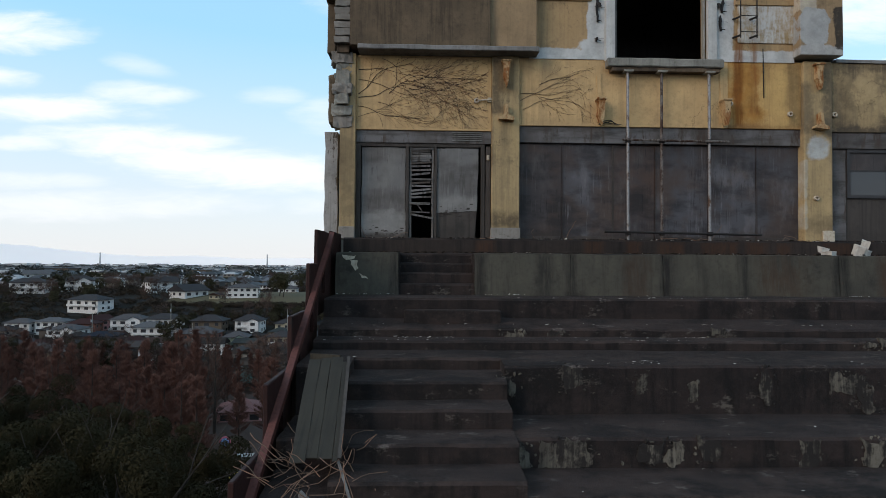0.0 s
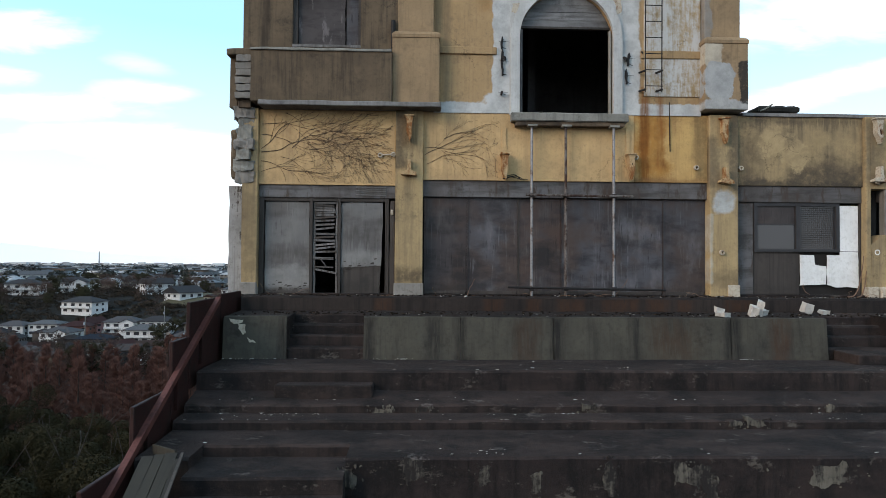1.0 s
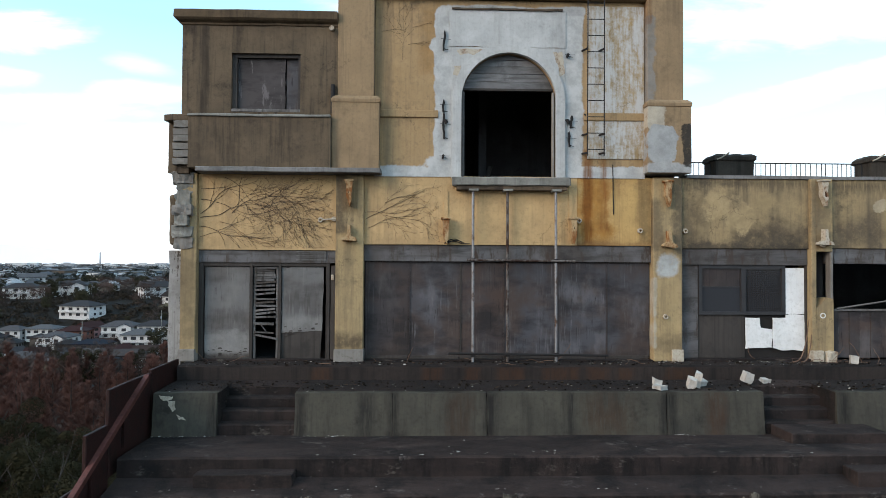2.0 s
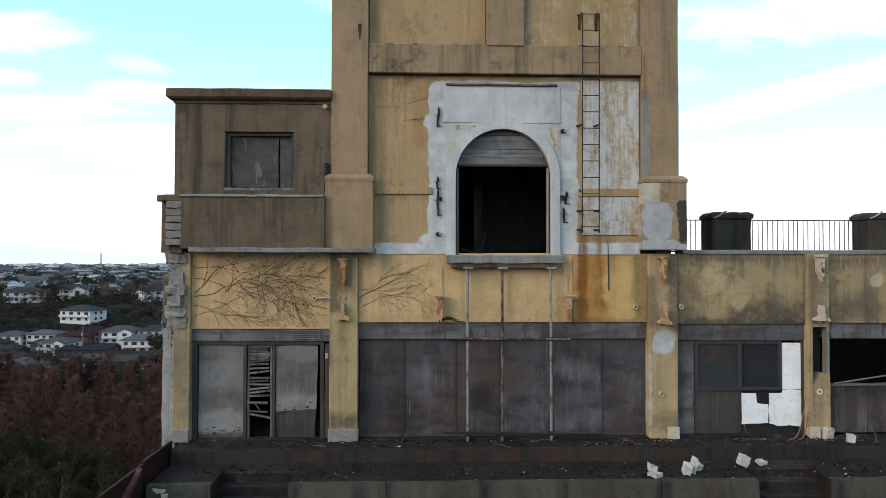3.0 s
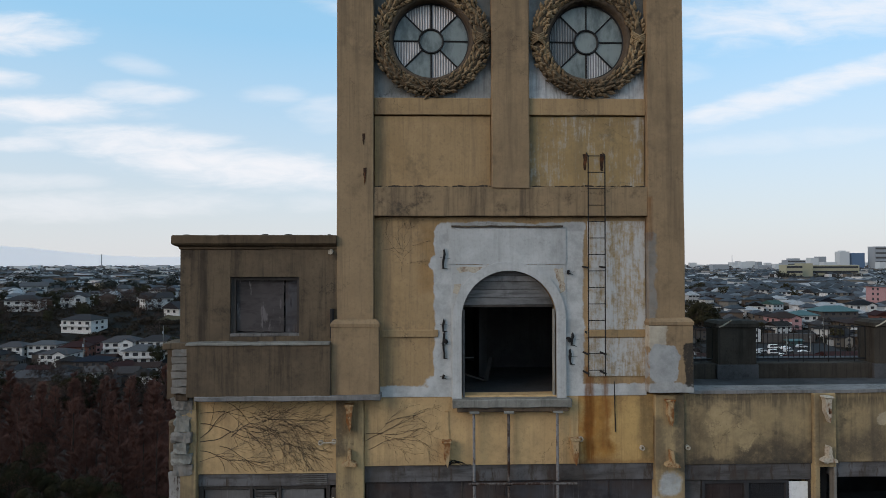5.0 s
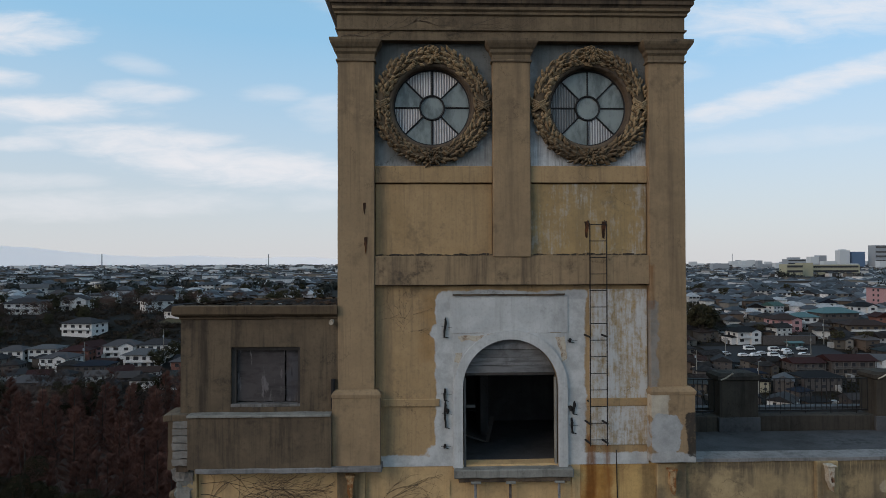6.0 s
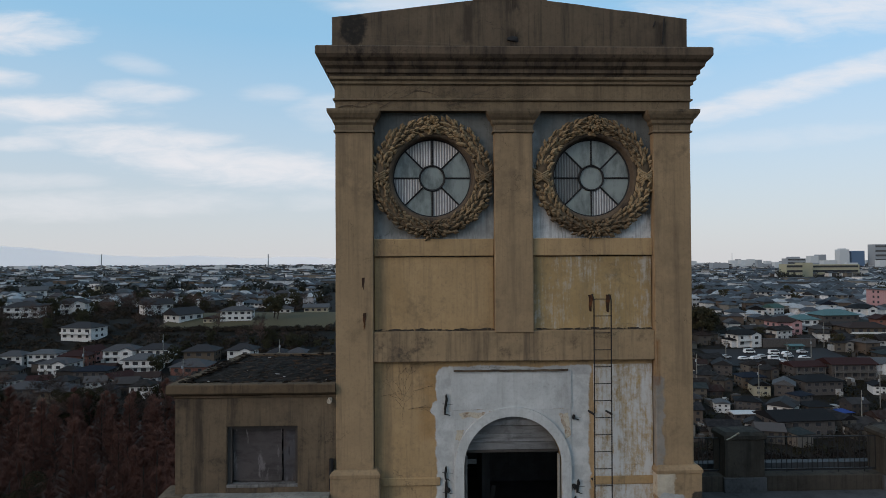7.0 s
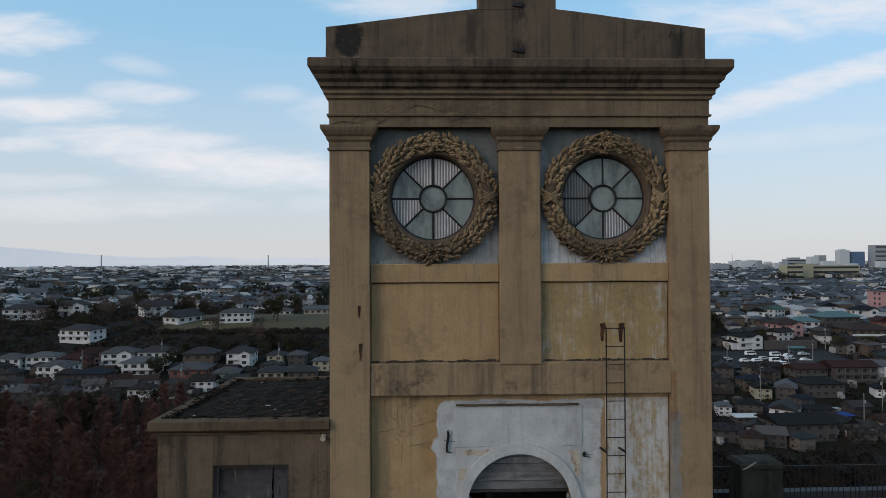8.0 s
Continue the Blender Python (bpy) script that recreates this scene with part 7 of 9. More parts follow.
def house(w, d, storeys, rise, hip, wall="h_wall", roof="h_roof", balcony=False, annex=0.0, label="small two-storey house with a pitched roof", bays=3, gable=0, plain_windows=False):
    """A house at the world's origin, front to -y, built once to be copied."""
    ob = thing("house", (0, 0, 0), label, "house", "houses of the town")
    h = 2.9 * storeys

    def window(a, b, c, d2, z0, z1):
        """A window in a wall along x (c, d2 in y) or along y."""
        if plain_windows:
            part("window", boxed(a, b, c, d2, z0, z1), "h_win", ob)
            return
        wd = part("window", boxed(a - 0.07, b + 0.07, c + 0.012, d2, z0 - 0.07, z1 + 0.07) if b - a > d2 - c else boxed(a + 0.012, b - 0.012, c - 0.07, d2 + 0.07, z0 - 0.07, z1 + 0.07), "w_frame", ob)
        part("pane", boxed(a, b, c, d2, z0, z1), "h_win", wd)
    part("wall", boxed(-w / 2, w / 2, -d / 2, d / 2, -1.5, h), wall, ob)
    part("roof", roof_mesh(bmesh.new(), w, d, h, rise, hip), roof, ob)
    if annex:
        part("annex_wall", boxed(-w / 2 - annex, -w / 2, -d / 2 + 1, d / 2 - 0.5, -1.5, 3.0), wall, ob)
        bm = roof_mesh(bmesh.new(), annex, d - 1.2, 3.0, 1.0, True, 0.3)
        bmesh.ops.translate(bm, verts=bm.verts[:], vec=(-w / 2 - annex / 2, 0.2, 0))
        part("annex_roof", bm, roof, ob)
    front = -d / 2
    if gable:
        gw, gx = w * 0.21, w * 0.22
        bm = bmesh.new()
        prism(bm, [(gx - gw, -1.5), (gx + gw, -1.5), (gx + gw, h), (gx, h + gw * 0.55), (gx - gw, h)], front - 1.1, front + 0.1)
        part("gable_wall", bm, wall, ob)
        bm = bmesh.new()
        e = gw + 0.35
        prism(bm, [(gx - e, h - 0.15), (gx, h + gw * 0.55 + 0.04), (gx + e, h - 0.15), (gx + e, h + 0.03), (gx, h + gw * 0.55 + 0.24), (gx - e, h + 0.03)], front - 1.5, 0.0)
        part("gable_roof", bm, roof, ob)
        for s in range(storeys):
            window(gx - 0.8, gx + 0.8, front - 1.16, front - 1.05, 2.9 * s + 0.9, 2.9 * s + 2.2)
    for s in range(storeys):
        for i in range(bays):
            x = -w / 2 + w * (i + 0.5) / bays
            if gable and abs(x - w * 0.22) < w * 0.21 + 0.6:
                continue
            ww = 1.8 if (i + s) % 2 == 0 else 1.2
            window(x - ww / 2, x + ww / 2, front - 0.06, front + 0.03, 2.9 * s + (0.3 if balcony and s else 0.9), 2.9 * s + 2.2)
        for side in (-1, 1):
            if annex and side < 0 and s == 0:
                continue
            for yy in ((-1.7, 1.7) if not plain_windows else (0.0,)):
                xx = side * (w / 2 + 0.015)
                window(xx - 0.045, xx + 0.045, yy - 0.6, yy + 0.6, 2.9 * s + 0.95, 2.9 * s + 2.15)
    if balcony:
        levels = (0, 1) if balcony == 3 else (1,)
        bw = w / 2 - 0.3
        b0 = -w / 2 + 0.4
        b1 = w * 0.01 - 0.05 if gable else w / 2 - 0.4
        for s in levels:
            z = 2.9 * s
            bm = boxed(b0, b1, front - 1.2, front - 0.0, z - 0.15, z + 0.02)
            if balcony == 3:
                for z2 in (0.35, 0.65, 0.95):
                    box(bm, b0, b1, front - 1.2, front - 1.14, z + z2, z + z2 + 0.1)
                for i in range(bays + 1):
                    xx = b0 + (b1 - b0) * i / bays
                    box(bm, xx - 0.08, xx + 0.08, front - 1.2, front - 1.06, z, z + 2.7)
            else:
                box(bm, b0, b1, front - 1.2, front - 1.1, z, z + 0.95)
            part("balcony", bm, "w_white" if balcony == 2 else "w_frame" if balcony == 3 else wall, ob)
    return ob


placed, taken = [], []


def put(ob, x, y, turn, first=False, dz=0.0, size=1.0):
    m = pose(x, y, gz(x, y) + dz, 0, 0, turn)
    placed.append((x, y))
    if first:
        ob.matrix_basis = m
        return ob
    return copy_thing(ob, m)


# houses that stand out
SPECIAL = [
    # w, d, storeys, rise, hip, wall, roof, balcony, annex, bays, x, y, turn, size, front gable, label
    (15, 10, 2, 2.6, True, "w_white", "r_dark", 2, 0, 4, -134.8, 235.6, -12, 0.90, 0, "large white two-storey house with a dark hipped roof"),
    (15, 10, 2, 2.2, True, "w_white", "r_grey", 0, 0, 5, -82.6, 264.0, 8, 0.89, 0, "white two-storey block with small windows by the field"),
    (13, 9, 2, 3.0, False, "w_white", "r_dark", 0, 0, 3, -127.3, 283.7, 40, 0.98, 0, "white gabled house with a dark roof"),
    (12, 9, 1, 3.2, False, "w_white", "r_dark", 0, 0, 3, -107.0, 264.6, 62, 1.08, 0, "low white gabled house with a wide dark roof"),
    (14, 9, 2, 2.6, True, "w_white", "r_dark", 2, 0, 4, -169.9, 290.2, 15, 1.05, 1, "long white house with a dark roof on the slope"),
    (13, 9, 2, 2.8, False, "w_white", "r_light", 0, 0, 3, -266.9, 414.0, 30, 1.14, 0, "white gabled house with a pale roof"),
    (15, 9, 2, 2.6, True, "w_white", "r_dark", 2, 0, 4, -184.5, 276.8, 12, 0.96, 0, "white house with a long dark roof on the slope"),
    (13, 8, 1, 2.2, True, "w_white", "r_grey", 0, 0, 4, -303.5, 514.3, 0, 1.31, 0, "low white building on the far slope"),
    (10, 9, 2, 2.2, True, "w_cream", "r_light", 0, 0, 3, -252.6, 480.4, 0, 1.18, 0, "pale cream house among dark trees"),
    (11, 8, 1, 2.4, True, "w_white", "r_grey", 0, 0, 3, -67.3, 286.2, 0, 0.77, 0, "low white house at the end of the field"),
    (13, 7, 1, 2.2, False, "w_cream", "r_light", 0, 0, 4, -52.0, 290.8, 3, 0.89, 0, "low cream shed beside the field"),
    (8, 6, 1, 1.8, False, "w_cream", "r_brown", 0, 0, 2, -92.9, 259.0, 85, 0.70, 0, "small brown shed beside the field"),
    (11, 8, 2, 2.3, True, "w_white", "r_grey", 0, 0, 3, -141.1, 203.9, 0, 0.77, 0, "white house with a grey hipped roof"),
    (12, 8, 2, 1.8, True, "w_white", "r_light", 0, 0, 4, -131.0, 205.3, 0, 0.81, 0, "white house with a flat pale roof"),
    (11, 8, 2, 2.2, True, "w_brick", "r_red", 0, 0, 3, -118.9, 202.5, 5, 0.82, 0, "brick-red house with a maroon roof"),
    (9, 8, 2, 3.0, False, "w_pink", "r_red", 0, 0, 3, -117.2, 208.5, 68, 0.73, 0, "salmon gabled house with a red roof"),
    (12, 9, 2, 2.2, True, "w_white", "r_grey", 1, 0, 4, -119.9, 194.5, -4, 0.84, 1, "white house with a grey roof and gabled porch"),
    (13, 8, 2, 2.5, True, "w_white", "r_grey", 2, 0, 4, -105.8, 207.7, 4, 0.85, 1, "white house with long windows and grey roof"),
    (12, 8, 2, 2.3, True, "w_white", "r_dark", 2, 0, 4, -93.6, 208.0, 0, 0.89, 0, "white house with a dark roof and veranda"),
    (11, 8, 2, 2.4, True, "w_tan", "r_dark", 0, 0, 3, -76.8, 204.8, 0, 0.94, 0, "tan house with a dark hipped roof"),
    (10, 8, 2, 2.6, True, "w_white", "r_dark", 2, 0, 3, -63.1, 206.2, 0, 0.89, 1, "white two-storey house with a dark roof"),
    (8, 8, 2, 2.4, True, "w_cream", "r_dark", 0, 0, 2, -50.6, 205.2, 0, 0.73, 1, "cream square house with a dark hipped roof"),
    (8, 8, 2, 2.4, True, "w_grey", "r_grey", 0, 0, 2, -43.4, 205.4, 0, 0.72, 0, "grey square house with a hipped roof"),
    (8, 8, 2, 2.2, True, "w_cream", "r_light", 0, 0, 2, -33.9, 199.5, 0, 0.67, 0, "cream square house with a pale roof"),
    (10, 8, 2, 2.8, False, "w_white", "r_dark", 0, 0, 3, -126.0, 180.7, 55, 0.56, 0, "white gabled house with a dark roof"),
    (10, 8, 2, 2.6, False, "w_white", "r_red", 0, 0, 3, -118.0, 180.1, 20, 0.59, 0, "white gabled house with a red-brown roof"),
    (12, 9, 2, 2.4, True, "w_grey", "r_grey", 0, 0, 3, -113.9, 168.2, 0, 0.80, 0, "grey house with a wide hipped roof"),
    (11, 9, 2, 2.8, True, "w_tan", "r_grey", 0, 0, 3, -102.5, 164.9, 0, 0.80, 0, "tan house with a grey hipped roof"),
    (12, 8, 2, 1.8, True, "w_grey", "r_navy", 0, 0, 4, -104.3, 186.2, 0, 0.83, 0, "grey house with a dark blue roof"),
    (10, 9, 2, 2.8, False, "w_white", "r_red", 0, 0, 3, -93.9, 181.0, 55, 0.67, 0, "white gabled house with a red roof"),
    (12, 8, 2, 2.2, True, "w_white", "r_light", 2, 0, 4, -93.4, 196.6, 0, 0.90, 0, "white house with a pale roof and balcony"),
    (10, 8, 2, 2.4, False, "w_white", "r_brown", 0, 0, 3, -85.1, 181.0, 12, 0.67, 0, "white house with a brown gabled roof"),
    (8, 8, 2, 2.2, True, "w_brick", "r_red", 2, 0, 2, -72.5, 168.2, 0, 0.69, 0, "brick house with white balcony and red roof"),
    (12, 9, 2, 2.6, True, "w_brick", "r_grey", 0, 0, 3, -74.1, 188.6, 0, 0.92, 0, "brick-fronted house with a grey roof"),
    (9, 8, 2, 2.3, True, "w_green", "r_grey", 0, 0, 3, -61.7, 185.9, 5, 0.81, 1, "pale green two-storey house with a grey roof"),
    (9, 8, 2, 2.2, True, "w_cream", "r_dark", 2, 0, 3, -47.1, 185.6, 0, 0.86, 0, "cream two-storey house with a dark roof"),
    (10, 8, 2, 2.2, True, "w_tan", "r_dark", 2, 0, 3, -37.8, 186.3, 0, 0.84, 0, "tan two-storey house with a dark roof"),
    (12, 8, 2, 2.4, True, "w_white", "r_dark", 2, 2.5, 3, 141.4, 251.3, 12, 0.98, 1, "white house with a dark roof, front gable and balcony"),
    (11, 9, 2, 2.6, True, "w_pink", "r_brown", 2, 0, 3, 171.4, 272.0, 6, 1.11, 1, "pink house with a brown hipped roof"),
    (10, 8, 2, 2.2, True, "w_white", "r_teal", 2, 0, 3, 183.7, 277.0, 0, 1.10, 0, "white house with a teal roof"),
    (17, 10, 2, 2.6, True, "w_grey", "r_teal", 0, 0, 5, 205.3, 286.1, 4, 1.11, 0, "house with a wide teal roof"),
    (10, 8, 2, 2.8, False, "w_white", "r_green", 0, 0, 3, 189.1, 310.7, 25, 0.83, 0, "white gabled house with a green roof"),
    (16, 10, 2, 2.4, True, "w_tan", "r_brown", 2, 0, 5, 201.7, 261.3, -6, 1.03, 0, "long tan house with a brown roof"),
    (13, 8, 2, 2.0, False, "w_grey", "r_red", 3, 0, 4, 139.8, 206.5, 3, 0.88, 0, "two-storey flats with balconies and a maroon roof"),
    (15, 8, 2, 2.0, False, "w_grey", "r_red", 3, 0, 5, 155.8, 206.2, -2, 1.04, 0, "two-storey flats with balconies under a maroon roof"),
    (11, 9, 2, 2.2, False, "w_white", "r_light", 2, 0, 3, 168.2, 208.4, -14, 0.93, 1, "white house with a light grey roof"),
    (10, 8, 2, 2.6, False, "w_cream", "r_dark", 0, 0, 3, 114.1, 189.8, 78, 0.65, 0, "cream gabled house with a dark roof"),
    (10, 8, 2, 2.8, False, "w_grey", "r_light", 0, 0, 3, 122.2, 188.9, 58, 0.73, 0, "grey gabled house with a pale metal roof"),
    (11, 9, 2, 2.6, False, "w_white", "r_grey", 2, 0, 3, 110.2, 169.8, 50, 0.75, 1, "white house with a grey roof and long balcony"),
    (11, 8, 1, 2.0, True, "w_grey", "r_blue", 0, 0, 3, 127.7, 169.4, 10, 0.51, 0, "low house with a bright blue roof"),
    (16, 10, 2, 2.2, True, "w_grey", "r_dark", 0, 0, 5, 134.6, 191.3, 3, 0.83, 0, "wide grey house with a dark hipped roof"),
    (9, 8, 2, 1.6, False, "w_white", "r_light", 0, 0, 2, 93.9, 174.9, 75, 0.52, 0, "white boxy house with a pale roof"),
    (10, 6, 1, 0.8, False, "w_grey", "r_white", 0, 0, 3, 97.3, 168.7, 0, 0.66, 0, "low shed with a white metal roof"),
    (9, 8, 2, 2.8, False, "w_white", "r_grey", 0, 0, 3, 95.2, 158.5, 58, 0.54, 0, "white gabled house with a grey roof"),
    (18, 11, 2, 2.4, False, "w_grey", "r_dark", 0, 0, 5, 106.5, 157.7, 4, 0.93, 0, "long grey house with a broad dark roof"),
    (10, 9, 2, 3.0, False, "w_grey", "r_grey", 0, 0, 3, 112.3, 212.0, 70, 0.71, 0, "grey gabled house beside the car park"),
    (11, 8, 2, 2.2, True, "w_tan", "r_navy", 0, 0, 3, 114.9, 197.1, 0, 0.73, 0, "tan house with a dark blue roof"),
    (9, 8, 2, 3.0, False, "w_brick", "r_red", 0, 0, 3, 225.4, 280.8, 80, 0.85, 0, "red brick gabled house with a maroon roof"),
    (14, 14, 4, 0.5, True, "w_pink", "r_light", 0, 0, 4, 261.0, 322.0, 4, 0.98, 0, "tall pink block of flats"),
    (10, 8, 2, 2.6, False, "w_white", "r_dark", 0, 0, 3, 175.9, 304.1, 65, 0.95, 0, "white gabled house with a dark roof"),
    (11, 8, 2, 2.8, False, "w_white", "r_grey", 0, 0, 3, 249.4, 370.4, 30, 0.95, 0, "white gabled house with a grey roof"),
    (9, 8, 2, 2.8, False, "w_white", "r_navy", 0, 0, 3, 221.7, 315.7, 72, 0.93, 0, "white gabled house with a navy roof"),
    (11, 8, 2, 2.4, True, "w_white", "r_dark", 0, 0, 3, 231.4, 302.4, 0, 1.06, 1, "white house with a dark roof and front gable"),
    (9, 8, 2, 2.8, False, "w_white", "r_dark", 0, 0, 3, 154.1, 188.7, 74, 0.54, 0, "white gabled house with a dark roof"),
    (11, 8, 2, 2.0, True, "w_grey", "r_navy", 0, 0, 3, 165.8, 212.2, 0, 0.80, 0, "grey house with a dark blue roof"),
    (7, 4, 1, 0.9, False, "w_teal", "r_teal", 0, 0, 2, 158.4, 241.9, 2, 0.79, 0, "small teal-painted shed by the car park"),
    (12, 9, 2, 2.2, True, "w_tan", "r_dark", 0, 0, 3, 120.5, 170.4, 4, 0.63, 0, "tan house with a dark hipped roof"),
    (10, 8, 2, 2.2, True, "w_grey", "r_navy", 0, 0, 3, 122.1, 180.3, 20, 0.58, 0, "grey house with a navy roof"),
    (9, 8, 1, 2.2, True, "w_pink", "r_rose", 0, 0, 3, -35.5, 103.0, 8, 0.86, 0, "low house with a faded rose-red hipped roof"),
    (10, 8, 1, 2.6, True, "w_grey", "r_green", 0, 0, 3, -42.5, 130.0, 0, 0.95, 0, "low house with a grey-green hipped roof"),
    (12, 9, 2, 2.4, True, "w_grey", "r_dark", 0, 0, 3, 102.6, 175.7, -20, 0.59, 0, "dark-roofed grey house in a narrow lane"),
]
for w, d, st, rise, hip, wall, roof, bal, annex, bays, x, y, turn, size, gable, label in SPECIAL:
    if x < 0:               # paler roof colours on this side of the hill
        roof = {"r_grey": "r_slate", "r_dark": "r_ash"}.get(roof, roof)
    ob = put(house(w, d, st, rise, hip, wall, roof, bal, annex, label, bays, gable), x, y, turn, True)
    ob.scale = (size, size, size * (1.0 if st > 2 else 0.84))
    taken.append((x, y, (w + d) / 4 * size))

PROTOS = [house(9, 8, 2, 2.6, True, plain_windows=True), house(10, 7.5, 2, 2.8, False, label="plain two-storey gabled house with a dark roof", plain_windows=True), house(8, 7.5, 2, 2.2, True, balcony=1, bays=2, label="small hipped-roof house with a balcony", plain_windows=True),
          house(12, 8, 2, 2.4, False, annex=3.0, label="house with a low side wing", plain_windows=True), house(9.5, 8, 1, 2.6, False, label="low single-storey house with a gabled roof", plain_windows=True),
          house(10, 8, 2, 2.4, True, gable=1, label="house with a front gable and dark hipped roof", plain_windows=True)]
q = random.Random(77)
used, extra = set(), []
count = 0
for _ in range(16000):
    if count >= 400:
        break
    y = 140 + 300 * q.random() ** 0.85
    x = q.uniform(-0.80, 0.86) * (y + 14) + 1.9
    if -0.17 * (y + 13) < x < 0.40 * (y + 13):        # hidden behind the tower
        continue
    if x < 0 and (y < 164 or y > 198) and not (y > 320 and q.random() < 0.25):
        continue
    if x > 0 and (y < 148 or (112 < x < 178 and 215 < y < 249) or (104 < x < 172 and 176 < y < 206) or (y > 345 and q.random() < 0.6)):
        continue
    k3 = q.uniform(0.58, 0.70) if y < 215 else q.uniform(0.60, 0.82)
    if any((x - a) ** 2 + (y - b) ** 2 < (r + 4.6 * k3) ** 2 for a, b, r in taken):
        continue
    if y > 285 or count - len(extra) > 226:
        extra.append((x, y, k3, q.choice((0, 1.57, 3.14)) + q.uniform(-0.3, 0.3)))
        placed.append((x, y))
        taken.append((x, y, 4.8 * k3))
        count += 1
        continue
    i = q.randrange(len(PROTOS))
    ob = put(PROTOS[i], x, y, q.choice((0, 90, 180, 0)) + q.uniform(-18, 18), i not in used)
    ob.scale = (k3, k3, k3 * q.uniform(0.8, 0.98))
    taken.append((x, y, 4.8 * k3))
    used.add(i)
    count += 1

# the town beyond, too far to tell one house from the next
roof_v, roof_f, win_v, win_f = [], [], [], []
wall_v, wall_f = [], []


def far_house(x, y, w, d, h, rise, turn, windows):
    c, s, z = math.cos(turn), math.sin(turn), gz(x, y)

    def at(px, py, pz):
        return (x + px * c - py * s, y + px * s + py * c, z + pz)
    n = len(wall_v)
    for pz in (-1, h):
        wall_v.extend(at(px, py, pz) for px, py in ((-w / 2, -d / 2), (w / 2, -d / 2), (w / 2, d / 2), (-w / 2, d / 2)))
    wall_f.extend([(n, n + 1, n + 5, n + 4), (n + 1, n + 2, n + 6, n + 5), (n + 2, n + 3, n + 7, n + 6), (n + 3, n, n + 4, n + 7), (n + 4, n + 5, n + 6, n + 7)])
    n = len(roof_v)
    o = 0.5
    hip = d * 0.4 if rise < 2.5 else 0
    for pz in (h, h + 0.25):
        roof_v.extend(at(px, py, pz) for px, py in ((-w / 2 - o, -d / 2 - o), (w / 2 + o, -d / 2 - o), (w / 2 + o, d / 2 + o), (-w / 2 - o, d / 2 + o)))
    roof_v.extend((at(-w / 2 + hip, 0, h + rise + 0.25), at(w / 2 - hip, 0, h + rise + 0.25)))
    roof_f.extend([(n, n + 1, n + 5, n + 4), (n + 1, n + 2, n + 6, n + 5), (n + 2, n + 3, n + 7, n + 6), (n + 3, n, n + 4, n + 7), (n + 3, n + 2, n + 1, n),
                   (n + 4, n + 5, n + 9, n + 8), (n + 6, n + 7, n + 8, n + 9), (n + 5, n + 6, n + 9), (n + 7, n + 4, n + 8)])
    if windows:
        for zz0 in ([1.0, 3.9] if h > 4 else [1.0]):
            for k2 in range(3):
                px = -w / 2 + w * (k2 + 0.5) / 3
                n = len(win_v)
                for py in (-d / 2 - 0.08, -d / 2 + 0.02):
                    win_v.extend(at(a, py, b) for a, b in ((px - 0.8, zz0), (px + 0.8, zz0), (px + 0.8, zz0 + 1.2), (px - 0.8, zz0 + 1.2)))
                win_f.extend([(n, n + 1, n + 2, n + 3), (n, n + 4, n + 5, n + 1), (n + 1, n + 5, n + 6, n + 2), (n + 2, n + 6, n + 7, n + 3), (n + 3, n + 7, n + 4, n)])


q = random.Random(5)
for x, y, k3, turn in extra:
    far_house(x, y, q.uniform(9, 12) * k3, q.uniform(7.5, 9) * k3, q.choice((2.9, 5.8, 5.6)) * k3 * 0.9, q.uniform(1.8, 3.0) * k3, turn, True)
for i in range(12000):
    y = 340 * math.exp(q.random() ** 1.1 * 2.5)
    x = q.uniform(-0.82, 0.88) * (y + 14)
    if -0.15 * y < x < 0.38 * y and q.random() < 0.85:
        continue
    if x < 0 and (y < 470 or q.random() < 0.30):
        continue
    if 0.565 * y < x < 0.75 * y and 640 < y < 905:      # the school yard
        continue
    if y < 520 and any((x - a) ** 2 + (y - b) ** 2 < 80 for a, b in placed):
        continue
    big = q.random() < 0.05 + 0.05 * (y > 1200) + 0.06 * (x < 0)
    far_house(x, y, q.uniform(6.5, 11) * (2.2 if big else 1), q.uniform(6, 8.5) * (1.4 if big else 1), q.choice((2.8, 4.9, 5.1, 4.7)) * (1.6 if big else 1), 0.3 if big else q.uniform(1.4, 2.6), q.choice((0, 1.57, 0.3, -0.25)) + q.uniform(-0.2, 0.2), y < 900)
far = thing("far_town", (0, 1000, -28), "dense far town of small pale houses with dark roofs", "town", kind="stuff")
far.location = (0, 0, 0)
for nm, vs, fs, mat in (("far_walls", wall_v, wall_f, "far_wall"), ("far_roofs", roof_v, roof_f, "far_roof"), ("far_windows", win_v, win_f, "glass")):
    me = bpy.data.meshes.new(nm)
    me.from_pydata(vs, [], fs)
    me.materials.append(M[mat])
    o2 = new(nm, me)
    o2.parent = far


# ---- trees ----
def leaf_mat(name, a, b):
    k = Nodes(name)
    isl = k.n("ShaderNodeNewGeometry").outputs["Random Per Island"]
    inf = k.n("ShaderNodeObjectInfo").outputs["Random"]
    c = k.mix(isl, a, b)
    c = k.mix(k.times(inf, 0.5), c, tuple(v * 0.55 for v in a))
    k.done(c, 0.85)
    k.b.inputs["Specular IOR Level"].default_value = 0.1
    return k.m


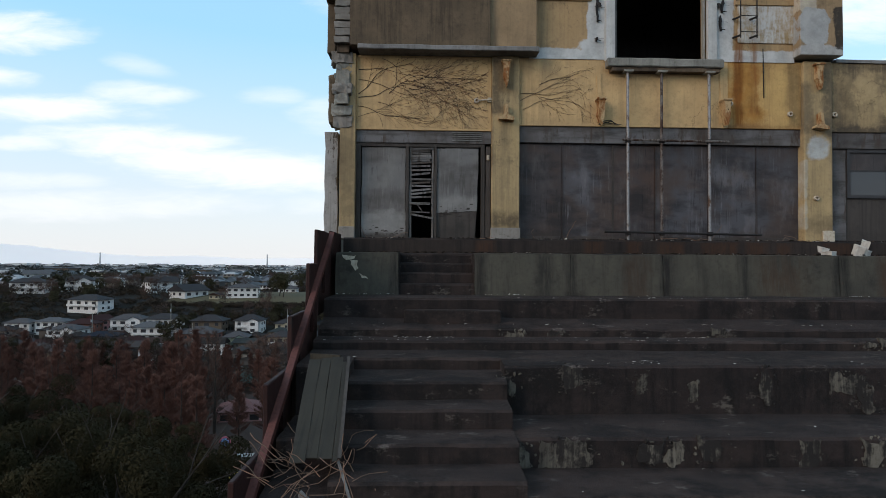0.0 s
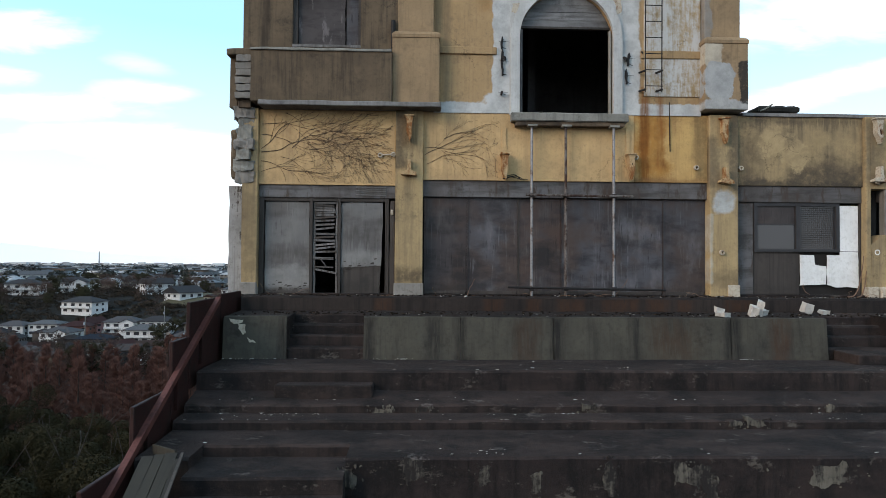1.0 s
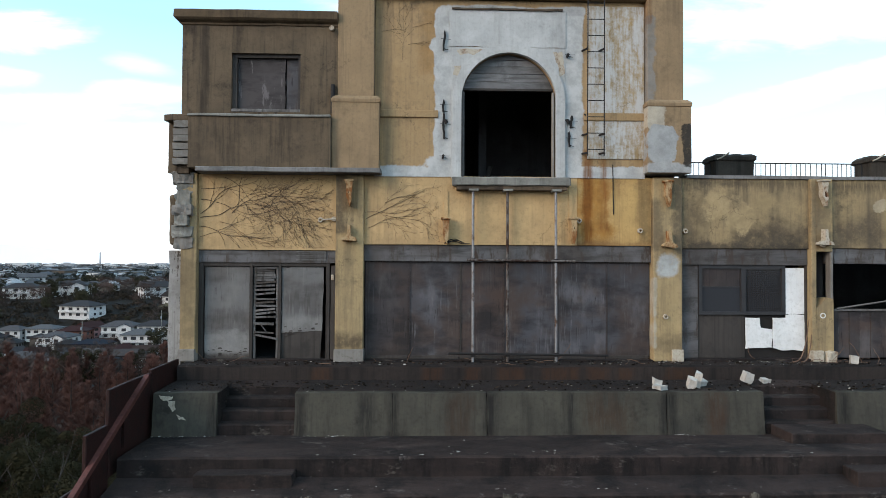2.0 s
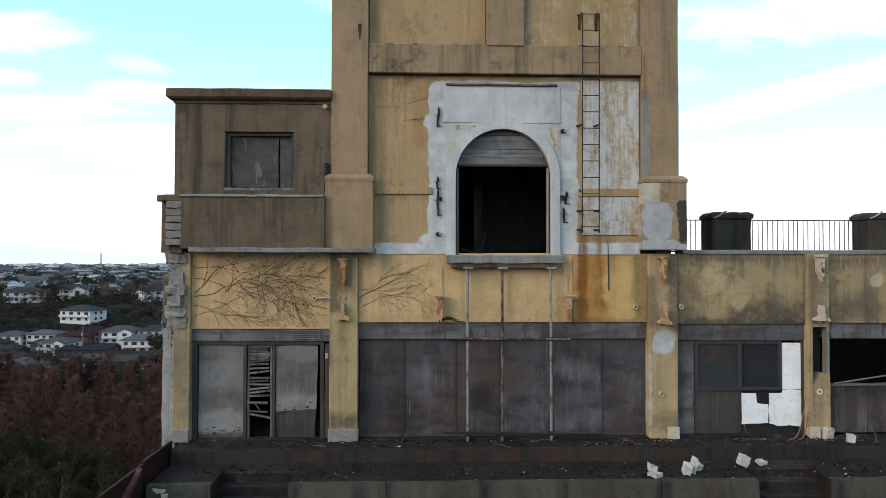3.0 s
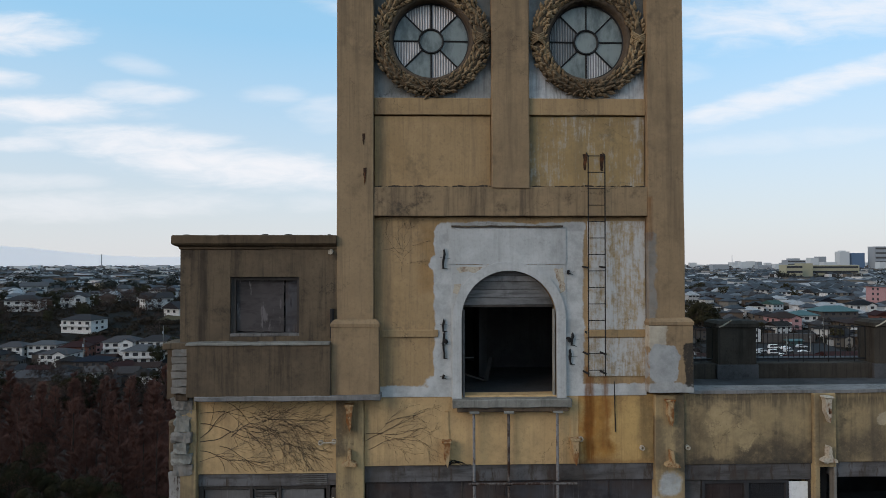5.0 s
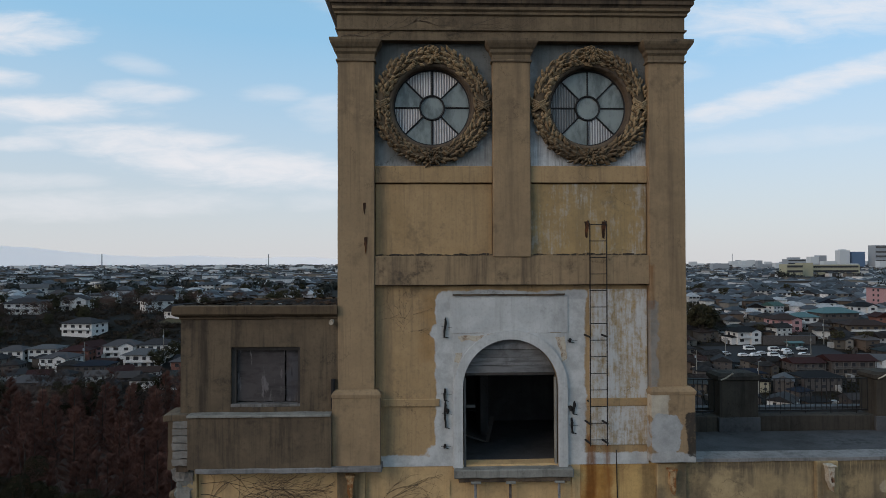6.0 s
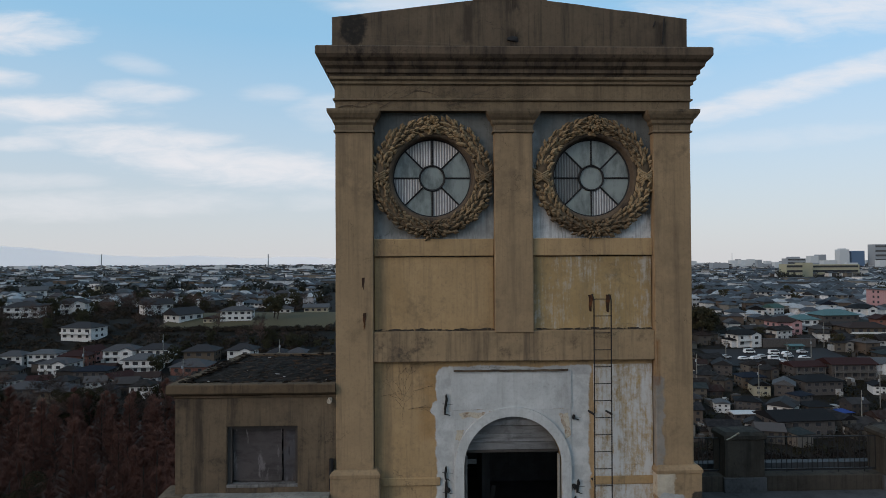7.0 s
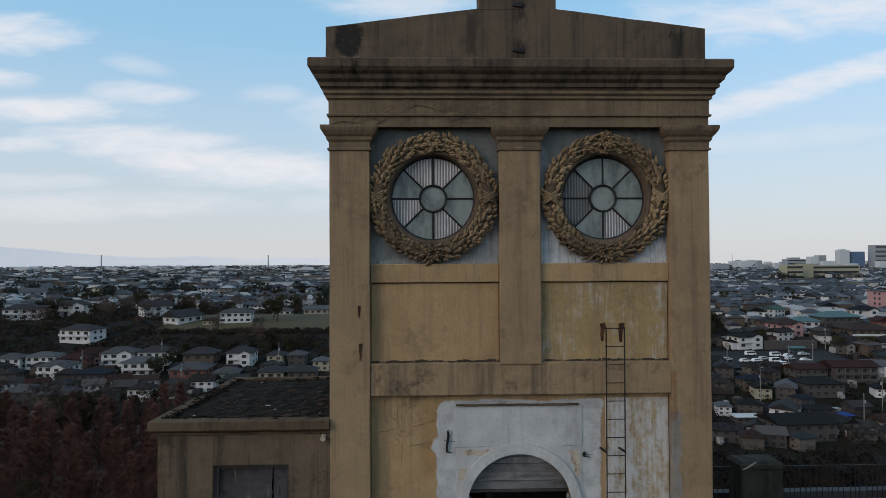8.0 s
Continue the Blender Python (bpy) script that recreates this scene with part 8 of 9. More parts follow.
M["evergreen"] = leaf_mat("evergreen_leaves", (0.030, 0.028, 0.016), (0.066, 0.060, 0.032))
M["garden_leaf"] = leaf_mat("garden_leaves", (0.014, 0.0125, 0.007), (0.036, 0.031, 0.016))
M["near_evergreen"] = leaf_mat("near_evergreen_leaves", (0.0215, 0.018, 0.0078), (0.034, 0.028, 0.012))
# greyer than the nearer evergreens, haze mixed into the colour
M["far_leaf"] = leaf_mat("far_hazed_leaves", (0.024, 0.026, 0.022), (0.044, 0.046, 0.040))
M["redbrown"] = leaf_mat("red_brown_twigs", (0.105, 0.050, 0.039), (0.175, 0.088, 0.068))
M["greybrown"] = leaf_mat("grey_brown_twigs", (0.075, 0.050, 0.042), (0.11, 0.075, 0.062))
M["bare"] = leaf_mat("bare_twigs", (0.018, 0.0145, 0.0125), (0.032, 0.025, 0.021))
M["bark"] = plain("bark", (0.045, 0.036, 0.03), 0.95, 0.4, True)


def limb(bm, p, way, length, r, depth, q, tips, bend=0.25, fork=3, side=5):
    n = 4
    for i in range(n):
        w2 = (way + Vector((q.uniform(-bend, bend), q.uniform(-bend, bend), q.uniform(-bend * 0.4, bend * 0.6)))).normalized()
        nx = p + w2 * length / n
        tube(bm, p, nx, r, r * 0.84, side)
        p, r, way = nx, r * 0.84, w2
        if depth and i >= 1:
            for _ in range(fork if i == n - 1 else 1):
                a = (way + Vector((q.uniform(-1, 1), q.uniform(-1, 1), q.uniform(-0.2, 0.7)))).normalized()
                limb(bm, p, a, length * q.uniform(0.5, 0.7), r * 0.6, depth - 1, q, tips, bend, fork, 4)
    tips.append((p, way))


def leafy_tree(name, height, spread, seed, label, leaves=5200, mat="evergreen", leaf_size=0.34, lumpy=46):
    """Evergreen: trunk, limbs and a lumpy crown of many small leaf blades."""
    q = random.Random(seed)
    ob = thing(name, (0, 0, 0), label, "tree", "trees below the stand")
    bm = bmesh.new()
    tips = []
    limb(bm, Vector((0, 0, -1)), Vector((0, 0, 1)), height * 0.6, height * 0.03, 2, q, tips, 0.2, 3, 8)
    part("trunk", bm, "bark", ob)
    v, f = [], []
    lumps = []
    for i in range(lumpy):
        t, u = q.uniform(0, 6.283), q.random() ** 0.5
        zz = q.uniform(0.38, 0.95)
        rad = spread * math.sin(math.pi * min(1, 0.22 + 0.78 * (1 - (zz - 0.38) / 0.62) * 0.62 + 0.1)) * u
        lumps.append((Vector((rad * math.cos(t), rad * math.sin(t), height * zz)), q.uniform(0.16, 0.27) * spread * (46 / lumpy) ** 0.9))
    for i in range(leaves):
        c, r = q.choice(lumps)
        way = Vector((q.gauss(0, 1), q.gauss(0, 1), q.gauss(0.25, 1))).normalized()
        p = c + way * r * q.uniform(0.88, 1.05)
        a = way.orthogonal().normalized()
        a.rotate(Matrix.Rotation(q.uniform(0, 6.28), 3, way))
        b = way.cross(a)
        s = leaf_size * q.uniform(0.6, 1.3)
        n = len(v)
        v.extend(((p - a * s), (p + b * s * 0.5 + way * s * 0.3), (p + a * s), (p - b * s * 0.5 + way * s * 0.25)))
        f.append((n, n + 1, n + 2, n + 3))
    me = bpy.data.meshes.new("crown")
    me.from_pydata(v, [], f)
    me.materials.append(M[mat])
    cr = new("crown", me)
    cr.parent = ob
    return ob


def twig_tree(name, height, spread, seed, label, mat, conic, twigs=2600):
    """Leafless or needle-bare tree: trunk, limbs and a haze of fine upswept twigs."""
    q = random.Random(seed)
    ob = thing(name, (0, 0, 0), label, "tree", "bare trees")
    bm = bmesh.new()
    if conic:
        tube(bm, (0, 0, -1), (0.1, 0, height), height * 0.017, 0.03, 8)
        v, f = [], []
        for i in range(70):
            zz = height * (0.12 + 0.85 * i / 70)
            t = q.uniform(0, 6.28)
            ln = spread * (1.02 - zz / height) * q.uniform(0.75, 1.15) + 0.35
            w = Vector((math.cos(t), math.sin(t), 0.55)).normalized()
            tube(bm, (0, 0, zz), Vector((0, 0, zz)) + w * ln, 0.035, 0.012, 3)
            for j in range(twigs // 70):
                fr = q.random() ** 0.7
                p = Vector((0, 0, zz)) + w * ln * fr
                w2 = (w * 0.5 + Vector((q.uniform(-0.7, 0.7), q.uniform(-0.7, 0.7), q.uniform(0.1, 1.3)))).normalized()
                e = p + w2 * q.uniform(0.4, 1.1)
                sd = w2.orthogonal().normalized() * q.uniform(0.007, 0.02)
                sd.rotate(Matrix.Rotation(q.uniform(0, 6.28), 3, w2))
                n = len(v)
                v.extend((p - sd, p + sd, e + sd * 0.6, e - sd * 0.6))
                f.append((n, n + 1, n + 2, n + 3))
    else:
        tips = []
        limb(bm, Vector((0, 0, -1)), Vector((0, 0, 1)), height * 0.55, height * 0.022, 3, q, tips, 0.22, 3, 6)
        v, f = [], []
        for p, w in tips:
            for j in range(max(3, twigs // max(1, len(tips)))):
                w2 = (w + Vector((q.uniform(-1, 1), q.uniform(-1, 1), q.uniform(-0.3, 0.9)))).normalized()
                e = p + w2 * q.uniform(0.5, 1.3)
                sd = w2.orthogonal().normalized() * q.uniform(0.008, 0.02)
                n = len(v)
                v.extend((p - sd, p + sd, e + sd * 0.5, e - sd * 0.5))
                f.append((n, n + 1, n + 2, n + 3))
    part("trunk", bm, "bark", ob)
    me = bpy.data.meshes.new("crown")
    me.from_pydata(v, [], f)
    me.materials.append(M[mat])
    cr = new("crown", me)
    cr.parent = ob
    return ob


def scatter(protos, spots, seed):
    q = random.Random(seed)
    for i, (x, y, s) in enumerate(spots):
        j = i % len(protos)
        m = pose(x, y, gz(x, y) - 0.3, 0, 0, q.uniform(0, 360))
        s *= q.uniform(0.9, 1.1)
        if i < len(protos):
            ob = protos[j]
            ob.matrix_basis = m
        else:
            ob = copy_thing(protos[j], m)
        ob.scale = (s, s, s * q.uniform(0.95, 1.08))


greens = [leafy_tree("evergreen_tree", 17.3, 6.6, 11 + i, "dense dark evergreen tree with a rounded crown", 56000, "near_evergreen", 0.105, 60) for i in range(3)]
scatter(greens, [(-20, 25, 0.98), (-28, 21, 1.04), (-27, 34, 1.02), (-37, 29, 1.05), (-35, 42, 1.0), (-46, 38, 1.05), (-41, 19, 1.0), (-52, 28, 1.05), (-37, 54, 0.9), (-57, 45, 1.0), (-29, 50, 0.82), (-21, 38, 0.8), (-48, 55, 0.95), (-66, 52, 1.0)], 1)
reds = [twig_tree("dawn_redwood", 16, 3.6, 21 + i, "tall conical dawn redwood, leafless and red-brown", "redbrown", True, 9500) for i in range(3)]
spots = []
q = random.Random(31)
for i in range(420):
    y = q.uniform(62, 124)
    x = q.uniform(-0.88, -0.37) * (y + 13)
    if all((x - a) ** 2 + (y - b) ** 2 > 15 for a, b, _ in spots) and len(spots) < 112:
        spots.append((x, y, q.uniform(0.66, 0.92)))
for i in range(200):                # thinner towards the park path
    y = q.uniform(88, 128)
    x = q.uniform(-0.37, -0.25) * (y + 13)
    if len(spots) < 140 and all((x - a) ** 2 + (y - b) ** 2 > 22 for a, b, _ in spots) and (x + 36) ** 2 + (y - 103) ** 2 > 90:
        spots.append((x, y, q.uniform(0.6, 0.82)))
scatter(reds, spots, 2)
slender = [twig_tree("slender_bare_tree", 19, 2.4, 27 + i, "tall slender bare tree with upright grey-brown twigs", "greybrown", True, 3400) for i in range(2)]
scatter(slender, [(-37, 92, 1.0), (-40, 97, 0.92), (-66, 100, 0.86), (-88, 104, 0.9)], 7)
scatter([copy_thing(greens[0], pose(0, 0, 0))], [(-74, 122, 0.72)], 8)
scatter([copy_thing(greens[1], pose(0, 0, 0))], [(-92, 120, 0.78)], 9)
scatter([copy_thing(greens[2], pose(0, 0, 0))], [(-106, 116, 0.8)], 10)
scatter([copy_thing(greens[0], pose(0, 0, 0))], [(-60, 126, 0.68)], 11)
bares = [twig_tree("bare_tree", 13, 4, 41 + i, "leafless grey-brown deciduous tree", "bare", False, 3000) for i in range(3)]
spots = []
for i in range(700):
    if len(spots) > 120:
        break
    side = q.random()
    if side < 0.5:
        y = q.uniform(62, 106)
        x = q.uniform(0.42, 0.86) * (y + 13)
    elif side < 0.6:
        y = q.uniform(118, 145)
        x = q.uniform(-0.84, -0.18) * (y + 13)
    else:
        y = q.uniform(206, 330)
        x = q.uniform(-0.84, -0.18) * (y + 13)
        if -160 < x < -110 and y < 240:
            continue
    if (-114 < x < -36 and 238 < y < 286) or any((x - a) ** 2 + (y - b) ** 2 < 70 for a, b in placed) or any((x - a) ** 2 + (y - b) ** 2 < 30 for a, b, _ in spots):
        continue
    spots.append((x, y, q.uniform(0.75, 1.1)))
scatter(bares, [(x, y, s2) for x, y, s2 in spots if x > 0], 3)
left_bares = [twig_tree("bare_tree", 13, 4, 45 + i, "leafless tree with a haze of red-grey twigs", "greybrown", False, 3600) for i in range(2)]
scatter(left_bares, [(x, y, s2 * (0.62 if y > 200 else 0.9)) for x, y, s2 in spots if x < 0], 5)
smalls = [leafy_tree("round_evergreen", 9, 3.4, 51 + i, "dark evergreen garden tree among the houses", 1600, leaf_size=0.3) for i in range(3)]
spots = [(-64.5, 262.8, 1.45), (-67.3, 265.9, 1.3), (-57.2, 216.1, 0.7), (-45.5, 218.5, 0.7), (-39.1, 219.0, 0.7), (-30.8, 221.2, 0.7), (-56.3, 227.8, 0.7), (127.0, 257.5, 1.6), (131.5, 262.0, 1.6), (123.5, 262.0, 1.7), (128.5, 266.0, 1.7), (105, 246, 1.2), (176.5, 240.5, 0.8), (187, 238, 0.9), (-74.2, 222, 0.6), (-64.8, 224, 0.6), (-54.5, 223, 0.6), (-45.4, 226, 0.6), (-33.9, 221, 0.6), (-25.1, 225, 0.6), (-88.0, 228, 0.6), (-99.4, 226, 0.65), (-112.6, 226, 0.5), (-80.8, 224, 0.6)]
for i in range(900):
    if len(spots) > 124:
        break
    y = q.uniform(165, 430) if q.random() < 0.4 else q.uniform(206, 430)
    x = q.uniform(-0.82, 0.86) * (y + 14)
    if -0.17 * y < x < 0.39 * y or any((x - a) ** 2 + (y - b) ** 2 < 64 for a, b in placed):
        continue
    if (x > 0 and q.random() < 0.35) or (x < 0 and 232 < y < 300 and q.random() < 0.5) or (-114 < x < -36 and 230 < y < 286) or (-160 < x < -110 and 205 < y < 240) or (116 < x < 174 and 216 < y < 250):
        continue
    spots.append((x, y, q.uniform(0.6, 1.3)))
scatter(smalls, [(x, y, s2 * (0.72 if x < 0 and y > 200 and i > 1 else 1.0)) for i, (x, y, s2) in enumerate(spots)], 4)

# far woods: clumps of blades, too far to tell apart
v, f = [], []
q = random.Random(61)
for i in range(1150):
    y = 420 * math.exp(q.random() * 2.2)
    x = q.uniform(-0.82, 0.88) * y
    if -0.15 * y < x < 0.38 * y or (x > 0 and q.random() < 0.45):
        continue
    rad, h = q.uniform(3, 7), q.uniform(6, 12)
    for j in range(110 if y < 900 else 50):
        way = Vector((q.gauss(0, 1), q.gauss(0, 1), q.gauss(0.2, 0.8))).normalized()
        p = Vector((x, y, gz(x, y))) + Vector((way.x * rad, way.y * rad, h * 0.5 + way.z * h * 0.5)) * q.uniform(0.6, 1.1)
        a = way.orthogonal().normalized() * rad * 0.2
        b = way.cross(a).normalized() * rad * 0.17
        n = len(v)
        v.extend((p - a, p + b, p + a, p - b))
        f.append((n, n + 1, n + 2, n + 3))
me = bpy.data.meshes.new("crowns")
me.from_pydata(v, [], f)
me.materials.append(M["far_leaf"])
woods = thing("far_woods", (0, 0, 0), "dark far clumps of trees among the houses", "woods", kind="stuff")
o2 = new("crowns", me)
o2.parent = woods


def scrub(name, label, mat, spots, blades, seed):
    """Low bushes, uncounted, as clumps of small blades joined in one sheet."""
    q = random.Random(seed)
    v, f = [], []
    for x, y, rad, h in spots:
        z = gz(x, y)
        for j in range(blades):
            way = Vector((q.gauss(0, 1), q.gauss(0, 1), abs(q.gauss(0.1, 0.8)))).normalized()
            p = Vector((x + way.x * rad, y + way.y * rad, z + way.z * h)) * 1.0
            p += Vector((q.uniform(-1, 1), q.uniform(-1, 1), q.uniform(-0.5, 0.5))) * rad * 0.3
            a = way.orthogonal().normalized()
            a.rotate(Matrix.Rotation(q.uniform(0, 6.28), 3, way))
            s = rad * q.uniform(0.14, 0.3)
            b = way.cross(a) * s * 0.7
            a = a * s
            n = len(v)
            v.extend((p - a, p + b + way * s * 0.3, p + a, p - b))
            f.append((n, n + 1, n + 2, n + 3))
    me = bpy.data.meshes.new("bushes")
    me.from_pydata(v, [], f)
    me.materials.append(M[mat])
    ob = thing(name, (0, 0, 0), label, "bushes", kind="stuff")
    o2 = new("bushes", me)
    o2.parent = ob


M["brown_scrub"] = leaf_mat("brown_scrub_twigs", (0.024, 0.0185, 0.0135), (0.052, 0.038, 0.026))
M["dark_scrub"] = leaf_mat("dark_scrub_twigs", (0.0045, 0.0035, 0.0033), (0.0115, 0.0085, 0.0075))
q = random.Random(71)
slope, gardens, verge = [], [], []
for i in range(9000):
    y = q.uniform(200, 420)
    x = q.uniform(-0.84, -0.15) * (y + 13)
    if (-114 < x < -36 and 240 < y < 286) or any((x - a) ** 2 + (y - b) ** 2 < (r + 2.5) ** 2 for a, b, r in taken):
        continue
    if len(slope) < 1900:
        slope.append((x, y, q.uniform(0.8, 2.2), q.uniform(0.6, 1.6 if y < 262 else 2.6)))
for i in range(9000):
    y = q.uniform(140, 420)
    x = q.uniform(0.38, 0.88) * (y + 13) if i % 4 else q.uniform(-0.84, -0.15) * q.uniform(160, 205)
    if (116 < x < 174 and 216 < y < 247) or (x < 0 and y > 205) or any((x - a) ** 2 + (y - b) ** 2 < (r + 0.3) ** 2 for a, b, r in taken):
        continue
    if len(gardens) < 2600:
        gardens.append((x, y, q.uniform(0.5, 1.6), q.uniform(0.6, 2.6)))
for i in range(700):
    y = q.uniform(60, 140)
    verge.append((q.uniform(0.38, 0.88) * (y + 13), y, q.uniform(1.0, 2.6), q.uniform(1.0, 3.4)))
for i in range(260):                # rough hedge along the field's foot
    x = q.uniform(-116, -30)
    slope.append((x, 245.5 + q.uniform(-2.5, 1.5), q.uniform(0.7, 1.7), q.uniform(0.8, 2.0)))
scrub("hillside_scrub", "brown winter scrub on the hillside", "brown_scrub", slope, 46, 1)
scrub("garden_bushes", "dark garden bushes and hedges between the houses", "garden_leaf", gardens, 22, 2)
scrub("valley_scrub", "leafless dark scrub in the valley", "dark_scrub", verge, 60, 3)

# sheds, carports and yard walls between the houses
v, f, count = [], [], 0
q = random.Random(73)
for i in range(6000):
    y = q.uniform(150, 430)
    x = q.uniform(0.38, 0.88) * (y + 13) if i % 4 else q.uniform(-0.84, -0.15) * q.uniform(170, 205)
    if (116 < x < 174 and 214 < y < 247) or (x < 0 and y > 205) or any((x - a) ** 2 + (y - b) ** 2 < (r + 0.2) ** 2 for a, b, r in taken):
        continue
    count += 1
    if count > 520:
        break
    z, t = gz(x, y), q.choice((0, 1.57)) + q.uniform(-0.2, 0.2)
    w, d, h = q.uniform(1.0, 3.2), q.choice((0.2, 1.2, 1.8)), q.uniform(0.9, 2.2)
    c, s = math.cos(t), math.sin(t)
    n = len(v)
    for pz in (-0.8, h):
        v.extend((x + px * c - py * s, y + px * s + py * c, z + pz) for px, py in ((-w / 2, -d / 2), (w / 2, -d / 2), (w / 2, d / 2), (-w / 2, d / 2)))
    f.extend([(n, n + 1, n + 5, n + 4), (n + 1, n + 2, n + 6, n + 5), (n + 2, n + 3, n + 7, n + 6), (n + 3, n, n + 4, n + 7), (n + 4, n + 5, n + 6, n + 7)])
me = bpy.data.meshes.new("yard_walls")
me.from_pydata(v, [], f)
me.materials.append(M["yard_wall"])
yards = thing("yard_walls", (0, 0, 0), "small sheds and low yard walls between the houses", "walls", kind="stuff")
o2 = new("sheds", me)
o2.parent = yards


# ---- landmarks on the skyline ----
def tower_block(name, x, y, w, d, z0, z1, wall, label, floors=0, crown=0.0):
    ob = thing(name, (x, y, z0), label, "building", "skyline buildings")
    bm = boxed(x - w / 2, x + w / 2, y - d / 2, y + d / 2, z0, z1)
    if crown:
        box(bm, x - w * 0.3, x + w * 0.25, y - d * 0.3, y + d * 0.3, z1, z1 + crown)
    part("wall", bm, wall, ob)
    for i in range(floors):
        zz0 = z0 + (z1 - z0) * (i + 0.35) / floors
        part("window_band", boxed(x - w / 2 + w * 0.03, x + w / 2 - w * 0.03, y - d / 2 - 0.4, y - d / 2 + 0.2, zz0, zz0 + (z1 - z0) / floors * 0.42), "glass", ob)
    return ob


def ground_ray(px, depth):
    """x of a skyline landmark from its tangent and its distance."""
    return 1.9 + px * (depth + 12.5)


M["sky_grey"] = plain("tower_grey", (0.27, 0.29, 0.31), 0.5, 0.1)
M["sky_blue"] = plain("tower_blue", (0.09, 0.145, 0.235), 0.3, 0.1)
M["sky_pale"] = plain("tower_pale", (0.50, 0.52, 0.53), 0.5, 0.1)
M["school"] = plain("school_cream", (0.34, 0.32, 0.22), 0.7, 0.12)
tower_block("office_tower", ground_ray(0.6969, 2400), 2400, 40, 30, -30, 42, "sky_pale", "pale slim tower on the skyline", 0, 4)
tower_block("office_tower", ground_ray(0.7201, 2400), 2400, 52, 30, -30, 36, "sky_blue", "blue glass tower on the skyline")
tower_block("office_tower", ground_ray(0.7655, 2400), 2400, 90, 40, -30, 62, "sky_grey", "broad grey tower on the skyline", 5)
tower_block("office_tower", ground_ray(0.6594, 2400), 2400, 30, 30, -30, 22, "sky_grey", "plain grey tower on the skyline")
tower_block("office_tower", ground_ray(0.646, 2400), 2400, 32, 30, -30, 17, "sky_pale", "pale tower on the skyline")
tower_block("office_tower", ground_ray(0.6143, 1800), 1800, 56, 30, -30, 8, "sky_grey", "wide grey block with a roof hut", 4, 5)
tower_block("school", ground_ray(0.6095, 900), 900, 25, 20, -29, 0.5, "school", "cream four-storey school block", 4)
tower_block("school", ground_ray(0.6786, 930), 930, 76, 20, -29, -0.5, "school", "long cream school block with window bands", 4)
tower_block("school", ground_ray(0.6316, 916), 916, 16, 20, -29, 2.5, "school", "cream stair tower of the school", 0)
q = random.Random(91)
for i in range(70):
    y = q.uniform(1500, 3600)
    tx = q.uniform(0.44, 0.84) if i % 3 else q.uniform(-0.70, -0.12)
    hgt = q.uniform(4, 22) if tx > 0 else q.uniform(2, 12)
    tower_block("far_block", ground_ray(tx, y), y, q.uniform(18, 60), 20, -30, -30 + hgt + 12, q.choice(("sky_grey", "sky_pale", "sky_pale")), "pale far block on the skyline")
for tx, top in ((-0.5228, 44), (-0.2556, 40)):
    ob = thing("chimney_mast", (ground_ray(tx, 3000), 3000, -28), "tall thin chimney on the horizon", "chimney", "skyline chimneys")
    part("shaft", tube(bmesh.new(), (ground_ray(tx, 3000), 3000, -28), (ground_ray(tx, 3000), 3000, top), 3.4, 2.2, 10), "sky_grey", ob)
ob = thing("radio_mast", (ground_ray(0.5101, 2600), 2600, -28), "thin radio mast on the skyline", "mast")
part("shaft", tube(bmesh.new(), (ground_ray(0.5101, 2600), 2600, -28), (ground_ray(0.5101, 2600), 2600, 32), 2.0, 1.0, 8), "sky_pale", ob)

# far ridge, its haze painted as a pale colour with some glow
k = Nodes("painted_haze_ridge")
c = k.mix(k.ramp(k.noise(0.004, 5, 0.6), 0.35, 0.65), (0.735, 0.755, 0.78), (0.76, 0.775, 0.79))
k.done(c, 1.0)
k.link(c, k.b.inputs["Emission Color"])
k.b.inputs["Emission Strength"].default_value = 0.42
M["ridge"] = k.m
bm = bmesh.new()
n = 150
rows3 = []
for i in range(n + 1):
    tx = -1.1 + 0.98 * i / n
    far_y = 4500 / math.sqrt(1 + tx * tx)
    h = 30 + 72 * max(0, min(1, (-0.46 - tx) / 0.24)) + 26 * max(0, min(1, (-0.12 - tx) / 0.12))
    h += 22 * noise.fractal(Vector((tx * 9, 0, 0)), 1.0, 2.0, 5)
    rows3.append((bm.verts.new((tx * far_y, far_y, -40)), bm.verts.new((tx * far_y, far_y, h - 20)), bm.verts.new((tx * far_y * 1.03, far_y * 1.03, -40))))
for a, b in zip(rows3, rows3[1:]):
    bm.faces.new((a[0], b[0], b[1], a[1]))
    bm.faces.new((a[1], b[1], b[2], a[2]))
tagged(part("backdrop", bm, "ridge"), "far mountain ridge, haze painted as pale glowing colour", "mountains", kind="structure")

# ---- cars in the car park, poles, park things ----
M["car_white"] = plain("car_white", (0.72, 0.72, 0.72), 0.3, 0.05, True)
M["car_grey"] = plain("car_silver", (0.42, 0.43, 0.44), 0.3, 0.05, True)
M["tyre"] = plain("tyre", (0.02, 0.02, 0.02), 0.8, 0.1, True)


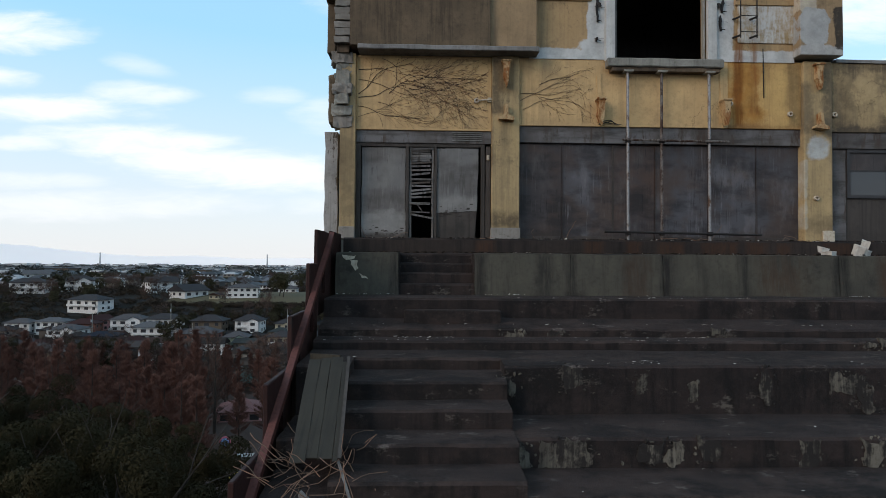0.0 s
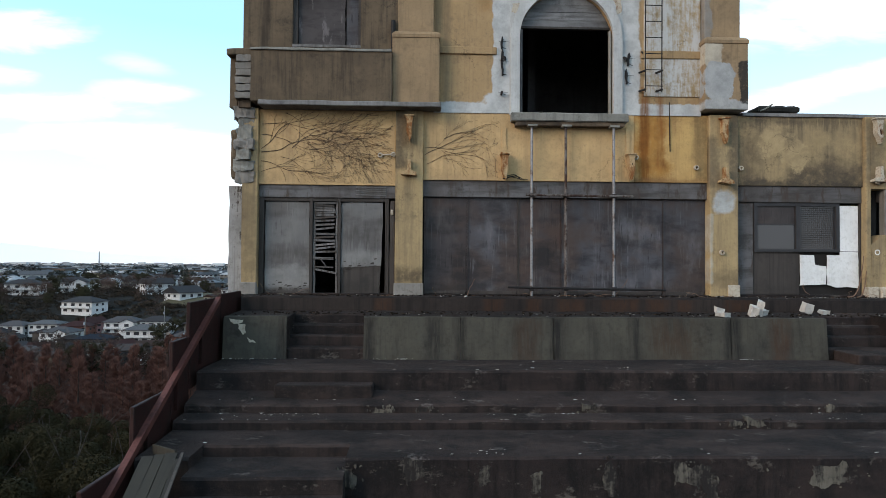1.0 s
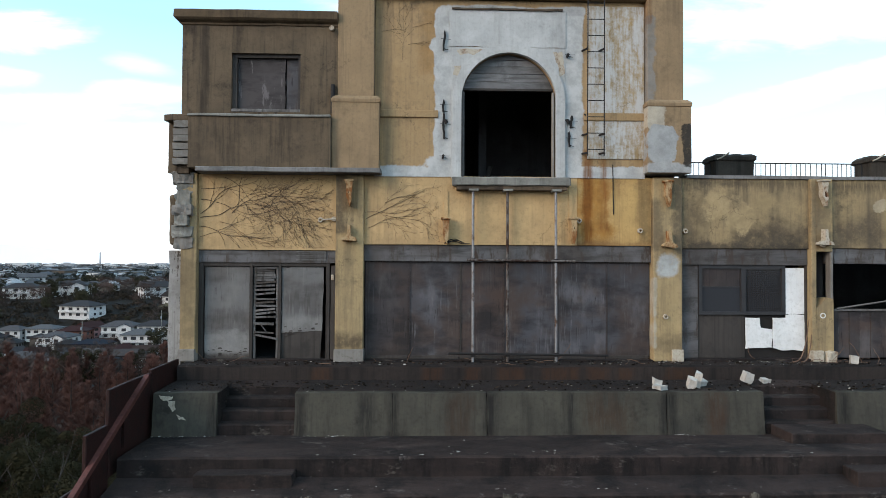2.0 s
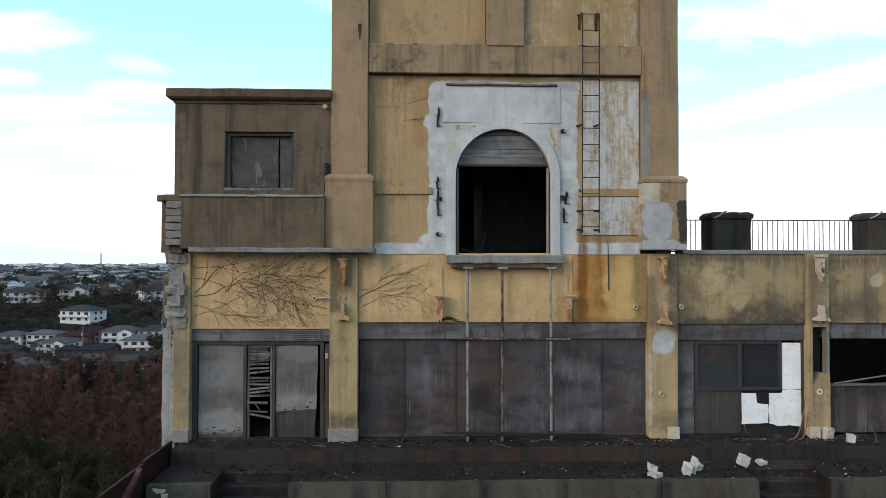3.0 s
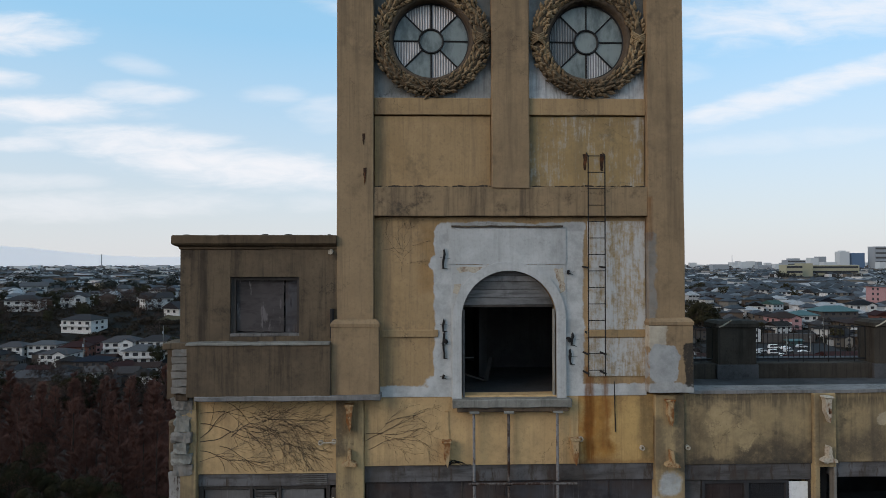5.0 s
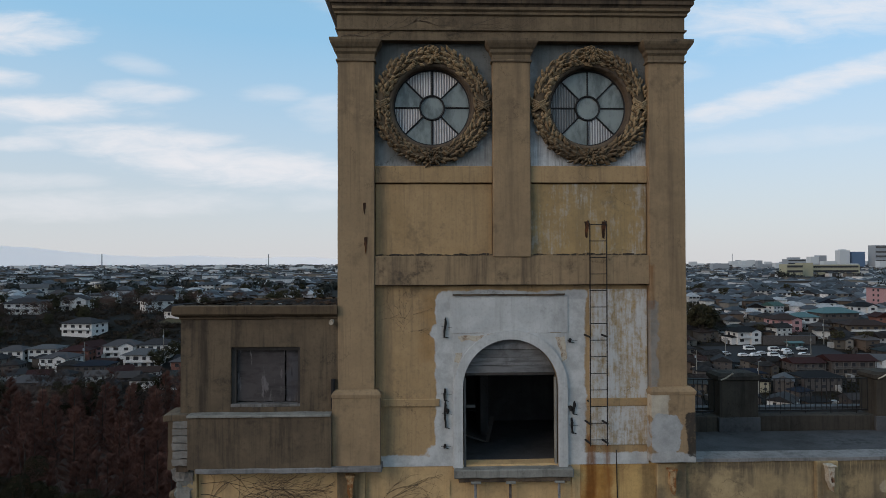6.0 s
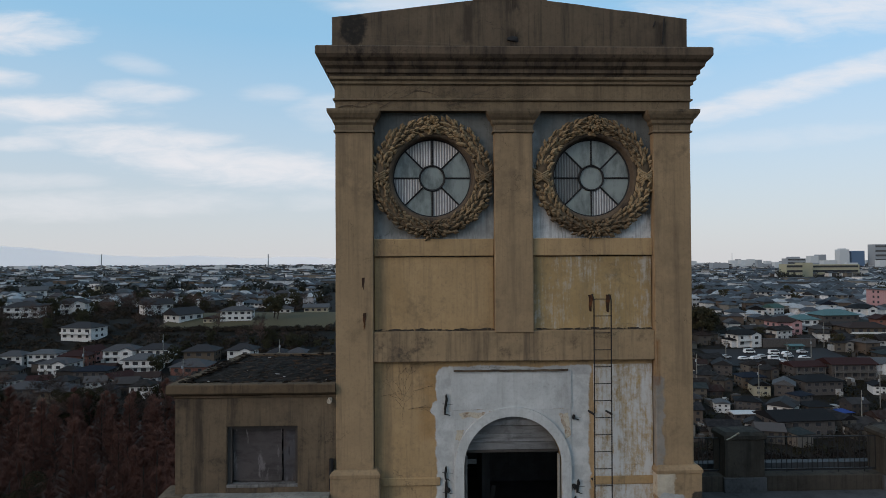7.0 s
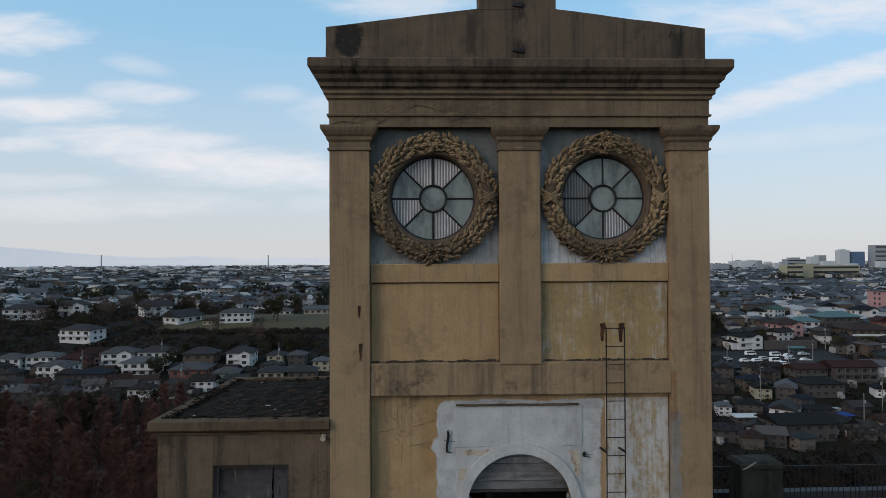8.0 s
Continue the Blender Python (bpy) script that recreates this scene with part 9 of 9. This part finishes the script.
def car(mat, label, van):
    ob = thing("car", (0, 0, 0), label, "car", "parked cars")
    top = 1.85 if van else 1.42
    bm = bmesh.new()
    prism(bm, [(-2.2, 0.35), (2.2, 0.35), (2.2, 0.85), (1.3 if not van else 1.9, 0.95), (0.7 if not van else 1.5, top), (-1.5 if not van else -2.0, top), (-2.15, 0.95)], -0.82, 0.82)
    bmesh.ops.bevel(bm, geom=bm.edges[:], offset=0.07, segments=2, affect="EDGES")
    part("body", bm, mat, ob)
    bm = bmesh.new()
    prism(bm, [(1.15 if not van else 1.75, 1.0), (0.66 if not van else 1.42, top - 0.1), (-1.4 if not van else -1.9, top - 0.1), (-1.95, 1.0)], -0.835, 0.835)
    part("window", bm, "glass", ob)
    for x in (-1.4, 1.35):
        for y in (-0.75, 0.75):
            part("wheel", tube(bmesh.new(), (x, y - 0.1, 0.32), (x, y + 0.1, 0.32), 0.32, sides=16), "tyre", ob)
    return ob


c1, c2, c3 = car("car_white", "white parked saloon car on asphalt", False), car("car_white", "white parked van on asphalt", True), car("car_grey", "silver parked car on asphalt", False)
spots = [(128.8, 227.2, c1), (133.6, 227.4, c1), (145.4, 234.7, c2), (150.0, 233.6, c1), (140.8, 226.9, c2), (141.9, 222.9, c1), (137.8, 229.9, c3), (136.0, 236.5, c2), (148.4, 229.6, c3), (157.9, 235.8, c3), (153.4, 227.3, c1), (122.6, 229.5, c3)]
seen = set()
for i, (x, y, proto) in enumerate(spots):
    m = pose(x, y, gz(x, y) + 0.36, 0, 0, (8, 14, 2, 20, 5)[i % 5])
    if proto not in seen:
        proto.matrix_basis = m
        seen.add(proto)
    else:
        copy_thing(proto, m)


def utility_pole():
    ob = thing("utility_pole", (0, 0, 0), "grey concrete utility pole with cross arms", "utility pole", "utility poles")
    part("mast", tube(bmesh.new(), (0, 0, -0.5), (0, 0, 11), 0.17, 0.10, 8), "old", ob)
    for z in (9.6, 10.4):
        part("cross_arm", boxed(-0.9, 0.9, -0.05, 0.05, z, z + 0.1), "iron", ob)
    part("transformer", tube(bmesh.new(), (0.3, 0, 8.2), (0.3, 0, 9.0), 0.24), "sky_grey", ob)
    return ob


pole0 = utility_pole()
for i, (x, y) in enumerate(((116.4, 216.8), (137.7, 212.7), (152.1, 220.8), (110.4, 183.1), (144.6, 175.0), (96.8, 198.4), (173.6, 245.4), (-70.2, 170.5), (-108.1, 186.6), (-89.5, 202.2), (-47.5, 194.6), (176.5, 190.9), (127.3, 159.4))):
    m = pose(x, y, gz(x, y), 0, 0, 30 * i)
    if i == 0:
        pole0.matrix_basis = m
    else:
        copy_thing(pole0, m)

# play things on the park lawn far below
M["p_blue"] = plain("play_blue", (0.16, 0.30, 0.55), 0.5, 0.1)
M["p_red"] = plain("play_red", (0.45, 0.10, 0.14), 0.5, 0.1)
M["p_yellow"] = plain("play_yellow", (0.60, 0.48, 0.05), 0.5, 0.1)
dome = thing("play_dome", (-32.5, 83.5, gz(-32, 83) + 0.4), "blue and red playground dome on a post", "playground")
bm = bmesh.new()
ring(bm, -32.5, gz(-32, 83) + 1.3, [(0.02, 82.7), (0.35, 82.8), (0.6, 83.1), (0.7, 83.5)], 20)
part("shell", bm, "p_blue", dome)
part("rim", ring(bmesh.new(), -32.5, gz(-32, 83) + 1.3, [(0.68, 83.4), (0.85, 83.5), (0.85, 83.8), (0.68, 83.8)], 20), "p_red", dome)
part("post", tube(bmesh.new(), (-31.8, 83.6, gz(-32, 83)), (-31.8, 83.6, gz(-32, 83) + 1.2), 0.12), "tyre", dome)
slide = thing("play_slide", (-26, 70, gz(-26, 70) + 0.4), "small yellow playground slide on the lawn", "playground")
bm = bmesh.new()
prism(bm, [(-27.6, gz(-26, 70) + 0.5), (-26.2, gz(-26, 70) + 1.5), (-25.4, gz(-26, 70) + 1.5), (-25.4, gz(-26, 70) + 1.3), (-26.2, gz(-26, 70) + 1.3), (-27.6, gz(-26, 70) + 0.35)], 69.7, 70.3)
part("chute", bm, "p_yellow", slide)
for x in (-26.1, -25.5):
    part("leg", tube(bmesh.new(), (x, 70, gz(-26, 70)), (x, 70, gz(-26, 70) + 1.35), 0.06), "p_yellow", slide)
bench = thing("park_bench", (-27.5, 78, gz(-27, 78) + 0.4), "white slatted park bench on the lawn", "bench")
for i in range(4):
    part("slat", boxed(-29, -26, 77.8 + 0.2 * i, 77.92 + 0.2 * i, gz(-27, 78) + 0.8 + 0.1 * i, gz(-27, 78) + 0.86 + 0.1 * i), "w_white", bench)
for x in (-28.8, -26.2):
    part("leg", boxed(x - 0.05, x + 0.05, 77.8, 78.5, gz(-27, 78) + 0.3, gz(-27, 78) + 0.8), "iron", bench)

ob = thing("retaining_wall", (158, 246, gz(158, 246)), "grey concrete retaining wall behind the car park", "wall", kind="structure")
part("wall", boxed(147.5, 170.5, 246.2, 246.8, -31, -24.6), "w_grey", ob)
part("coping", boxed(147.3, 170.7, 246.1, 246.9, -24.6, -24.4), "r_light", ob)
